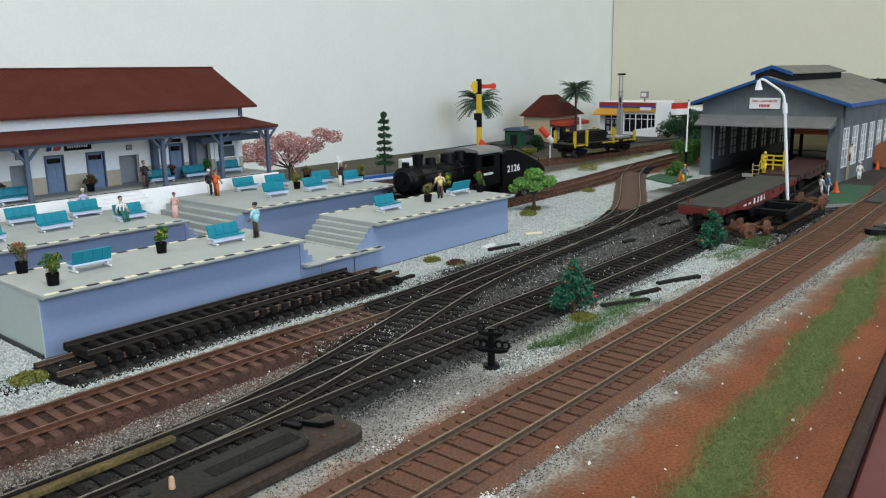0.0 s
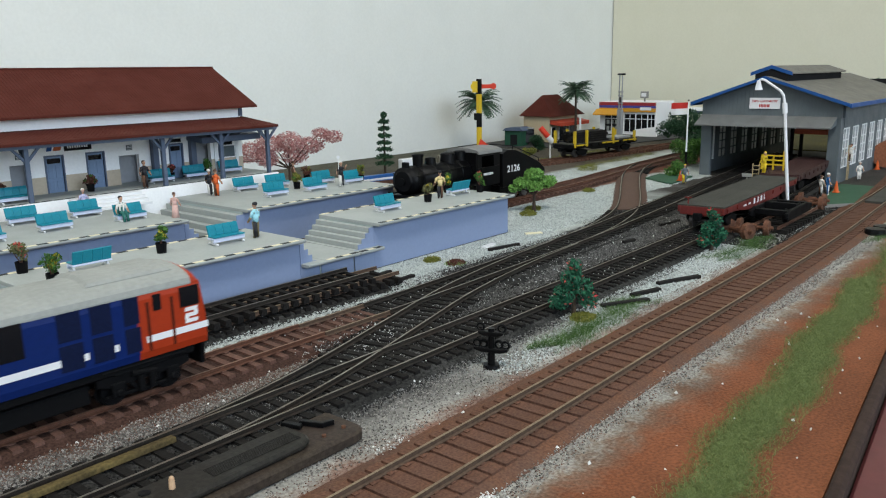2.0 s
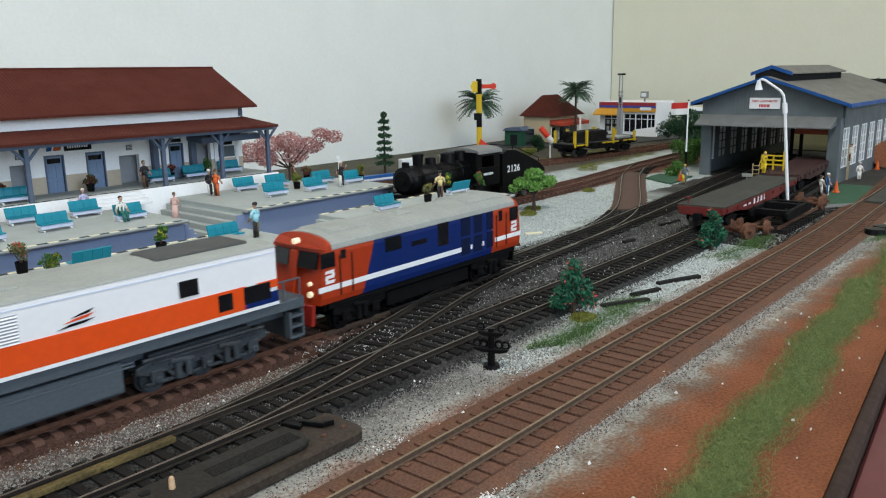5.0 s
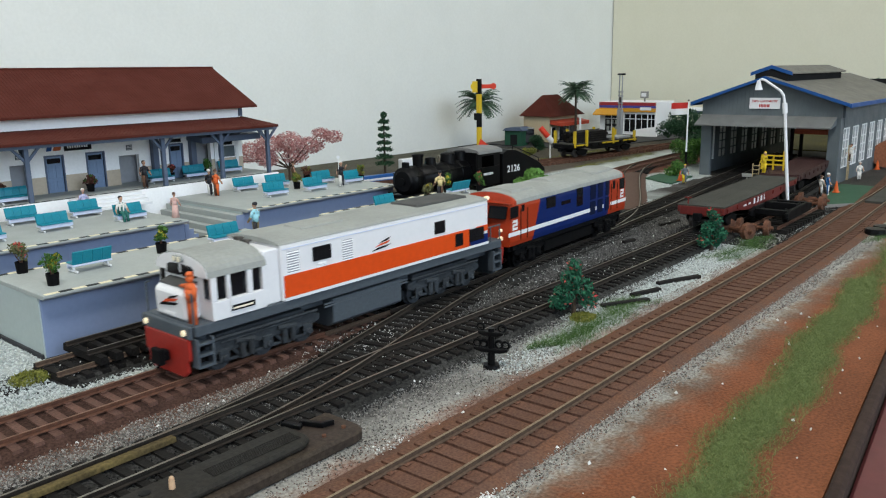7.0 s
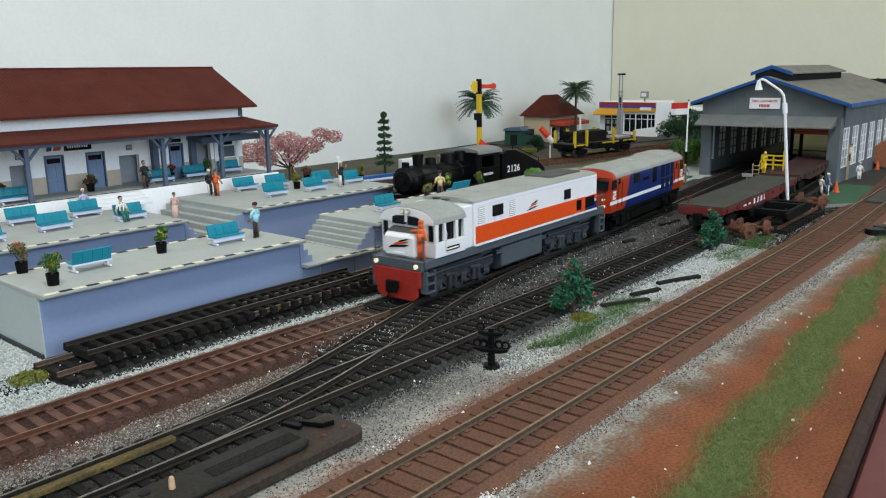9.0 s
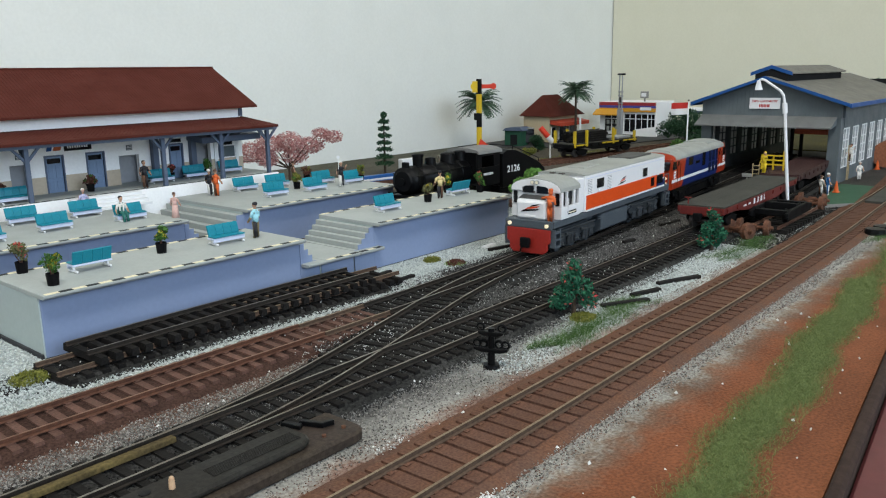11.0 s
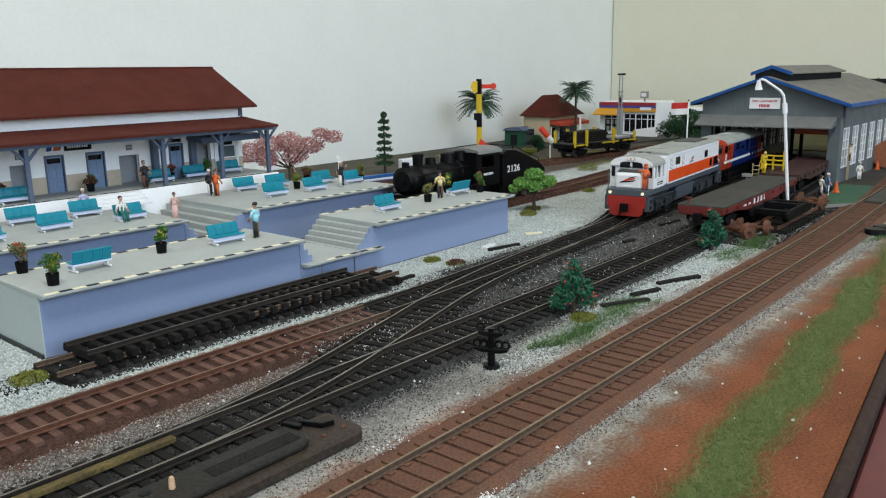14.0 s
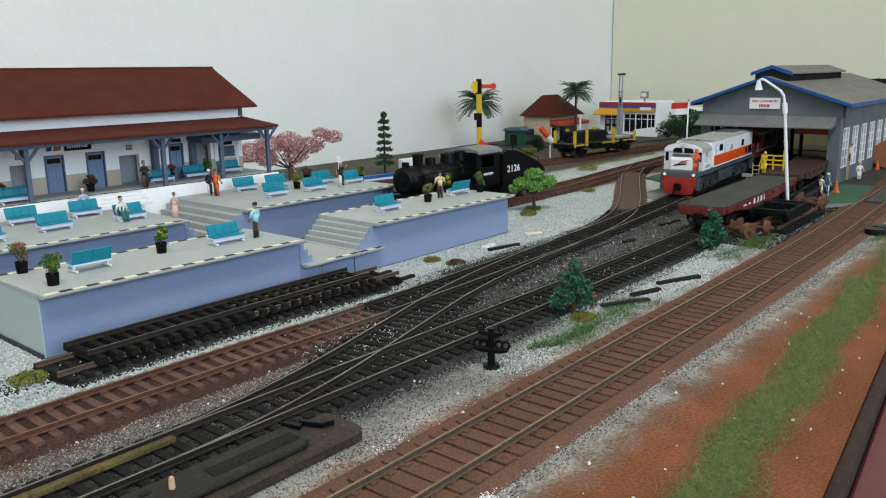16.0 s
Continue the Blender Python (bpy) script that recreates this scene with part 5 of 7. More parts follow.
# ---- steam locomotive on the platform track ----
def build_steam():
    t = thing("steam_locomotive", "black steam switcher with slope-back tender", "steam locomotive", at(414, 402.5, 5, 0.4))
    t.scale = (1, 1, 0.94)
    bm = bmesh.new()
    rod(bm, (13, 0, 30), (24, 0, 30), 11.2, n=24)
    rod(bm, (24, 0, 30), (83, 0, 30), 10.6, 11.6, 24)
    for x in (24, 40, 55, 70):
        rod(bm, (x, 0, 30), (x + 1, 0, 30), 11.6, n=24)
    part("boiler", bm, M_SOOT, t, smooth=True)
    bm = bmesh.new()
    rod(bm, (11.6, 0, 30), (13, 0, 30), 8.2, 9.2, 20)
    rod(bm, (10.4, 0, 30), (11.6, 0, 30), 3, n=12)
    part("smokebox_door", bm, M_SOOT, t, bevel=0.2)
    for nm, x, z0, z1, r0, r1 in (("chimney", 29, 38, 50, 3.6, 4.1), ("sand_dome", 43.5, 38, 46, 4.6, 3.9), ("steam_dome", 64, 38, 47.5, 6.6, 6.0), ("sand_dome", 79, 38, 48, 5.4, 4.9)):
        bm = bmesh.new()
        rod(bm, (x, 0, z0), (x, 0, z1), r0, r1, 18)
        if nm != "chimney":
            ball(bm, (x, 0, z1 - 0.4), r1 * 0.98, 2, 1, 1, 0.35)
        else:
            rod(bm, (x, 0, z1 - 1.6), (x, 0, z1), r1 + 0.5, n=18)
        part(nm, bm, M_SOOT, t, smooth=False)
    bm = bmesh.new()
    rod(bm, (54, 0, 40), (54, 0, 46), 0.8, n=8)
    ball(bm, (54, 0, 46), 1.3, 1, 1, 1, 1.3)
    part("bell", bm, material("brass_grey", (0.22, 0.20, 0.15, 1), 0.35, 0.6), t, "dull brass bell")
    bm = bmesh.new()
    box(bm, 14, 17, -3, 3, 40, 45)
    part("headlamp", bm, M_SOOT, t, bevel=0.6)
    for s in (-1, 1):
        bm = bmesh.new()
        rod(bm, (15, s * 12.5, 35), (82, s * 12.5, 37), 0.5, n=6)
        part("handrail", bm, M_SOOT, t)
        bm = bmesh.new()
        box(bm, 12, 82, *sorted((s * 9, s * 16)), 19.5, 20.8)
        part("running_board", bm, M_SOOT, t, bevel=0.2)
        bm = bmesh.new()
        box(bm, 14, 32, *sorted((s * 10, s * 17)), 5, 18)
        rod(bm, (14, s * 13.5, 12), (33, s * 13.5, 12), 4.2, n=14)
        part("cylinder", bm, M_SOOT, t, bevel=0.5)
        for x in (44, 61, 78):
            bm = bmesh.new()
            rod(bm, (x, s * 8.3, 8.2), (x, s * 10.6, 8.2), 8.2, n=20)
            rod(bm, (x, s * 10.6, 8.2), (x, s * 11.6, 8.2), 1.8, n=10)
            part("driving_wheel", bm, M_SOOT, t)
        bm = bmesh.new()
        box(bm, 40, 82, *sorted((s * 11.7, s * 12.6)), 6.4, 7.8)
        part("connecting_rod", bm, M_STEEL, t)
    bm = bmesh.new()
    for s in (-1, 1):
        box(bm, 82, 112, *sorted((s * 15.5, s * 16.3)), 18, 34)
        box(bm, 82, 88, *sorted((s * 15.5, s * 16.3)), 34.02, 46)
        box(bm, 104, 112, *sorted((s * 15.5, s * 16.3)), 34.02, 46)
        box(bm, 88.02, 103.98, *sorted((s * 15.5, s * 16.3)), 43.5, 46)
    box(bm, 81, 82, -16, 16, 18, 47)
    cab = part("cab", bm, M_SOOT, t, bevel=0.15)
    bm = bmesh.new()
    loft(bm, arch(16.8, 46.2, 50.5, 12, 0.8), k(83), k(115))
    part("cab_roof", bm, material("dusty_grey_roof", (0.17, 0.17, 0.165, 1), 0.5, grain=1.5, spread=0.08), cab, "dusty grey cab roof")
    bm = bmesh.new()
    box(bm, 10, 112, -7, 7, 10, 19.4)
    part("frame", bm, M_SOOT, t)
    bm = bmesh.new()
    prism(bm, [(-15, 4), (15, 4), (15, 17), (-15, 17)], 6, 9, "x")
    box(bm, 9.02, 13, -9, 9, 12, 16)
    part("pilot_beam", bm, M_SOOT, t, bevel=0.4)
    # tender
    bm = bmesh.new()
    prism(bm, [(117, 13), (181, 13), (181, 24), (172, 31), (150, 40), (136, 45), (124, 46), (117, 43)], -15.5, 15.5, "y")
    tender = part("tender", bm, M_SOOT, t, "black slope-back tender", bevel=0.4)
    bm = bmesh.new()
    box(bm, 120, 134, -10, 10, 44.1, 46)
    part("coal", bm, M_SOOT, tender, bevel=0.8)
    bm = bmesh.new()
    for y in (-12, 12):
        rod(bm, (136, y, 44), (136, y, 48.5), 0.4, n=6)
        rod(bm, (136, y, 48.5), (176, y, 34), 0.4, n=6)
        rod(bm, (176, y, 30), (176, y, 34), 0.4, n=6)
    rod(bm, (136, -12, 48.5), (136, 12, 48.5), 0.4, n=6)
    part("handrail", bm, M_SOOT, tender)
    for x in (124, 140, 156, 170):
        bm = bmesh.new()
        wheelset(bm, x, 5.0)
        part("wheelset", bm, M_STEEL, tender)
    bm = bmesh.new()
    box(bm, 116, 176, -13, 13, 8, 14.9)
    part("tender_frame", bm, M_SOOT, tender)
    cu = bpy.data.curves.new("number", "FONT")
    cu.body, cu.size, cu.extrude, cu.align_x = "2126", 8.6 * MM, 0.12 * MM, "CENTER"
    cu.offset, cu.space_character = 0.07 * MM, 1.1
    cu.materials.append(M_WHITE)
    tx = new("number", cu)
    tx.parent, tx.matrix_basis = tender, at(132.5, -15.75, 26.0, 0, 90)
    bm = bmesh.new()
    bars(bm, 90, 103, -16.35, 27, 29, 8, 5)
    part("writing", bm, M_WHITE, cab)
    bm = bmesh.new()
    box(bm, 142, 152, -15.8, -15.45, 17, 18)
    part("plate", bm, M_LROOF, tender)
    return t


build_steam()
# ---- engine shed ----
def build_shed():
    t = thing("engine_shed", "grey boarded engine shed with blue roof trim", "engine shed")
    X0, X1, Y0, Y1, ZE, ZA, YM = 826, 1130, 205, 342, 78, 101, 276
    # front gable of vertical boards
    n = 34
    w = (Y1 - Y0) / n
    for i in range(n):
        a, b = Y0 + i * w, Y0 + (i + 1) * w - 0.14
        za = ZE + (ZA - ZE) * (1 - abs((a - YM)) / (Y1 - YM if a > YM else YM - Y0)) - 0.5
        zb = ZE + (ZA - ZE) * (1 - abs((b - YM)) / (Y1 - YM if b > YM else YM - Y0)) - 0.5
        bm = bmesh.new()
        prism(bm, [(a, 63), (b, 63), (b, zb), (a, za)], X0 - 0.1 * (i % 2), X0 + 2, "x")
        part("board", bm, M_SHED, t)
    bm = bmesh.new()
    box(bm, X0, X0 + 5, Y1 - 11, Y1, 0, 62.9)
    part("column", bm, M_SHED, t, "grey boarded corner column", bevel=0.4)
    bm = bmesh.new()
    box(bm, X0, X0 + 10, Y0, Y0 + 11, 0, 62.9)
    part("column", bm, M_SHED, t, "grey boarded corner column", bevel=0.4)
    for y in (274, 284):
        bm = bmesh.new()
        box(bm, X0 + 120, X0 + 124, y, y + 3, 0, 70)
        part("inner_post", bm, M_INNER_SHADE, t)
    bm = bmesh.new()
    prism(bm, [(X0 - 20, 53.4), (X0 - 20, 54.8), (X0 - 0.4, 64.2), (X0 - 0.4, 62.4)], Y0 + 4, Y1, "y")
    part("awning", bm, material("awning_grey", (0.15, 0.155, 0.15, 1), 0.75, grain=1, spread=0.1, bump=0.15, stain=(0.12, 0.12, 0.115, 1), amount=0.6), t, "grey awning over the doorway", bevel=0.2)
    bm = bmesh.new()
    prism(bm, [(X0 - 20, 53.3), (X0 - 0.5, 62.3), (X0 - 0.5, 56)], Y0 + 4, Y0 + 5.2, "y")
    prism(bm, [(X0 - 20, 53.3), (X0 - 0.5, 62.3), (X0 - 0.5, 56)], Y1 - 1.4, Y1 - 0.2, "y")
    part("awning_bracket", bm, M_SHED, t)
    # lintel coloured near-black for the shade below the awning
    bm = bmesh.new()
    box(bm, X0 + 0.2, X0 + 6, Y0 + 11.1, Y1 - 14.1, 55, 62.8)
    part("lintel", bm, M_INNER_SHADE, t)
    # long sides with tall windows
    win = [(X0 + 11 + i * 34, X0 + 33 + i * 34) for i in range(8)]
    M_PANE = material("shed_window_pane", (0.27, 0.30, 0.31, 1), 0.3, grain=3, spread=0.1, bump=0)
    M_FROST = material("dusty_pane", (0.45, 0.47, 0.47, 1), 0.45, grain=3, spread=0.1, bump=0)
    M_FROST.node_tree.nodes["Principled BSDF"].inputs["Transmission Weight"].default_value = 0.9
    for yy, out in ((Y0, -1), (Y1 - 2.5, 1)):
        bm = bmesh.new()
        wall_panels(bm, yy, yy + 2.5, X0 + 10.05 if out < 0 else X0 + 5.05, X1, 0, ZE, [(a, b, 14, 53) for a, b in win][0 if out < 0 else 0:])
        part("side_wall", bm, M_SHED, t)
        for a, b in win:
            y = yy + (0.3 if out < 0 else 1.0)
            bm = bmesh.new()
            box(bm, a, b, y + 0.5, y + 0.8, 14, 53)
            pn = part("window", bm, M_PANE if out < 0 else M_FROST, t, "tall grey window pane")
            bm = bmesh.new()
            for u in (a, (a + b) / 2 - 0.5, b - 1.2):
                box(bm, u, u + 1.2, y - 0.4, y + 1.4, 14, 53)
            for z in (14, 23, 32, 40.5, 51.6):
                box(bm, a + 1.25, b - 1.25, y - 0.3, y + 1.3, z, z + 1.1)
            # far-side bars past the first window are grey, shade put into their colour
            part("window_frame", bm, M_WHITE if out < 0 or a < X0 + 20 else M_SHED, pn, "glazing bars")
        for i in range(60):
            x = X0 + 10.4 + i * 4.9
            if x < X1 - 4:
                bm = bmesh.new()
                box(bm, x, x + 4.5, *sorted((yy + (0 if out < 0 else 2.5) + out * 0.02, yy + (0 if out < 0 else 2.5) + out * 0.45)), 54.2, ZE - 0.3)
                part("board", bm, M_SHED, t)
    # end wall coloured near-black, the unlit depth of the shed painted in
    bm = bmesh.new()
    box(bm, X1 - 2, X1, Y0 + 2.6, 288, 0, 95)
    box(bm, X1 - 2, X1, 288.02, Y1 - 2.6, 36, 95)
    part("end_wall", bm, M_INNER_SHADE, t)
    # roof slopes with felt and blue barge boards
    for ye, nm in ((Y0 - 8, 1), (Y1 + 8, -1)):
        ze = ZE + (ZA - ZE) * (-8 / (YM - Y0))
        bm = bmesh.new()
        prism(bm, [(ye, ze), (YM, ZA), (YM, ZA + 1.6), (ye, ze + 1.6)], X0 - 9, X1, "x")
        part("roof", bm, M_SHED_ROOF, t, "grey felt roof slope")
        bm = bmesh.new()
        prism(bm, [(ye - nm * 0.4, ze - 1.4), (YM, ZA - 0.8), (YM, ZA + 2.0), (ye - nm * 0.4, ze + 1.9)], X0 - 10.2, X0 - 9.05, "x")
        part("barge_board", bm, M_BLUE_TRIM, t, "bright blue barge board")
        bm = bmesh.new()
        box(bm, X0 - 9, X1, *sorted((ye - nm * 0.5, ye - nm * 1.7)), ze - 2.2, ze + 1.8)
        part("eaves_board", bm, M_BLUE_TRIM, t, "bright blue eaves board")
    # roof monitor
    xa, xb = X0 + 8, X0 + 205
    for s in (-1, 1):
        bm = bmesh.new()
        prism(bm, [(YM + s * 20, 104.5), (YM, 111.5), (YM, 113), (YM + s * 20, 106)], xa, xb, "x")
        part("monitor_roof", bm, M_SHED_ROOF, t, "grey felt monitor roof")
        bm = bmesh.new()
        prism(bm, [(YM + s * 20.4, 103.2), (YM, 110.2), (YM, 113.6), (YM + s * 20.4, 106.6)], xa - 1.2, xa - 0.05, "x")
        part("barge_board", bm, M_BLUE_TRIM, t, "bright blue barge board")
        # monitor sides and front take the same painted shade colour
        bm = bmesh.new()
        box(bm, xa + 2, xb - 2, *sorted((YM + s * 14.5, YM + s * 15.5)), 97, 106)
        part("monitor_side", bm, M_INNER_SHADE, t)
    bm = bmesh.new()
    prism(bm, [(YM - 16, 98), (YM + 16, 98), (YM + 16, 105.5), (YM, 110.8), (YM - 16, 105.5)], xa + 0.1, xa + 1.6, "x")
    part("monitor_front", bm, M_INNER_SHADE, t)
    # sign
    bm = bmesh.new()
    box(bm, X0 - 1.6, X0 - 0.5, 262.5, 292.5, 70.8, 81.6)
    sg = part("sign", bm, M_WHITE, t, "white sign with red lettering", bevel=0.1)
    M_RED = material("red_lettering", (0.42, 0.03, 0.03, 1), 0.6, grain=0.5, spread=0.1)
    cu = bpy.data.curves.new("lettering", "FONT")
    cu.body, cu.size, cu.extrude, cu.offset, cu.align_x = "DIPO LOKOMOTIF", 3.0 * MM, 0.08 * MM, 0.07 * MM, "CENTER"
    cu.materials.append(M_RED)
    tx = new("lettering", cu)
    tx.parent, tx.matrix_basis = sg, at(X0 - 1.7, 277.5, 77.3, -90, 90)
    for y0, y1, z0, z1, n in ((272.5, 283, 72.4, 75.2, 7),):
        bm = bmesh.new()
        step = (y1 - y0) / n
        for i in range(n):
            box(bm, X0 - 1.75, X0 - 1.58, y0 + i * step, y0 + (i + 0.78) * step, z0, z1)
        part("lettering", bm, M_RED, sg, "red bars of unreadable lettering")
    return t


build_shed()

# floor colour is darkened to carry the shade inside the shed
bm = bmesh.new()
box(bm, 829, 1126, 208, 339, -0.5, 0.9)
solid("shed_floor", bm, material("shaded_oily_floor", (0.016, 0.014, 0.012, 1), 0.8, grain=2, spread=0.4, bump=0.2, stain=(0.03, 0.026, 0.02, 1), amount=0.7), "oily earth floor inside the shed, colour darkened for shade", "floor", kind="structure")
bm = bmesh.new()
prism(bm, [(1134, 215), (1416, 215), (1416, 480), (1200, 480), (1134, 420)], 0, 1.4, "z")
solid("meadow", bm, material("olive_meadow", (0.045, 0.038, 0.009, 1), 0.95, grain=2, spread=0.35, bump=0.6, stain=(0.08, 0.068, 0.016, 1), amount=0.8), "olive mossy ground behind the shed", "ground", kind="structure")
# inside the shed: yellow work stand, red beam, dark tool benches
M_YEL = material("yellow_paint", (0.52, 0.36, 0.015, 1), 0.45, grain=1, spread=0.1)
ws = thing("work_stand", "yellow metal work stand in the shed doorway", "work stand", at(724, 238, 22.5))
for z in (4, 8, 12):
    bm = bmesh.new()
    box(bm, 0, 1.6, -14, 4, z, z + 1.2)
    part("rail", bm, M_YEL, ws)
for y in (-14.8, -6, 4):
    bm = bmesh.new()
    box(bm, 0.2, 1.5, y, y + 1.4, 0, 17 if y < -10 else 13.2)
    part("post", bm, M_YEL, ws)
bm = bmesh.new()
box(bm, 1.7, 18, -14, 4, 10.5, 11.5)
part("deck", bm, M_INNER_SHADE, ws)
M_ORANGEBEAM = material("red_orange_beam", (0.40, 0.07, 0.025, 1), 0.5, grain=1, spread=0.1)
bm = bmesh.new()
box(bm, 862, 870, 217, 258, 44, 49)
solid("crane_beam", bm, M_ORANGEBEAM, "red-orange overhead crane beam inside the shed", "crane beam", bevel=0.4)
# ---- depot yard ----
M_FCRED = material("flatcar_red", (0.13, 0.016, 0.013, 1), 0.5, grain=1.5, spread=0.15, bump=0.1, stain=(0.08, 0.014, 0.012, 1), amount=0.6)
M_DECK = material("weathered_deck", (0.047, 0.046, 0.038, 1), 0.9, grain=1.2, spread=0.2, bump=0.3, stain=(0.038, 0.038, 0.034, 1), amount=0.6, random_tone=0.10)
M_BROWNCAR = material("brown_wagon_paint", (0.045, 0.020, 0.018, 1), 0.6, grain=1.5, spread=0.15, bump=0.1)
M_RUST = material("rusty_iron", (0.13, 0.055, 0.03, 1), 0.85, grain=1, spread=0.35, bump=0.4, stain=(0.06, 0.03, 0.02, 1), amount=0.8)
M_WOODPALE = material("pale_wood", (0.38, 0.29, 0.16, 1), 0.7, grain=1, spread=0.15)
M_CONE = material("orange_plastic", (0.62, 0.11, 0.02, 1), 0.5, grain=1, spread=0.06)
M_GREENPAD = material("green_painted_pad", (0.03, 0.09, 0.05, 1), 0.8, grain=1.2, spread=0.25, bump=0.2, stain=(0.05, 0.10, 0.06, 1), amount=0.6)
M_CONCRETE = material("weathered_concrete", (0.22, 0.215, 0.20, 1), 0.9, grain=1.2, spread=0.15, bump=0.2)
M_YSTAKE = material("yellow_stakes", (0.55, 0.38, 0.02, 1), 0.5, grain=1, spread=0.1)


def truck(parent, x, mat_):
    b = new("bogie")
    b.empty_display_size, b.parent = 0.005, parent
    for s in (-1, 1):
        bm = bmesh.new()
        prism(bm, [(x - 11, 5.5), (x - 6, 2.6), (x + 6, 2.6), (x + 11, 5.5), (x + 11, 8), (x + 5, 9.6), (x - 5, 9.6), (x - 11, 8)], *sorted((s * 11.8, s * 13.8)), "y")
        part("side_frame", bm, mat_, b, bevel=0.4)
    bm = bmesh.new()
    box(bm, x - 4, x + 4, -11.7, 11.7, 5, 10)
    part("bolster", bm, mat_, b)
    for d in (-9, 9):
        bm = bmesh.new()
        wheelset(bm, x + d, 4.8)
        part("wheelset", bm, M_STEEL, b)


def flatcar(m, length, paint, label, planks=True, stakes=False):
    t = thing("flat_wagon", label, "flat wagon", m, group="flat wagons")
    bm = bmesh.new()
    for s in (-1, 1):
        y0, y1 = sorted((s * 14.2, s * 15.8))
        prism(bm, [(0, 12), (22, 12), (length * 0.3, 8.5), (length * 0.7, 8.5), (length - 22, 12), (length, 12), (length, 16.4), (0, 16.4)], y0, y1, "y")
    box(bm, 0, 1.8, -14.1, 14.1, 10.5, 16.4), box(bm, length - 1.8, length, -14.1, 14.1, 10.5, 16.4)
    box(bm, 2, length - 2, -4, 4, 9.5, 16)
    part("frame", bm, paint, t, bevel=0.3)
    n = int(length / 3.6)
    bm = bmesh.new()
    box(bm, 0, 3.4, -15.9, 15.9, 16.45, 17.4)
    plank = finish("plank", bm, M_DECK if planks else paint)
    for i in range(n):
        share("plank", plank, t, at(i * length / n + 0.1, 0, 0))
    for x in (22, length - 22):
        truck(t, x, M_BLACK)
    for x, s in ((0, -1), (length, 1)):
        bm = bmesh.new()
        box(bm, *sorted((x, x + s * 5)), -1.8, 1.8, 9, 12)
        box(bm, *sorted((x + s * 4, x + s * 7)), -2.6, 2.6, 8, 13)
        part("coupler", bm, M_BLACK, t, bevel=0.4)
    for i in range(9):
        for s in (-1, 1):
            bm = bmesh.new()
            x = 6 + i * (length - 12) / 8
            box(bm, x - 0.9, x + 0.9, *sorted((s * 15.82, s * 16.7)), 12.8, 15.6)
            part("stake_pocket", bm, paint, t)
    bm = bmesh.new()
    rod(bm, (4, 10, 17.4), (4, 10, 21.5), 0.6, n=8)
    rod(bm, (4, 7.6, 21.5), (4, 12.4, 21.5), 0.5, n=8)
    part("brake_wheel", bm, paint, t)
    return t


fc = flatcar(at(509, 208.5, 5, 2.4), 176, M_FCRED, "dark red flat wagon with weathered plank deck")
bm = bmesh.new()
bars(bm, 40, 56, -15.9, 12.3, 13.6, 6, 2)
bars(bm, 62, 94, -15.9, 11.2, 15.2, 4, 4, 0.45)
part("writing", bm, M_WHITE, fc)
flatcar(at(700, 219.0, 5, 4.6), 150, M_BROWNCAR, "dull brown flat wagon reaching into the shed", planks=False)

# street lamp
M_LAMPW = material("lamp_post_white", (0.75, 0.76, 0.78, 1), 0.35, grain=2, spread=0.02, bump=0.02)
lm = thing("street_lamp", "white street lamp with bent arm beside the wagon", "street lamp", at(646, 193.5, 0, 0, -4.6, -3.8))
lm.scale = (1.1, 1.1, 1.12)
bm = bmesh.new()
rod(bm, (0, 0, 0), (0, 0, 70), 1.2, 1.05, 12)
part("pole", bm, M_LAMPW, lm, smooth=False)
bm = bmesh.new()
rod(bm, (0, 0, 69), (0, 0, 76), 1.7, n=12)
part("collar", bm, M_LAMPW, lm)
bm = bmesh.new()
pts = [(0, 0, 75), (0, 0.6, 81), (0, 2.6, 84.4), (0, 12.4, 92.2), (0, 14.8, 93.4), (0, 17.0, 92.4)]
for a, b in zip(pts, pts[1:]):
    rod(bm, a, b, 0.9, n=10)
    ball(bm, b, 0.9, 1)
part("arm", bm, M_LAMPW, lm)
bm = bmesh.new()
rod(bm, (0, 17.6, 86.4), (0, 17.4, 90.2), 2.7, 1.7, 14)
rod(bm, (0, 17.4, 90.2), (0, 17.2, 92.8), 1.7, 1.2, 12)
part("shade", bm, M_LAMPW, lm)

# spare bogie on a short panel of track, loose wheelsets
pt = thing("track_panel", "short rusty track panel lying beside the wagon", "track panel", at(552, 180, 0.1, 1.5))
for y in (-8.9, 8.9):
    bm = bmesh.new()
    sweep(bm, [(x, y, 2.0) for x in range(0, 101, 20)], RAILPROF)
    part("rail", bm, M_RAIL_RED, pt)
for i in range(15):
    share("sleeper", SLEEPERS["black"], pt, at(3 + i * 6.8, 0, 0))
sb = thing("spare_bogie", "black spare bogie frame standing on the track panel", "bogie", at(560, 181, 5.1, 1.5))
for s in (-1, 1):
    bm = bmesh.new()
    prism(bm, [(0, 4), (10, 2.5), (45, 2.5), (60, 4), (60, 8), (48, 9.8), (10, 9.8), (0, 8)], *sorted((s * 11, s * 13.5)), "y")
    part("side_frame", bm, M_BLACK, sb, bevel=0.5)
for x in (6, 28, 52):
    bm = bmesh.new()
    box(bm, x, x + 5, -10.9, 10.9, 5, 11 if x == 28 else 9)
    part("cross_beam", bm, M_BLACK, sb, bevel=0.4)
for x in (12, 45):
    bm = bmesh.new()
    wheelset(bm, x, 4.8)
    part("wheelset", bm, M_BLACK, sb)


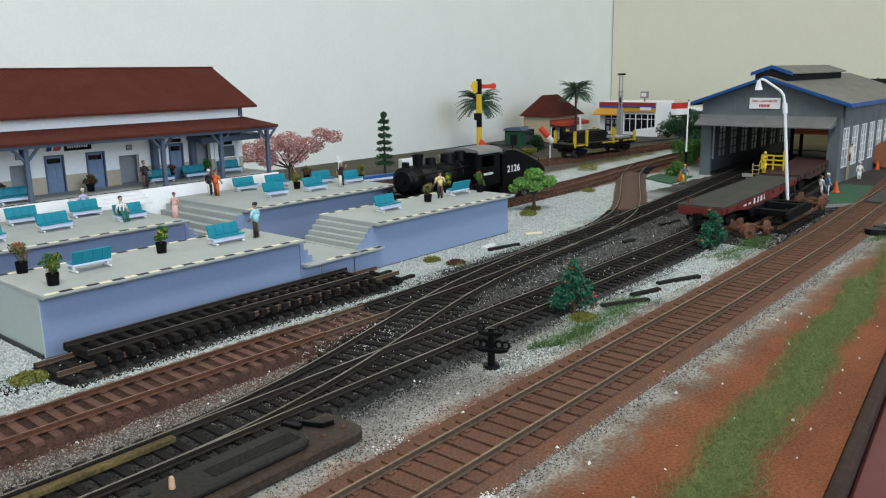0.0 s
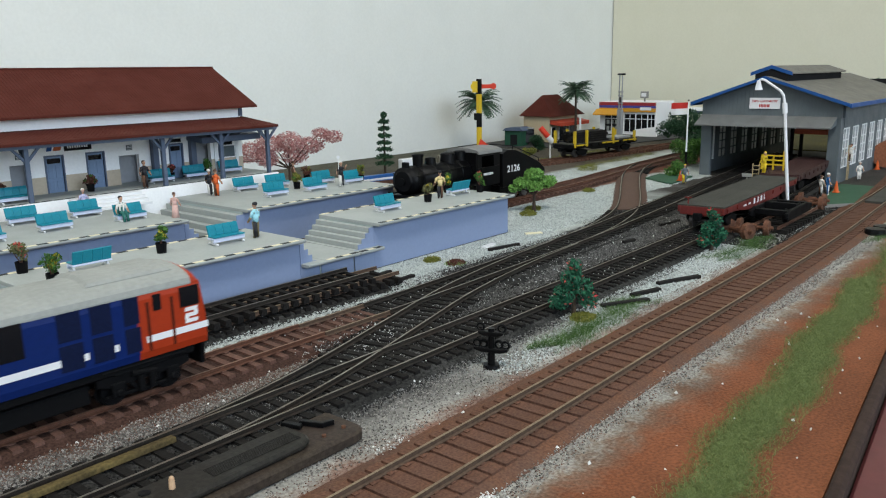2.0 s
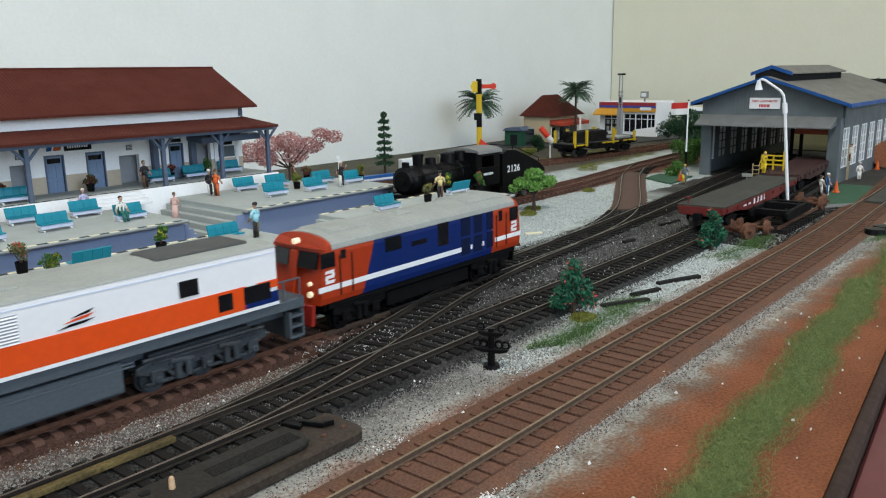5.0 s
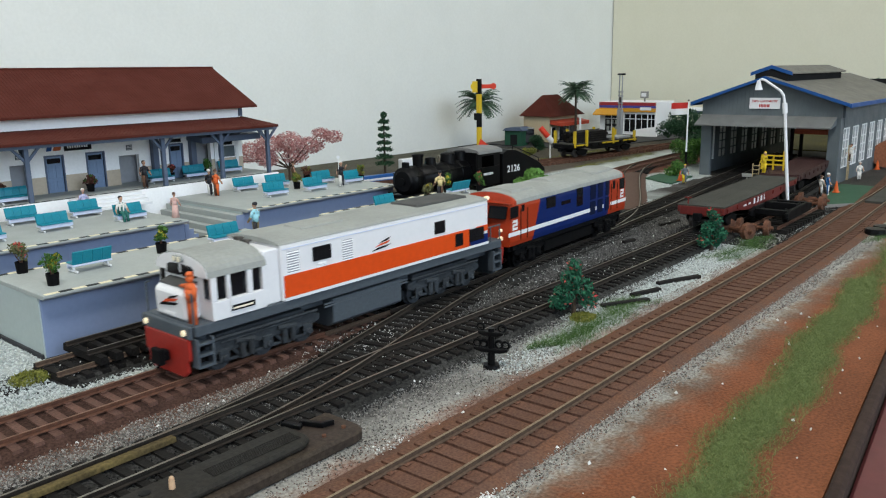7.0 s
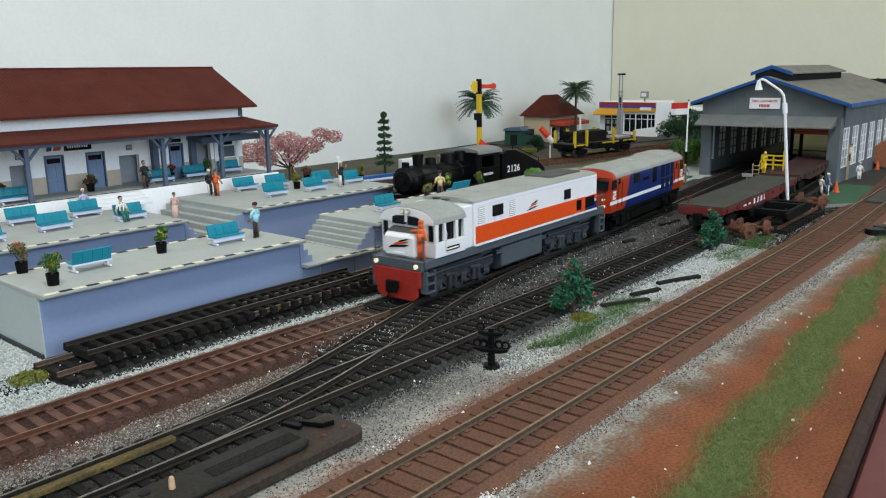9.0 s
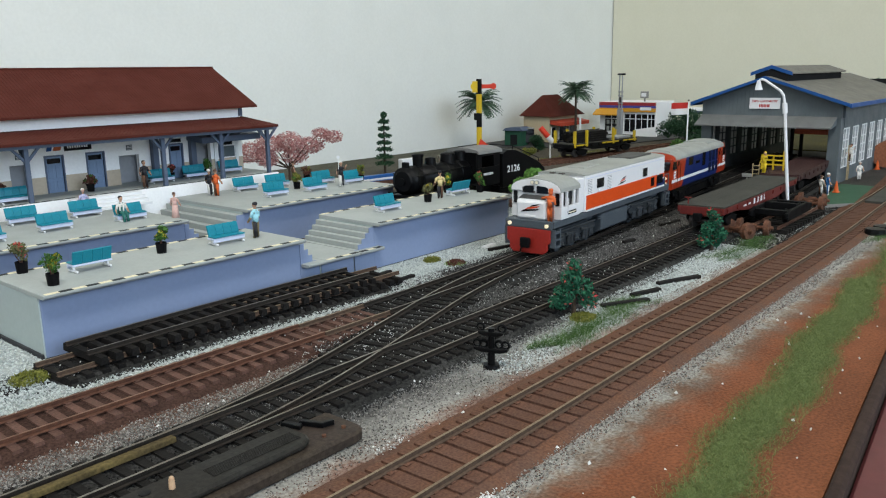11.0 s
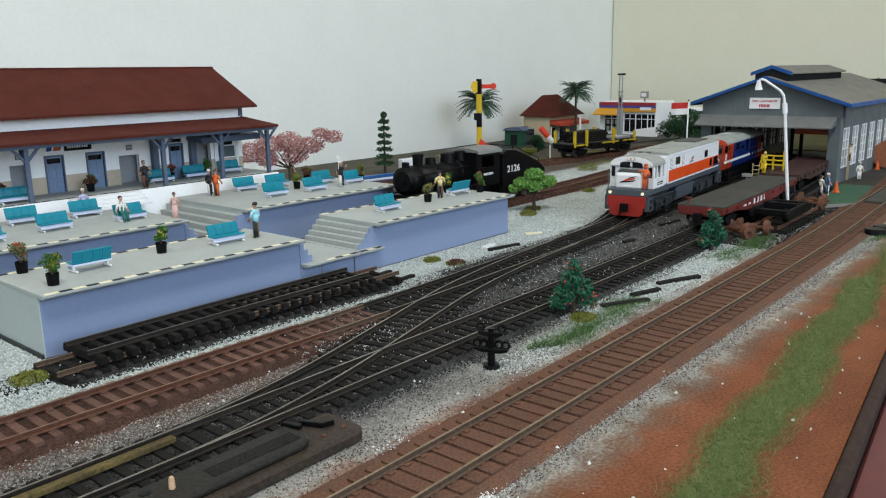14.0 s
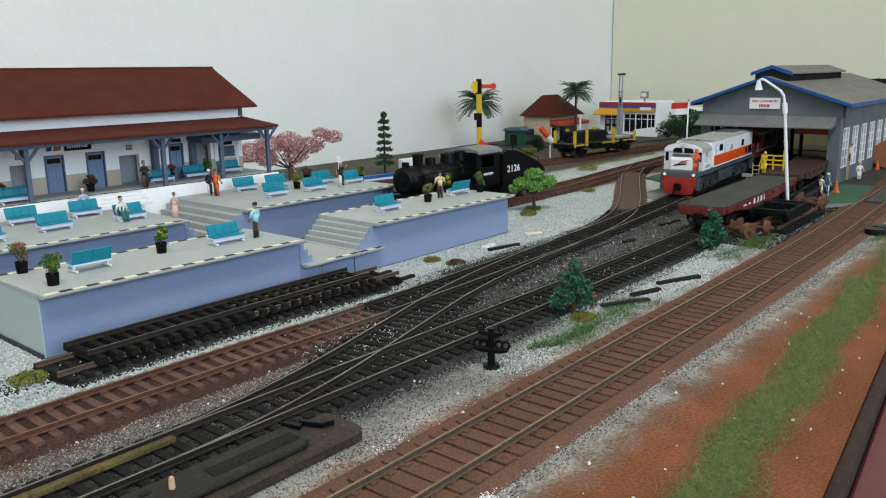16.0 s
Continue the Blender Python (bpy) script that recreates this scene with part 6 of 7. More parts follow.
def loose_wheelset(m, label):
    bm = bmesh.new()
    for s in (-1, 1):
        rod(bm, (0, s * 8.2, 5.6), (0, s * 10.6, 5.6), 5.4, 5.1, 20)
        rod(bm, (0, s * 7.4, 5.6), (0, s * 8.2, 5.6), 5.9, 5.9, 20)
        rod(bm, (0, s * 10.6, 5.6), (0, s * 11.4, 5.6), 2.0, 1.8, 12)
    rod(bm, (0, -13, 5.6), (0, 13, 5.6), 1.3, n=10)
    rod(bm, (0, -3, 5.6), (0, 3, 5.6), 2.4, n=12)
    solid("wheelset", bm, M_RUST, label, "wheelset", m, group="loose wheelsets")


loose_wheelset(at(527, 189, 0, -25), "rusty loose wheelset lying beside the red wagon")
loose_wheelset(at(541, 184, 0, 8), "rusty loose wheelset lying near the track panel")
loose_wheelset(at(664, 183, 0, 0), "rusty loose wheelset standing behind the lamp")
loose_wheelset(at(682, 186, 0, 6), "rusty loose wheelset near the green pad")

# green pads, kerb, crossing boards
bm = bmesh.new()
prism(bm, [(676, 181), (704, 160), (815, 169), (815, 197), (800, 198)], 0, 2.2, "z")
solid("green_pad", bm, M_GREENPAD, "green painted loading pad beside the shed", "pad", kind="structure", bevel=0.3)
bm = bmesh.new()
prism(bm, [(674, 180), (703, 156.5), (703.6, 157.6), (675.5, 181)], 0, 2.6, "z")
solid("pad_kerb", bm, M_CONCRETE, "pale kerb along the green pad", "kerb", kind="structure")
bm = bmesh.new()
prism(bm, [(703.8, 156.5), (815, 166), (815, 168.8), (704.2, 159.2)], 0, 2.5, "z")
solid("pad_kerb", bm, M_RUST, "red-brown kerb along the green pad", "kerb", kind="structure")
bm = bmesh.new()
box(bm, 0, 85, -6.8, 6.8, 2.2, 4.6)
solid("crossing_board", bm, M_DECK, "dark crossing board between the rails", "crossing board", at(712, 147, -0.8, 2), kind="structure", bevel=0.3)
bm = bmesh.new()
prism(bm, [(735, 332), (800, 338), (800, 375), (760, 372)], 0, 1.6, "z")
solid("green_pad", bm, M_GREENPAD, "green painted strip at the shed corner", "pad", kind="structure", bevel=0.3)


def cone(m, label):
    t = thing("traffic_cone", label, "traffic cone", m, group="traffic cones")
    bm = bmesh.new()
    rod(bm, (0, 0, 0.9), (0, 0, 10), 2.3, 0.5, 14)
    part("cone_body", bm, M_CONE, t)
    bm = bmesh.new()
    box(bm, -2.8, 2.8, -2.8, 2.8, 0, 0.9)
    part("cone_base", bm, M_CONE, t, bevel=0.2)


for x, y, z in ((756, 187, 2.2), (758, 333, 1.6), (968, 200, 0), (574, 106, 0)):
    cone(at(x, y, z), "small orange traffic cone standing in the yard")

figure("yellow-clad figurine standing on the brown wagon deck", at(700, 232, 22.5, -120), "yellow", "yellow", "yellow", arm=1.0, scale=0.95)
figure("blue-clad figurine with white helmet on the pad", at(736, 189, 2.2, 30), "blue", "blue", "white")
figure("white-shirted figurine beside the blue one", at(744, 196.5, 0, 60), "white", "white", "brown", scale=0.95, arm=0.6)
figure("white-clad figurine working on a ladder at the shed", at(846, 199, 20, -90), "white", "white", "brown", arm=0.8, scale=0.9)
figure("white-clad figurine with white cap below the ladder", at(856, 192, 2.2, -60), "white", "white", "white", scale=0.9)
figure("grey-clad figurine with yellow helmet by the flagpole", at(752, 326, 0, -60), "grey", "grey", "yellow", scale=1.0)


def ladder(m, hgt, label):
    t = thing("ladder", label, "ladder", m, group="ladders")
    for y in (-2.6, 2.6):
        bm = bmesh.new()
        box(bm, -0.4, 0.4, y - 0.4, y + 0.4, 0, hgt)
        part("rail", bm, M_WOODPALE, t)
    for i in range(int(hgt / 3.6)):
        bm = bmesh.new()
        rod(bm, (0, -2.2, 2.5 + i * 3.6), (0, 2.2, 2.5 + i * 3.6), 0.35, n=6)
        part("rung", bm, M_WOODPALE, t)


ladder(at(703, 240, 0, 20, 0, 8), 30, "pale wooden ladder standing on the brown wagon")
ladder(at(846, 200.5, 2.2, 90, 0, 0), 34, "pale wooden ladder against the shed side")

# flagpole
fp = thing("flagpole", "white flagpole with red and white flag", "flagpole", at(813, 352, 0))
bm = bmesh.new()
rod(bm, (0, 0, 0), (0, 0, 25), 1.3, 1.1, 10)
part("lower_pole", bm, M_BLACK, fp, "black lower pole")
bm = bmesh.new()
rod(bm, (0, 0, 25), (0, 0, 78), 0.9, 0.7, 10)
part("pole", bm, M_WHITE, fp)
bm = bmesh.new()
ball(bm, (0, 0, 78.6), 1.2, 1)
part("finial", bm, M_BLACK, fp)
flag_y = [1 + i * 2.6 for i in range(8)]
for nm, z0, z1, mt in (("red_stripe", 70.5, 76.8, material("flag_red", (0.52, 0.03, 0.025, 1), 0.7, grain=1, spread=0.06)), ("white_stripe", 64.2, 70.48, M_WHITE)):
    bm = bmesh.new()
    a = [bm.verts.new((1.0 * math.sin(y * 0.35), y, z1 - y * 0.05)) for y in flag_y]
    b = [bm.verts.new((1.0 * math.sin(y * 0.35), y, z0 - y * 0.05)) for y in flag_y]
    a2 = [bm.verts.new((v.co.x + 0.4, v.co.y, v.co.z)) for v in a]
    b2 = [bm.verts.new((v.co.x + 0.4, v.co.y, v.co.z)) for v in b]
    for i in range(7):
        bm.faces.new((a[i], a[i + 1], b[i + 1], b[i])), bm.faces.new((a2[i], a2[i + 1], b2[i + 1], b2[i]))
        bm.faces.new((a[i], a[i + 1], a2[i + 1], a2[i])), bm.faces.new((b[i], b[i + 1], b2[i + 1], b2[i]))
    bm.faces.new((a[0], b[0], b2[0], a2[0])), bm.faces.new((a[7], b[7], b2[7], a2[7]))
    part(nm, bm, mt, fp)

# small white marker board between the tracks
mk = thing("marker_post", "small pale marker board on a post between tracks", "marker post", at(722, 254, 0, 10))
bm = bmesh.new()
box(bm, -0.6, 0.6, -0.6, 0.6, 0, 15)
part("post", bm, M_CONCRETE, mk)
bm = bmesh.new()
box(bm, -0.6, 0.6, -4.5, 4.5, 15.02, 18)
part("board", bm, M_LROOF, mk, bevel=0.2)

# black junction post with rings between the tracks
jp = thing("insulator_post", "black post with two ringed crossarms beside the track", "insulator post", at(232.5, 175.2, 0, -70))
jp.scale = (1.02, 1.02, 1.0)
bm = bmesh.new()
rod(bm, (0, 0, 0), (0, 0, 1.4), 3.4, 3.0, 12)
rod(bm, (0, 0, 1.2), (0, 0, 16), 1.5, 1.3, 10)
part("post", bm, M_SOOT, jp)
for z, wide, dy in ((7.6, 6.8, 0.5), (14.2, 5.0, -0.5)):
    bm = bmesh.new()
    prism(bm, [(-wide, z - 0.4), (-wide * 0.55, z - 1.3), (wide * 0.55, z - 1.3), (wide, z - 0.4), (wide, z + 0.6), (-wide, z + 0.6)], -1.4, 1.4, "y")
    arm_ = part("crossarm", bm, M_SOOT, jp, bevel=0.3)
    for x in ((-wide + 1.2, -wide * 0.45, wide * 0.45, wide - 1.2) if z < 10 else (-wide + 0.8, wide - 0.8)):
        bm = bmesh.new()
        ring = [[bm.verts.new((x + (1.45 + 0.5 * math.cos(w_ * 1.257)) * math.cos(q * 0.628), 0.5 * math.sin(w_ * 1.257), z + 2.0 + (1.45 + 0.5 * math.cos(w_ * 1.257)) * math.sin(q * 0.628))) for w_ in range(5)] for q in range(10)]
        for q in range(10):
            for w_ in range(5):
                bm.faces.new((ring[q][w_], ring[q][(w_ + 1) % 5], ring[(q + 1) % 10][(w_ + 1) % 5], ring[(q + 1) % 10][w_]))
        part("ring", bm, M_SOOT, arm_)

# point motor box in the foreground
M_MOTOR = material("point_motor_brown", (0.040, 0.029, 0.023, 1), 0.65, grain=1.2, spread=0.4, bump=0.25, stain=(0.04, 0.03, 0.02, 1), amount=0.9, spec=0.2)
M_MOTOR_TOP = material("point_motor_cover", (0.020, 0.0185, 0.016, 1), 0.6, grain=1.2, spread=0.4, bump=0.25, stain=(0.02, 0.017, 0.013, 1), amount=0.9, spec=0.2)
pm = thing("point_motor", "dark brown point motor box beside the turnout", "point motor")
bm = bmesh.new()
prism(bm, [(20, 168.5), (155, 168.5), (158, 169.6), (159.3, 172), (159.3, 186), (158.2, 188), (20, 188)], 0, 4.2, "z")
part("base", bm, M_MOTOR, pm, bevel=0.9)
bm = bmesh.new()
prism(bm, [(20, 171.6), (136, 171.6), (139.5, 173), (141, 176), (140.6, 186), (20, 186)], 4.22, 6.6, "z")
cv = part("cover", bm, M_MOTOR_TOP, pm, "black ribbed cover", bevel=0.8)
for i in range(9):
    bm = bmesh.new()
    box(bm, 108, 138, 180.2 - i * 0.62, 180.5 - i * 0.62, 6.5, 6.9)
    part("rib", bm, M_MOTOR_TOP, cv)
bm = bmesh.new()
rod(bm, (97.5, 178.6, 4.2), (97.5, 178.6, 9.4), 1.0, 0.75, 12)
ball(bm, (97.5, 178.6, 9.4), 0.75, 2)
part("peg", bm, material("tan_peg", (0.55, 0.36, 0.22, 1), 0.6), pm, "tan wooden peg")
bm = bmesh.new()
rod(bm, (91.5, 182, 6.55), (91.5, 182, 6.75), 1.6, n=14)
part("hole_cover", bm, M_SOOT, cv)
for x in (146, 154):
    bm = bmesh.new()
    rod(bm, (x, 174, 4.15), (x, 174, 4.9), 0.7, n=8)
    part("screw", bm, M_RUST, pm)
bm = bmesh.new()
prism(bm, [(146, 186), (148, 186), (150.5, 180), (154, 179), (153.6, 177.6), (149.4, 178.6)], 4.3, 6.0, "z")
prism(bm, [(144, 183), (146, 184), (144, 190), (142, 190)], 4.3, 5.8, "z")
part("lever", bm, M_SOOT, pm, bevel=0.2)

# added ochre strip: light on the side of the stock rail, as a shape
bm = bmesh.new()
sweep(bm, [(40, 209.8, 3.0), (80, 209.9, 3.0), (117, 210.3, 3.0)], [(-1.6, 0), (1.6, 0), (1.4, 1.7), (-1.4, 1.7)])
solid("guard_plank", bm, material("ochre_rail_light", (0.115, 0.085, 0.032, 1), 0.8, grain=1.2, spread=0.4, bump=0.3, stain=(0.05, 0.037, 0.02, 1), amount=0.8, spec=0.15), "ochre-brown strip added for the lit side of the yard rail", "plank", bevel=0.2)

# loose sleepers, planks and plates on the ballast
rng = random.Random(8)
for x, y, a, l in ((340, 174.2, -28, 27), (363, 175, -18, 20), (396, 172, -22, 30), (546, 246.5, -8, 24), (406, 256, 10, 18), (407, 296, -12, 26), (305, 293, 2, 24), (303, 309, 6, 26), (205, 228, 15, 12), (330, 236, 5, 14), (470, 240, -10, 12)):
    bm = bmesh.new()
    prism(bm, [(-1.7, 0), (1.7, 0), (1.5, 1.9), (-1.5, 1.9)], -l / 2, l / 2, "x")
    solid("loose_sleeper", bm, M_SLEEP_BLK, "black loose sleeper lying on the ballast", "sleeper", at(x, y, 0, a), group="loose sleepers", bevel=0.3)
for x, y, a in ((405, 307, 5), (456, 306, -35)):
    bm = bmesh.new()
    box(bm, -6, 6, -1.8, 1.8, 0, 1.1)
    solid("loose_plank", bm, M_WHITE if a > 0 else M_YELLOW, "small pale plank lying on the ballast", "plank", at(x, y, 0.2, a))
# tyre-like dark rings by the table front
for x, y in ((590, 119), (604, 117)):
    bm = bmesh.new()
    rod(bm, (0, 0, 0), (0, 0, 4), 7, 6.4, 18)
    solid("tyre", bm, M_SOOT, "black rubber tyre lying on the earth", "tyre", at(x, y, 0), group="tyres", bevel=0.5)
bm = bmesh.new()
rod(bm, (-28, 0, 14), (28, 0, 14), 14, n=24)
tk = solid("storage_tank", bm, material("orange_rust_tank", (0.27, 0.10, 0.05, 1), 0.7, grain=2, spread=0.2, stain=(0.18, 0.07, 0.04, 1), amount=0.7), "rust-orange horizontal tank beside the shed", "tank", at(1000, 196, 2, 4))
for x in (-18, 18):
    bm = bmesh.new()
    box(bm, x - 2, x + 2, -9, 9, -2, 3)
    part("cradle", bm, M_CONCRETE, tk)
# ---- far corner: house, shop, trees, signal ----
M_CREAMW = material("cream_wall", (0.50, 0.41, 0.27, 1), 0.7, grain=1.5, spread=0.05)
M_REDAWN = material("red_awning", (0.42, 0.055, 0.025, 1), 0.5, grain=1.5, spread=0.06)
hs = thing("house", "cream house with maroon hip roof and red awning", "house")
bm = bmesh.new()
box(bm, 1050, 1134, 678, 726, 0, 43)
part("wall", bm, M_CREAMW, hs, bevel=0.4)
bm = bmesh.new()
v = [bm.verts.new(p_) for p_ in ((1044, 668, 42), (1140, 668, 42), (1140, 731, 42), (1044, 731, 42), (1066, 702, 74), (1112, 702, 74))]
for f in ((0, 1, 5, 4), (1, 2, 5), (2, 3, 4, 5), (3, 0, 4), (0, 3, 2, 1)):
    bm.faces.new([v[i] for i in f])
part("roof", bm, M_ROOF, hs, "maroon hip roof")
bm = bmesh.new()
prism(bm, [(677.5, 30), (677.5, 36.5), (656, 33), (656, 27.5)], 1052, 1134, "x")
part("awning", bm, M_REDAWN, hs, "red fascia awning", bevel=0.3)
for x0, x1 in ((1056, 1068), (1078, 1098), (1108, 1130)):
    bm = bmesh.new()
    box(bm, x0, x1, 677.2, 677.9, 3, 25)
    wdw = part("window", bm, M_DARKGLASS, hs, "dark shop window")
    bm = bmesh.new()
    box(bm, x0 - 0.8, x0, 676.6, 677.9, 2, 26), box(bm, x1, x1 + 0.8, 676.6, 677.9, 2, 26), box(bm, x0 + 0.01, x1 - 0.01, 676.6, 677.9, 25.02, 26)
    part("window_frame", bm, M_WHITE, wdw)
bm = bmesh.new()
box(bm, 1048.8, 1134.5, 676.8, 727, 0, 2.4)
part("plinth", bm, M_BASEBOARD, hs, "dark plinth")
kiosk = thing("kiosk", "small green kiosk with dark roof", "kiosk", at(985, 700, 0, 10))
kiosk.scale = (1.4, 1.4, 1.4)
bm = bmesh.new()
box(bm, 0, 16, -10, 10, 0, 17)
part("wall", bm, material("kiosk_green", (0.016, 0.075, 0.042, 1), 0.6, grain=1, spread=0.1), kiosk, bevel=0.3)
bm = bmesh.new()
prism(bm, [(-12, 17.05), (12, 17.05), (8, 20), (-9, 21)], -2, 18, "x")
part("roof", bm, M_SLATE, kiosk)
bm = bmesh.new()
box(bm, -0.3, 0.0, -5, 3, 2, 13)
part("door", bm, M_INNER_SHADE, kiosk)

vn = thing("van", "dark grey van with pale roof parked by the kiosk", "van", at(1006, 686, 0, 50))
M_VAN = material("van_dark_grey", (0.03, 0.032, 0.034, 1), 0.4, grain=2, spread=0.1)
bm = bmesh.new()
prism(bm, [(0, 5), (44, 5), (44, 15), (38, 17), (0, 17)], -10, 10, "y")
part("body", bm, M_VAN, vn, bevel=1.0)
bm = bmesh.new()
prism(bm, [(1, 17.05), (37, 17.05), (31, 25), (2, 25)], -9.2, 9.2, "y")
part("cabin", bm, M_DARKGLASS, vn, "dark glazed cabin", bevel=0.8)
bm = bmesh.new()
box(bm, 0.5, 32.5, -9.8, 9.8, 25.05, 27)
part("roof", bm, M_CONCRETE, vn, "pale roof", bevel=0.7)
for x in (9, 35):
    for y in (-9, 9):
        bm = bmesh.new()
        rod(bm, (x, y - 1.5, 5), (x, y + 1.5, 5), 5, n=16)
        part("wheel", bm, M_SOOT, vn, bevel=0.4)

shop = thing("shop", "white convenience shop with red blue and orange fascia", "shop")
bm = bmesh.new()
box(bm, 1262, 1330, 602, 709, 0, 57)
part("wall", bm, M_WHITE_W, shop, bevel=0.4)
M_SHOPRED = material("fascia_red", (0.30, 0.03, 0.035, 1), 0.45, grain=1.5, spread=0.05)
M_SHOPBLUE = material("fascia_purple_blue", (0.06, 0.06, 0.27, 1), 0.45, grain=1.5, spread=0.05)
M_SHOPYEL = material("fascia_orange", (0.62, 0.30, 0.03, 1), 0.45, grain=1.5, spread=0.05)
for nm, z0, z1, mt in (("red_band", 50.6, 56, M_SHOPRED), ("blue_band", 46.4, 50.5, M_SHOPBLUE), ("orange_band", 40, 46.3, M_SHOPYEL)):
    bm = bmesh.new()
    box(bm, 1258, 1261.9, 603, 708.5, z0, z1)
    part(nm, bm, mt, shop)
bm = bmesh.new()
box(bm, 1257.3, 1257.98, 610, 630, 43, 48)
part("logo_panel", bm, M_WHITE, shop, "white logo panel")
bm = bmesh.new()
prism(bm, [(1257.9, 44), (1257.9, 36), (1246, 34), (1246, 36)], 662, 714, "y")
part("awning", bm, M_SHOPYEL, shop, "orange awning")
for y0, y1 in ((672, 698), (640, 660), (618, 638), (604, 616)):
    bm = bmesh.new()
    box(bm, 1261.2, 1261.9, y0, y1, 6, 36)
    wdw = part("window", bm, M_DARKGLASS, shop, "dark shop window")
    bm = bmesh.new()
    for y in (y0 - 0.8, (y0 + y1) / 2 - 0.4, y1):
        box(bm, 1260.6, 1261.8, y, y + 0.8, 5, 37)
    box(bm, 1260.7, 1261.7, y0, y1, 27.5, 28.6)
    box(bm, 1260.7, 1261.7, y0, y1, 5, 6.4)
    part("window_frame", bm, M_WHITE, wdw)
for i, (y, z) in enumerate(((676, 22), (684, 22), (692, 22), (676, 11), (684, 11), (692, 11))):
    bm = bmesh.new()
    box(bm, 1260.9, 1261.15, y - 2.6, y + 2.6, z - 3.6, z + 3.6)
    part("poster", bm, M_LROOF, shop, "pale poster in the window")
bm = bmesh.new()
prism(bm, [(588, 0), (628, 0), (628, 12), (588, 18)], 1235, 1239, "x")
part("ramp_wall", bm, M_WHITE_W, shop, "white ramp wall")
bm = bmesh.new()
box(bm, 1270, 1273, 628, 630, 57.05, 63)
box(bm, 1269, 1274, 623, 636, 63.02, 74)
part("roof_sign", bm, M_CONCRETE, shop, "grey box sign on the roof", bevel=0.3)
bm = bmesh.new()
box(bm, 1268.6, 1268.98, 625, 634, 65.5, 71.5)
part("sign_face", bm, M_WHITE, shop)
# far grey canopy behind the trees
cn = thing("filling_canopy", "pale flat canopy with blue stripe behind trees", "canopy", at(1290, 470, 0))
bm = bmesh.new()
box(bm, 0, 40, -30, 95, 36, 46)
part("roof", bm, M_WHITE_W, cn, bevel=0.5)
bm = bmesh.new()
box(bm, -0.6, -0.02, -30, 95, 38, 42)
part("stripe", bm, M_SLATE, cn, "slate-blue stripe")
for y in (-20, 85):
    bm = bmesh.new()
    rod(bm, (20, y, 0), (20, y, 36), 2.5, n=10)
    part("post", bm, M_CONCRETE, cn)

# asphalt forecourt
M_ASPH = material("asphalt", (0.045, 0.045, 0.045, 1), 0.9, grain=1.5, spread=0.2, bump=0.2)
bm = bmesh.new()
prism(bm, [(1010, 610), (1120, 570), (1410, 520), (1410, 770), (940, 770)], 0, 1.2, "z")
solid("road", bm, M_ASPH, "dark asphalt forecourt of the shops", "road", kind="structure")

# grey lattice mast
ms = thing("lattice_mast", "grey twin-leg signal mast with crossbars", "mast", at(1112, 590, 1.2, -40))
M_MAST = material("grey_mast_paint", (0.30, 0.31, 0.32, 1), 0.5, grain=1, spread=0.08)
for y in (-6.5, 6.5):
    bm = bmesh.new()
    rod(bm, (0, y, 0), (0, y, 50), 3.0, 2.6, 8)
    rod(bm, (0, y * 0.85, 50), (0, y * 0.85, 102), 1.1, 0.9, 8)
    part("leg", bm, M_MAST, ms)
for z in (51, 59, 70, 76):
    bm = bmesh.new()
    box(bm, -1, 1, -8.5, 8.5, z, z + 1.8)
    part("crossbar", bm, M_MAST, ms)
bm = bmesh.new()
box(bm, -3, 3, -10, 8, 101.8, 104.5)
part("lamp_head", bm, M_SOOT, ms, "black lamp head", bevel=0.4)
bm = bmesh.new()
box(bm, -1.5, 1.5, -2, 2, 61, 69)
part("box", bm, M_FRAME_D, ms)

# yellow-staked wagon with timber load
yw = flatcar(at(852, 529.6, 5, -6.8), 138, M_SOOT, "black flat wagon with yellow stakes and dark timber load", planks=True)
for x in (4, 28, 84, 132):
    for s in (-1, 1):
        bm = bmesh.new()
        box(bm, x - 1.3, x + 1.3, *sorted((s * 14, s * 16.9)), 13, 33 if x < 100 else 27)
        part("stake", bm, M_YSTAKE, yw, "yellow stake")
for x0, x1 in ((2, 30), (60, 96), (106, 136)):
    for s in (-1, 1):
        bm = bmesh.new()
        box(bm, x0, x1, *sorted((s * 16.0, s * 16.5)), 14.4, 16.2)
        part("yellow_edge", bm, M_YSTAKE, yw, "yellow edge strip")
rng = random.Random(5)
tl = thing("timber_load", "dark stacked sleepers loaded on the wagon", "timber stack", at(852, 529.6, 22.4, -6.8))
for lay in range(5):
    for j in range(6):
        bm = bmesh.new()
        x0 = 14 + rng.uniform(-3, 3)
        box(bm, x0, x0 + 62 + rng.uniform(-3, 4), -12 + j * 4.1, -8.4 + j * 4.1, lay * 2.7, lay * 2.7 + 2.5)
        part("timber", bm, M_SLEEP_BLK, tl)
bm = bmesh.new()
box(bm, 100, 130, -11, 11, 17.5, 20)
part("load_frame", bm, M_MAST, yw, "grey frame on the deck", bevel=0.3)

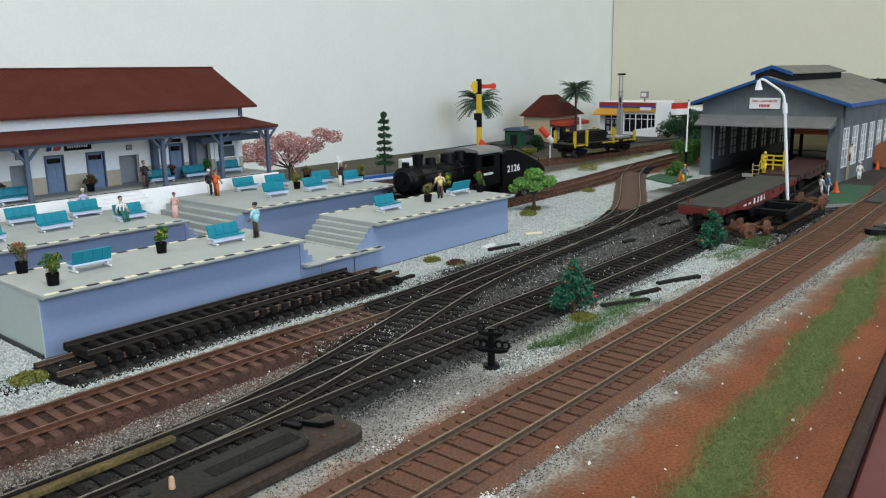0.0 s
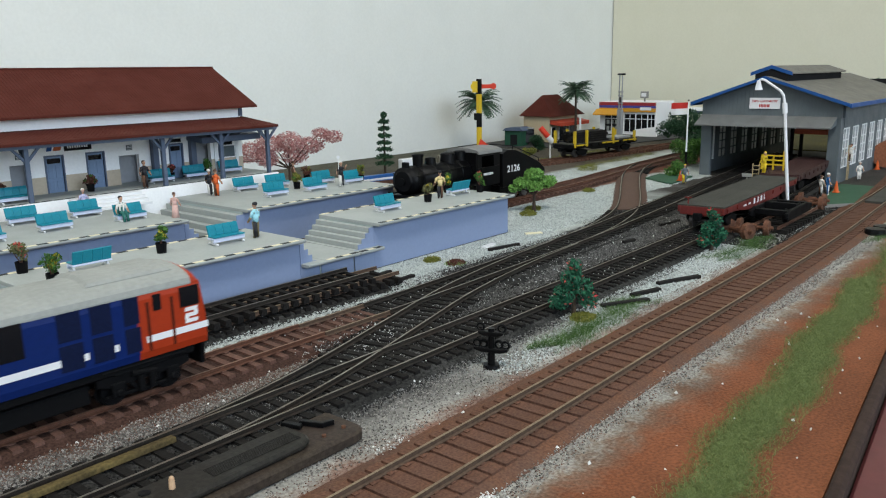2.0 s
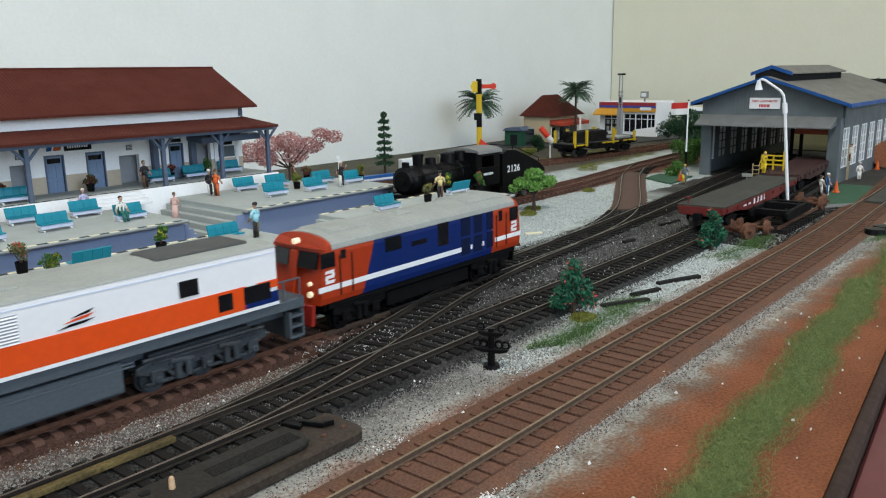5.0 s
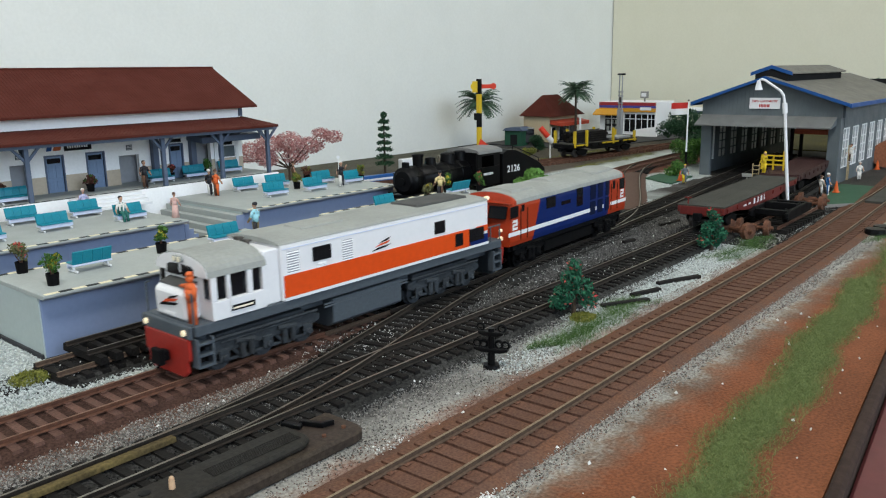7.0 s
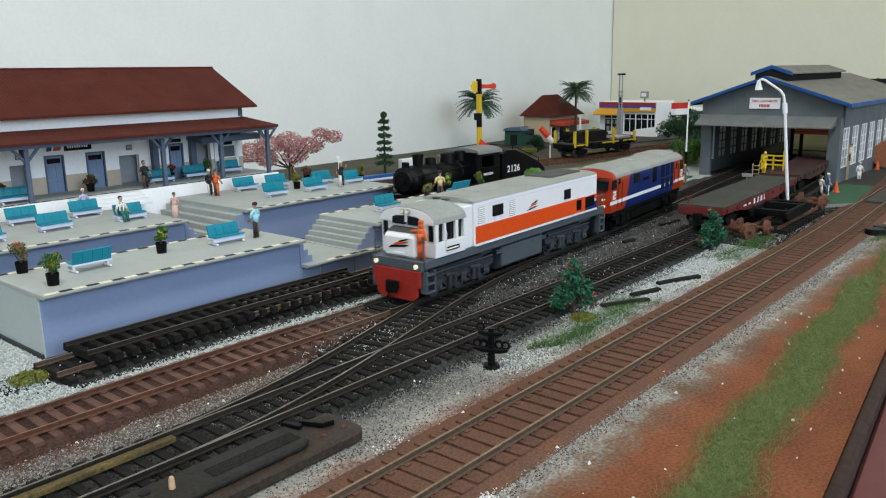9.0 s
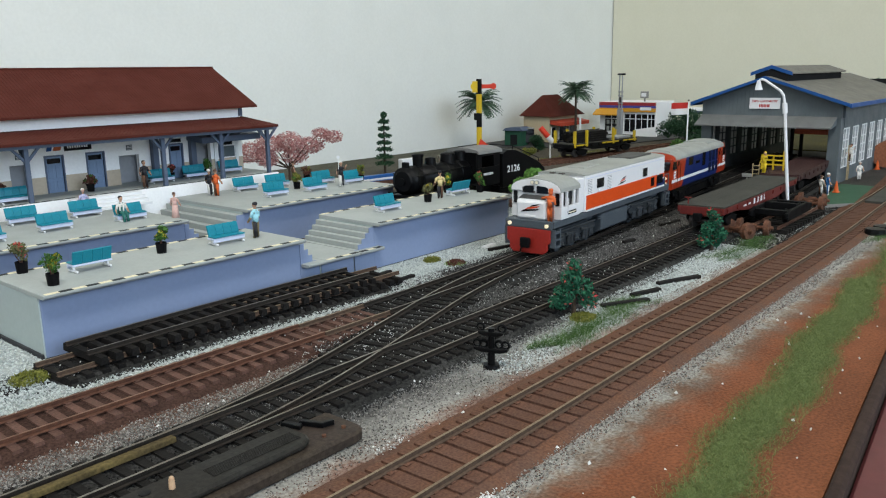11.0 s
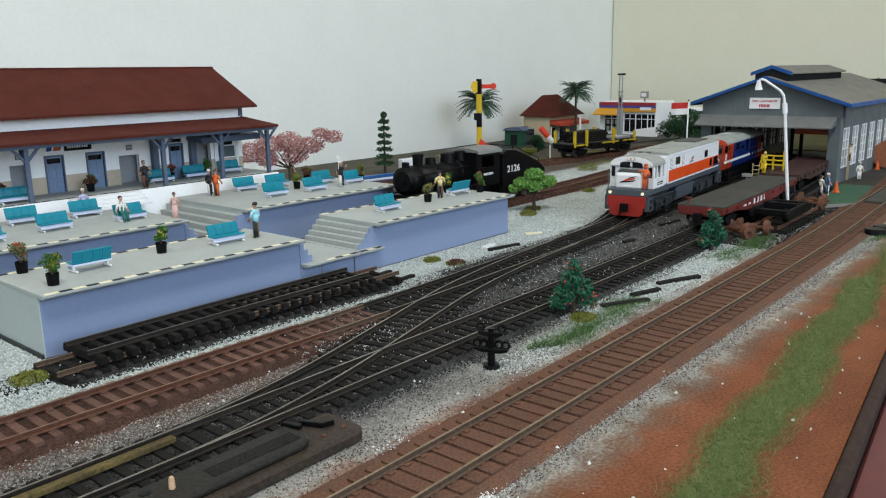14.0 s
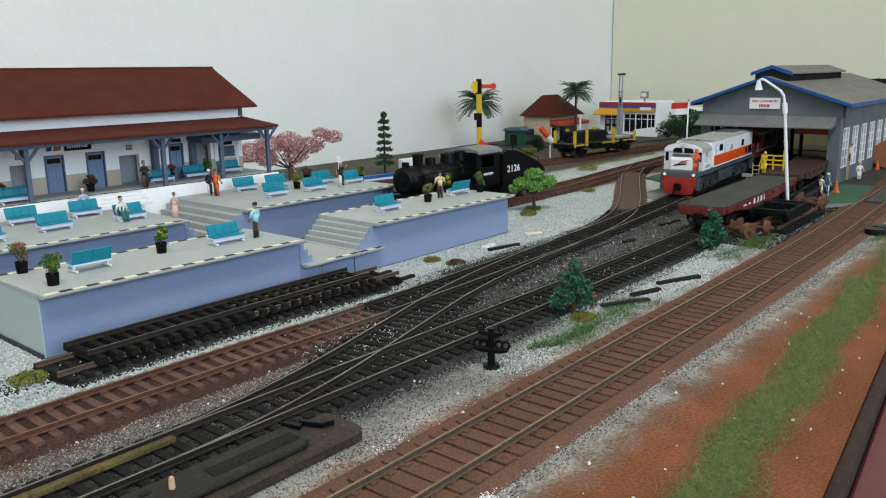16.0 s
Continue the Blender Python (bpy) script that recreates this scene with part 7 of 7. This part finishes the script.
# semaphore signal
sm = thing("semaphore_signal", "yellow and black banded semaphore with red arms", "signal", at(754, 585, 0, 0))
zs = [0, 24, 47.5, 63.5, 86, 103.5]
M_SIGY = material("signal_yellow", (0.62, 0.42, 0.02, 1), 0.45, grain=1, spread=0.05)
M_SIGR = material("signal_red", (0.60, 0.045, 0.02, 1), 0.45, grain=1, spread=0.05)
for i, (a, b) in enumerate(zip(zs, zs[1:])):
    bm = bmesh.new()
    box(bm, -2.4, 2.4, -2.4, 2.4, a + 0.02, b)
    part("mast_band", bm, M_SOOT if i % 2 == 0 else M_SIGY, sm, "black band" if i % 2 == 0 else "yellow band", bevel=0.2)
SIGR = Matrix.Rotation(radians(-49), 4, "Z")
bm = bmesh.new()
prism(bm, [(3, 92.5), (15, 92.5), (15, 97.2), (3, 97.2)], -3.6, -2.6, "y")
rod(bm, (16.5, -3.6, 95), (16.5, -2.6, 95), 3.6, n=16)
bmesh.ops.transform(bm, matrix=SIGR, verts=bm.verts[:])
part("signal_arm", bm, M_SIGR, sm, "red semaphore arm")
bm = bmesh.new()
rod(bm, (-6, -3.4, 95), (-6, -2.6, 95), 4.2, n=14)
box(bm, -8, -2, -3.3, -2.6, 88, 101)
bmesh.ops.transform(bm, matrix=SIGR, verts=bm.verts[:])
part("spectacle", bm, M_SIGY, sm, "yellow spectacle plate")
bm = bmesh.new()
prism(bm, [(-1, 27), (14, 15), (17, 21), (1, 34)], -3.6, -2.6, "y")
bmesh.ops.transform(bm, matrix=SIGR, verts=bm.verts[:])
part("signal_arm", bm, M_SIGR, sm, "lowered red semaphore arm")
for z in (64, 60):
    bm = bmesh.new()
    box(bm, -6.5, 1, -3.4, -2.5, z - 4, z)
    bmesh.ops.transform(bm, matrix=SIGR, verts=bm.verts[:])
    part("bracket", bm, M_SOOT, sm)

# red and white leaning arm by the house
s2 = thing("signal_arm_post", "white post with lowered red and white arm", "signal", at(866, 557, 0, -49))
bm = bmesh.new()
rod(bm, (0, 0, 0), (0, 0, 26), 1.1, n=8)
part("post", bm, M_WHITE, s2)
for nm, a, b, mt in (("red_end", 0.0, 0.6, M_SIGR), ("white_end", 0.62, 1.0, M_WHITE)):
    bm = bmesh.new()
    p0, p1 = Vector((-13, -2, 41)), Vector((3, -2, 22))
    q0, q1 = p0.lerp(p1, a), p0.lerp(p1, b)
    rod(bm, q0, q1, 3.6, 3.6, 10)
    part(nm, bm, mt, s2)
bm = bmesh.new()
rod(bm, (0, 0, 0), (0, 0, 42), 1.6, 1.4, 10)
solid("white_post", bm, M_WHITE, "plain white post beside the palm tree", "post", at(1062, 630, 0))

# blue low train roof behind the platforms, pale rubble
M_CBLUE = material("coach_blue", (0.02, 0.10, 0.32, 1), 0.4, grain=1.5, spread=0.05)
cw = thing("trackside_barrier", "low blue and white barrier behind the platforms", "barrier", at(548, 588, 0, -9))
for nm, z0, z1, mt, lab in (("lower_rail", 0, 4, M_CBLUE, "blue lower rail"), ("white_band", 4.02, 6.2, M_WHITE, "white band"), ("upper_rail", 6.22, 9.4, M_CBLUE, "blue upper rail")):
    bm = bmesh.new()
    box(bm, 0, 130, -3, 3, z0, z1)
    part(nm, bm, mt, cw, lab, bevel=0.3)
bm = bmesh.new()
box(bm, 0, 70, -5, 5, 0, 9)
solid("ochre_block", bm, material("ochre_block", (0.42, 0.25, 0.03, 1), 0.6, grain=2, spread=0.1), "ochre yellow low block behind the platform", "block", at(478, 604, 0, -6), bevel=0.6)
bm = bmesh.new()
box(bm, 0, 20, -4, 4, 0, 19)
solid("white_cabinet", bm, M_WHITE, "white cabinet with small writing bars behind the locomotive", "cabinet", at(636, 604, 0, -8), bevel=0.5)

# ---- trees and shrubs ----
M_BARK = material("bark", (0.055, 0.038, 0.027, 1), 0.9, grain=1, spread=0.3, bump=0.4)


def tree(name, label, m, hgt, crown, leaf, count, size, seed, trunk_r=1.4, blossom=None):
    """A tapered trunk, limbs to each crown clump, and a crown of small leaves."""
    t = thing(name, label, "tree", m)
    bm = bmesh.new()
    fork = Vector((0.4, 0.2, hgt * 0.38))
    rod(bm, (0, 0, 0), fork, trunk_r * 1.15, trunk_r * 0.8, 9)
    for c in crown:
        mid = fork.lerp(Vector(c[:3]), 0.5) + Vector((0, 0, hgt * 0.05))
        rod(bm, fork, mid, trunk_r * 0.55, trunk_r * 0.4, 6)
        rod(bm, mid, c[:3], trunk_r * 0.4, trunk_r * 0.15, 6)
    part("trunk", bm, M_BARK, t)
    leaves("crown", crown, size, count, seed, LEAF[leaf], t)
    if blossom:
        leaves("blossom", [(*c[:3], c[3] * 1.05, c[4] * 1.05, c[5] * 1.05) for c in crown], size * 1.0, blossom[1], seed + 9, LEAF[blossom[0]], t, blossom[0] + " blossom clumps")
    return t


def clumps(rng, n, rx, ry, z0, z1, r0, r1):
    return [(rng.uniform(-rx, rx), rng.uniform(-ry, ry), rng.uniform(z0, z1), rng.uniform(r0, r1), rng.uniform(r0, r1), rng.uniform(r0, r1) * 0.8) for _ in range(n)]


rng = random.Random(21)
tree("tree", "bright green leafy tree on white ballast", at(532, 357, 0), 36, [(-9, 6, 24, 7, 7, 4.5), (8, -8, 25, 8, 7, 4.5), (0, 0, 31, 8, 8, 5), (-4, -3, 22, 7, 7, 4.5), (12, -3, 22, 6, 6, 3.5), (-12, 11, 20, 5, 5, 3.5), (5, 5, 28, 7, 7, 5)], "bright", 3000, 1.3, 4)
tree("flowering_bush", "dark green flowering bush with red blossoms by track", at(308, 184, 0), 27, [(0, 0, 24, 3.6, 3.6, 4), (-2, 1, 18, 5, 5, 5), (3, -2, 14, 5.5, 5.5, 5), (-4, 3, 11, 5.5, 5.5, 5), (4, -5, 8.5, 5.5, 5, 4.2), (-5, 5, 7.5, 5, 5, 4), (1, 1, 20, 4, 4, 4)], "teal", 1700, 0.95, 5, 1.0, ("red", 60))
tree("flowering_bush", "dark green bush with red blossoms before the wagon", at(478, 187, 0), 27, [(-1, 1, 24, 3, 3, 3.5), (1, -1, 19, 4, 4, 4.5), (-3, 2, 14, 4.5, 4.5, 5), (3, -4, 10, 4.5, 4.5, 4.6), (-4, 4, 7, 4, 4, 4), (2, 0, 6, 4.5, 4.5, 4)], "teal", 1500, 1.1, 6, 1.0, ("red", 45))
tree("blossom_tree", "pink blossom tree beside the station", at(470, 590, 0), 70, [(-24, 26, 42, 13, 13, 10), (-12, 12, 49, 14, 14, 10), (2, 0, 51, 14, 14, 10), (16, -14, 48, 13, 13, 8), (30, -28, 55, 11, 11, 6), (-34, 38, 34, 10, 10, 8), (6, -2, 38, 13, 13, 8), (-14, 14, 36, 12, 12, 8), (22, -22, 59, 9, 9, 5)], "pink", 9500, 1.0, 7, 1.25)


def conifer(m, label, hgt, wide, seed):
    t = thing("conifer", label, "tree", m)
    bm = bmesh.new()
    rod(bm, (0, 0, 0), (0, 0, hgt * 0.97), 1.5, 0.4, 8)
    part("trunk", bm, M_BARK, t)
    rng = random.Random(seed)
    n = 7
    for i in range(n):
        z = hgt * (0.2 + 0.74 * i / n)
        r = wide * (1 - 0.5 * i / n)
        cs = []
        for q in range(7):
            a = q * 0.9 + rng.uniform(-0.3, 0.3)
            cs.append((math.cos(a) * r * 0.6, math.sin(a) * r * 0.6, z + rng.uniform(-1, 1), r * 0.42, r * 0.42, hgt * 0.028))
        cs.append((0, 0, z + 1.2, r * 0.5, r * 0.5, hgt * 0.03))
        leaves("branch_tier", cs, 1.3, 330, seed + i, LEAF["conifer"], t)
    leaves("branch_tier", [(0, 0, hgt * 0.93, wide * 0.32, wide * 0.32, hgt * 0.06)], 1.2, 200, seed + 20, LEAF["conifer"], t)


conifer(at(628, 620, 0), "tiered dark green conifer near the wall", 72, 11.5, 11)


def palm(m, label, hgt, spread, seed, n=84):
    t = thing("palm_tree", label, "palm tree", m, group="palm trees")
    bm = bmesh.new()
    q = [Vector((0, 0, 0)), Vector((0.6, 0, hgt * 0.4)), Vector((0.2, 0.4, hgt * 0.75)), Vector((0, 0, hgt))]
    for i, (a, b) in enumerate(zip(q, q[1:])):
        rod(bm, a, b, 2.2 - i * 0.3, 1.9 - i * 0.3, 8)
    part("trunk", bm, M_BARK, t)
    rng = random.Random(seed)
    for i in range(n):
        a = i * 2.4 + rng.uniform(-0.2, 0.2)
        lift = rng.uniform(-0.3, 1.9)
        bm = bmesh.new()
        pts, L = [], spread * rng.uniform(0.85, 1.1)
        for s in range(7):
            u = s / 6
            pts.append(Vector((math.cos(a) * L * u, math.sin(a) * L * u, hgt + L * (lift * u * 0.8 - (0.42 + 0.12 * lift) * u * u * 1.3))))
        side = Vector((-math.sin(a), math.cos(a), 0))
        for s in range(6):
            w = spread * 0.19 * math.sin(math.pi * (s + 0.8) / 7.2)
            for sg in (-1, 1):
                for h_ in range(2):
                    b0, b1 = pts[s].lerp(pts[s + 1], h_ * 0.5), pts[s].lerp(pts[s + 1], h_ * 0.5 + 0.47)
                    tip = pts[s].lerp(pts[s + 1], h_ * 0.5 + 0.6) + side * sg * w - Vector((0, 0, w * 0.35))
                    bm.faces.new([bm.verts.new(p_) for p_ in (b0, b1, tip)])
            w2 = 0.35
            bm.faces.new([bm.verts.new(p_) for p_ in (pts[s] - side * w2, pts[s] + side * w2, pts[s + 1] + side * w2, pts[s + 1] - side * w2)])
        part("frond", bm, LEAF["palm"], t)


palm(at(905, 702, 0), "dark green palm tree behind the signal", 68, 31, 3)
palm(at(1085, 652, 0), "dark green palm tree before the house", 78, 27, 4)
palm(at(1385, 303, 0), "yellow-green palm tree behind the shed", 76, 26, 6, 30)
tree("tree", "dark leafy tree behind the flagpole", at(1150, 500, 0), 46, clumps(random.Random(4), 14, 26, 40, 20, 44, 12, 17), "conifer", 5600, 2.0, 15, 2)
tree("shrub", "dark rounded shrub beside the kiosk", at(940, 625, 0), 26, clumps(random.Random(5), 6, 6, 6, 7, 20, 6, 8), "conifer", 1500, 1.5, 16, 1)
tree("shrub", "yellow-green shrub by the rear track", at(860, 585, 0), 16, clumps(random.Random(6), 5, 5, 5, 5, 12, 5, 6), "olive", 900, 1.4, 17, 0.8)
tree("shrub", "green shrub growing beside the shed corner", at(800, 357, 0), 16, clumps(random.Random(7), 6, 10, 7, 4, 12, 6, 8), "green", 1300, 1.4, 18, 0.8)
tree("shrub", "tall green shrub beside the shed wall", at(905, 392, 0), 40, clumps(random.Random(9), 9, 22, 12, 8, 30, 9, 12), "green", 2400, 1.8, 19, 1.2)
tree("shrub", "dark green shrub behind the yard", at(1000, 420, 0), 36, clumps(random.Random(10), 7, 22, 14, 8, 26, 9, 12), "conifer", 1800, 1.8, 20, 1.2)
for x, y, r, k2, lab in ((113, 305, 7.5, "olive", "mossy yellow-green tuft on white ballast"), (352, 310, 6, "olive", "mossy yellow-green tuft near the platform"), (354, 293, 6.5, "brown", "brownish red tuft on the ballast"), (516, 352, 8, "olive", "mossy tuft at the foot of the tree"),
                      (538, 362, 8, "olive", "mossy tuft under the bright tree"), (652, 376, 7, "olive", "small mossy tuft on white ballast"), (795, 460, 14, "olive", "low mossy patch near the rear track"), (306, 178, 7, "olive", "yellowish tuft under the flowering bush")):
    t = thing("moss_tuft", lab, "moss tuft", at(x, y, 0), group="moss tufts")
    leaves("tuft", [(0, 0, r * 0.15, r, r * 0.8, r * 0.32)], 1.1, 700, int(x), LEAF[k2], t, flat=0.25)
    if k2 == "brown":
        leaves("green_fringe", [(0, 0, 0.6, r * 1.2, r, 1.4)], 1.0, 300, int(x) + 1, LEAF["bright"], t, flat=0.25)
# ---- loose ballast, cinders and grass ----
def stones(name, label, regions, size, mat_, seed, keep=None, lift=0.0):
    """Loose angular stones joined into one mesh. Regions: x0, x1, y0, y1, count."""
    rng = np.random.default_rng(seed)
    P = np.concatenate([np.stack([rng.uniform(a, b, n), rng.uniform(c, d, n), lift + rng.uniform(-0.15, 0.35, n) * size], 1) for a, b, c, d, n in regions])
    if keep is not None:
        P = P[keep(P[:, 0], P[:, 1], rng)]
    n = len(P)
    base = np.array([(1, 0, 0), (-1, 0, 0), (0, 1, 0), (0, -1, 0), (0, 0, 1), (0, 0, -1)], float)
    V = base[None] * rng.uniform(0.55, 1.15, (n, 6, 3)) + rng.normal(0, 0.18, (n, 6, 3))
    ang = rng.uniform(0, 6.283, n)
    ca, sa = np.cos(ang), np.sin(ang)
    x, y = V[:, :, 0].copy(), V[:, :, 1].copy()
    V[:, :, 0], V[:, :, 1] = x * ca[:, None] - y * sa[:, None], x * sa[:, None] + y * ca[:, None]
    V = (V * (size * rng.uniform(0.5, 1.15, n))[:, None, None] * 0.6 + P[:, None]) * MM
    F = np.array([(0, 2, 4), (2, 1, 4), (1, 3, 4), (3, 0, 4), (2, 0, 5), (1, 2, 5), (3, 1, 5), (0, 3, 5)])
    faces = (F[None] + (np.arange(n) * 6)[:, None, None]).reshape(-1, 3)
    me = bpy.data.meshes.new(name)
    me.from_pydata(V.reshape(-1, 3).tolist(), [], faces.tolist())
    me.materials.append(mat_)
    return tagged(new(name, me), label, "ballast", kind="stuff")


M_ST_WHITE = island_material("white_stone", (0.26, 0.29, 0.28, 1), (0.60, 0.64, 0.62, 1))
M_ST_GREY = island_material("grey_stone", (0.04, 0.036, 0.033, 1), (0.36, 0.34, 0.31, 1))
M_ST_DARK = island_material("cinder_stone", (0.003, 0.003, 0.003, 1), (0.03, 0.029, 0.028, 1))
M_ST_RED = island_material("red_stone", (0.07, 0.032, 0.022, 1), (0.19, 0.10, 0.07, 1))
M_ST_FLECK = island_material("white_fleck", (0.45, 0.45, 0.43, 1), (0.8, 0.8, 0.78, 1))


def clear_of_platforms(x, y, rng):
    inside = ((x > 127) & (x < 451) & (y > 323) & (y < 372)) | ((y > 425) & (x < 442))
    stub = (x > 118) & (x < 306) & (y > 288 + rng.normal(0, 2, len(x))) & (y < 322)
    return ~inside & ~stub


def thin(x, y, rng):
    """Fewer stones towards the edges of each strip."""
    n = rng.normal(0, 1, len(x))
    a = (y < 130) & (np.abs(y - 117 + 1.5 * np.sin(x * 0.05)) < 2.6 + np.abs(n) * 2.6)
    b = (y > 130) & (y < 200) & (np.abs(y - 174 - 2.5 * np.sin(x * 0.07)) < 5 + np.abs(n) * 5)
    c = (y >= 200) & (np.abs(y - 231 - 0.02 * (x - 150)) < 5 + np.abs(n) * 4)
    return a | b | c


stones("white_ballast", "pale greenish white granite ballast grains", [(30, 330, 277, 296, 11000), (30, 129, 288, 372, 9500), (300, 470, 286, 324, 9000), (450, 640, 300, 384, 15000), (640, 800, 330, 384, 4000), (440, 800, 425, 480, 6000), (300, 500, 166, 190, 11000), (230, 320, 164, 178, 1200)], 1.0, M_ST_WHITE, 1, clear_of_platforms)
stones("grey_ballast", "mixed grey and white ballast grains", [(40, 270, 219, 245, 15000), (100, 420, 156, 190, 20000), (420, 560, 156, 194, 8000), (60, 520, 110, 125, 12000), (520, 760, 112, 124, 2500)], 0.72, M_ST_GREY, 2, thin)
M_ST_MID = island_material("sooty_stone", (0.012, 0.012, 0.012, 1), (0.21, 0.205, 0.195, 1))
stones("sooty_ballast", "sooty grey ballast grains between the tracks", [(255, 640, 220, 248, 15000), (300, 640, 276, 292, 5000), (120, 420, 182, 192, 5000), (560, 760, 228, 276, 4000)], 0.8, M_ST_MID, 31, None, 0.2)
stones("sooty_ballast", "sooty grey grit strewn over the sleepers", [(236, 560, 246, 275, 15000), (130, 520, 194, 218, 15000), (200, 330, 212, 250, 9000), (500, 760, 268, 300, 4000)], 0.55, M_ST_MID, 32, None, 2.0)
stones("cinders", "black cinders and coal grit between the rails", [(40, 480, 193, 218, 6000), (240, 330, 246, 269, 2500), (330, 460, 250, 275, 2500), (122, 290, 290, 314, 5500)], 0.9, M_ST_DARK, 3, None, 2.0)
stones("cinders", "black cinders spilled between the tracks", [(60, 520, 184, 190, 3500), (330, 700, 220, 246, 1500), (300, 560, 276, 290, 4000), (120, 300, 282, 290, 3000)], 0.9, M_ST_DARK, 13)
stones("red_grit", "red-brown grit around the rusty tracks", [(40, 240, 238, 278, 7000), (60, 460, 152, 166, 4000), (60, 460, 112, 122, 3500), (40, 240, 226, 240, 4500)], 0.5, M_ST_RED, 4)
stones("cinders", "oily cinders below the spare bogie and wagon", [(500, 690, 158, 202, 9000), (690, 800, 190, 206, 2500)], 1.0, M_ST_DARK, 14)
stones("white_flecks", "scattered white stone flecks on dark ground", [(100, 420, 186, 250, 260), (140, 380, 60, 112, 40), (150, 300, 118, 170, 90), (420, 640, 190, 300, 120)], 1.2, M_ST_FLECK, 5)
stones("white_flecks", "fine white chips strewn over the black points", [(190, 420, 195, 272, 650), (420, 640, 200, 290, 220), (190, 240, 226, 246, 130), (118, 300, 286, 316, 110)], 0.6, M_ST_FLECK, 6, None, 2.6)
stones("white_flecks", "spill of white chips beside the front track", [(147, 156, 113, 120, 260), (144, 160, 110, 123, 120), (153, 166, 157, 165, 60)], 0.7, M_ST_FLECK, 61, None, 0.3)


def grass(name, label, regions, height, count, seed, mat_, shape=None):
    rng = np.random.default_rng(seed)
    P = []
    for (x0, x1, f0, f1, n) in regions:
        x = rng.uniform(x0, x1, n)
        u = np.clip(rng.normal(0.5, 0.24, n), -0.15, 1.15)
        x = x + 6 * np.sin(u * 9 + x * 0.02)
        u = u + 0.10 * np.sin(x * 0.06) + 0.06 * np.sin(x * 0.17 + 1)
        P.append(np.stack([x, f0(x) + (f1(x) - f0(x)) * u], 1))
    P = np.concatenate(P)
    keepn = rng.uniform(size=len(P)) < 0.55 + 0.45 * np.sin(P[:, 0] * 0.13 + np.sin(P[:, 1] * 0.4) * 2) * np.cos(P[:, 1] * 0.3 + P[:, 0] * 0.05)
    P = P[keepn | (rng.uniform(size=len(P)) < 0.45)]
    n = len(P)
    a = rng.uniform(0, 6.283, n)
    h_ = height * rng.uniform(0.4, 1.2, n)
    lean = rng.normal(0, 1.1, (n, 2)) * h_[:, None]
    w = 0.065
    b = np.concatenate([P, np.zeros((n, 1))], 1)
    s = np.stack([np.cos(a) * w, np.sin(a) * w, np.zeros(n)], 1)
    tip = b + np.concatenate([lean, h_[:, None]], 1)
    mid = b + np.concatenate([lean * 0.35, h_[:, None] * 0.6], 1)
    V = np.stack([b - s, b + s, mid + s * 0.8, mid - s * 0.8, tip], 1) * MM
    i = np.arange(n)[:, None] * 5
    faces = np.concatenate([i + np.array([[0, 1, 2]]), i + np.array([[0, 2, 3]]), i + np.array([[3, 2, 4]])])
    me = bpy.data.meshes.new(name)
    me.from_pydata(V.reshape(-1, 3).tolist(), [], faces.tolist())
    me.materials.append(mat_)
    return tagged(new(name, me), label, "grass", kind="stuff")


lo = lambda x: 63.5 + (x - 190) * 0.078
hi = lambda x: 82.5 + (x - 190) * 0.064
grass("grass", "strip of green static grass on red earth", [(90, 460, lo, hi, 210000), (460, 900, lo, hi, 40000)], 1.3, 0, 7, LEAF["grass"])
grass("grass", "green grass patches around the flowering bushes", [(262, 352, lambda x: 0 * x + 162, lambda x: 0 * x + 180, 12000), (455, 540, lambda x: 0 * x + 164, lambda x: 0 * x + 184, 8000), (560, 620, lambda x: 0 * x + 108, lambda x: 0 * x + 120, 1500)], 1.8, 0, 8, LEAF["patch"])
grass("grass", "yellowish grass patch by the rear track", [(800, 1000, lambda x: 0 * x + 470, lambda x: 0 * x + 490, 3000), (840, 1010, lambda x: 0 * x + 545, lambda x: 0 * x + 570, 3000)], 2.4, 0, 9, LEAF["olive"])
# ---- what moves ----
A_X = [-600, 280, 380, 449, 504, 630, 795, 1100]
A_Y = [257.5, 257.5, 262, 265.5, 270, 283, 300, 331]
# the locomotive's reference point along the line, second by second
TRAIN = [(0, -289), (0.5, -267), (1, -243), (1.5, -217), (2, -188), (2.5, -155.5), (3, -121.5), (3.5, -89), (4, -56), (4.2, -43), (5, 10), (5.7, 57), (6.3, 98), (6.5, 112), (7, 145), (7.5, 178), (8, 208), (8.5, 237),
         (9, 266.5), (9.2, 278.5), (9.8, 314), (10.5, 354), (11.3, 401), (11.5, 409.5), (12, 429), (12.5, 450.5), (13, 474.5), (13.5, 500.5), (14, 527.5), (14.5, 556), (15, 586), (15.5, 619), (16, 646)]


def on_line(x):
    return np.interp(x, A_X, A_Y)


def vehicle_pose(x, a, b):
    """The pose at x of a vehicle whose bogies stand at a and b along it."""
    ya, yb = on_line(x + a), on_line(x + b)
    turn = math.atan2(yb - ya, b - a)
    return at(x, ya - a * math.tan(turn), 5, math.degrees(turn))


def motions():
    walk(loco, [(t, vehicle_pose(x, 20, 155)) for t, x in TRAIN])
    walk(railcar, [(t, vehicle_pose(x + 198, 18, 122)) for t, x in TRAIN])


motions()
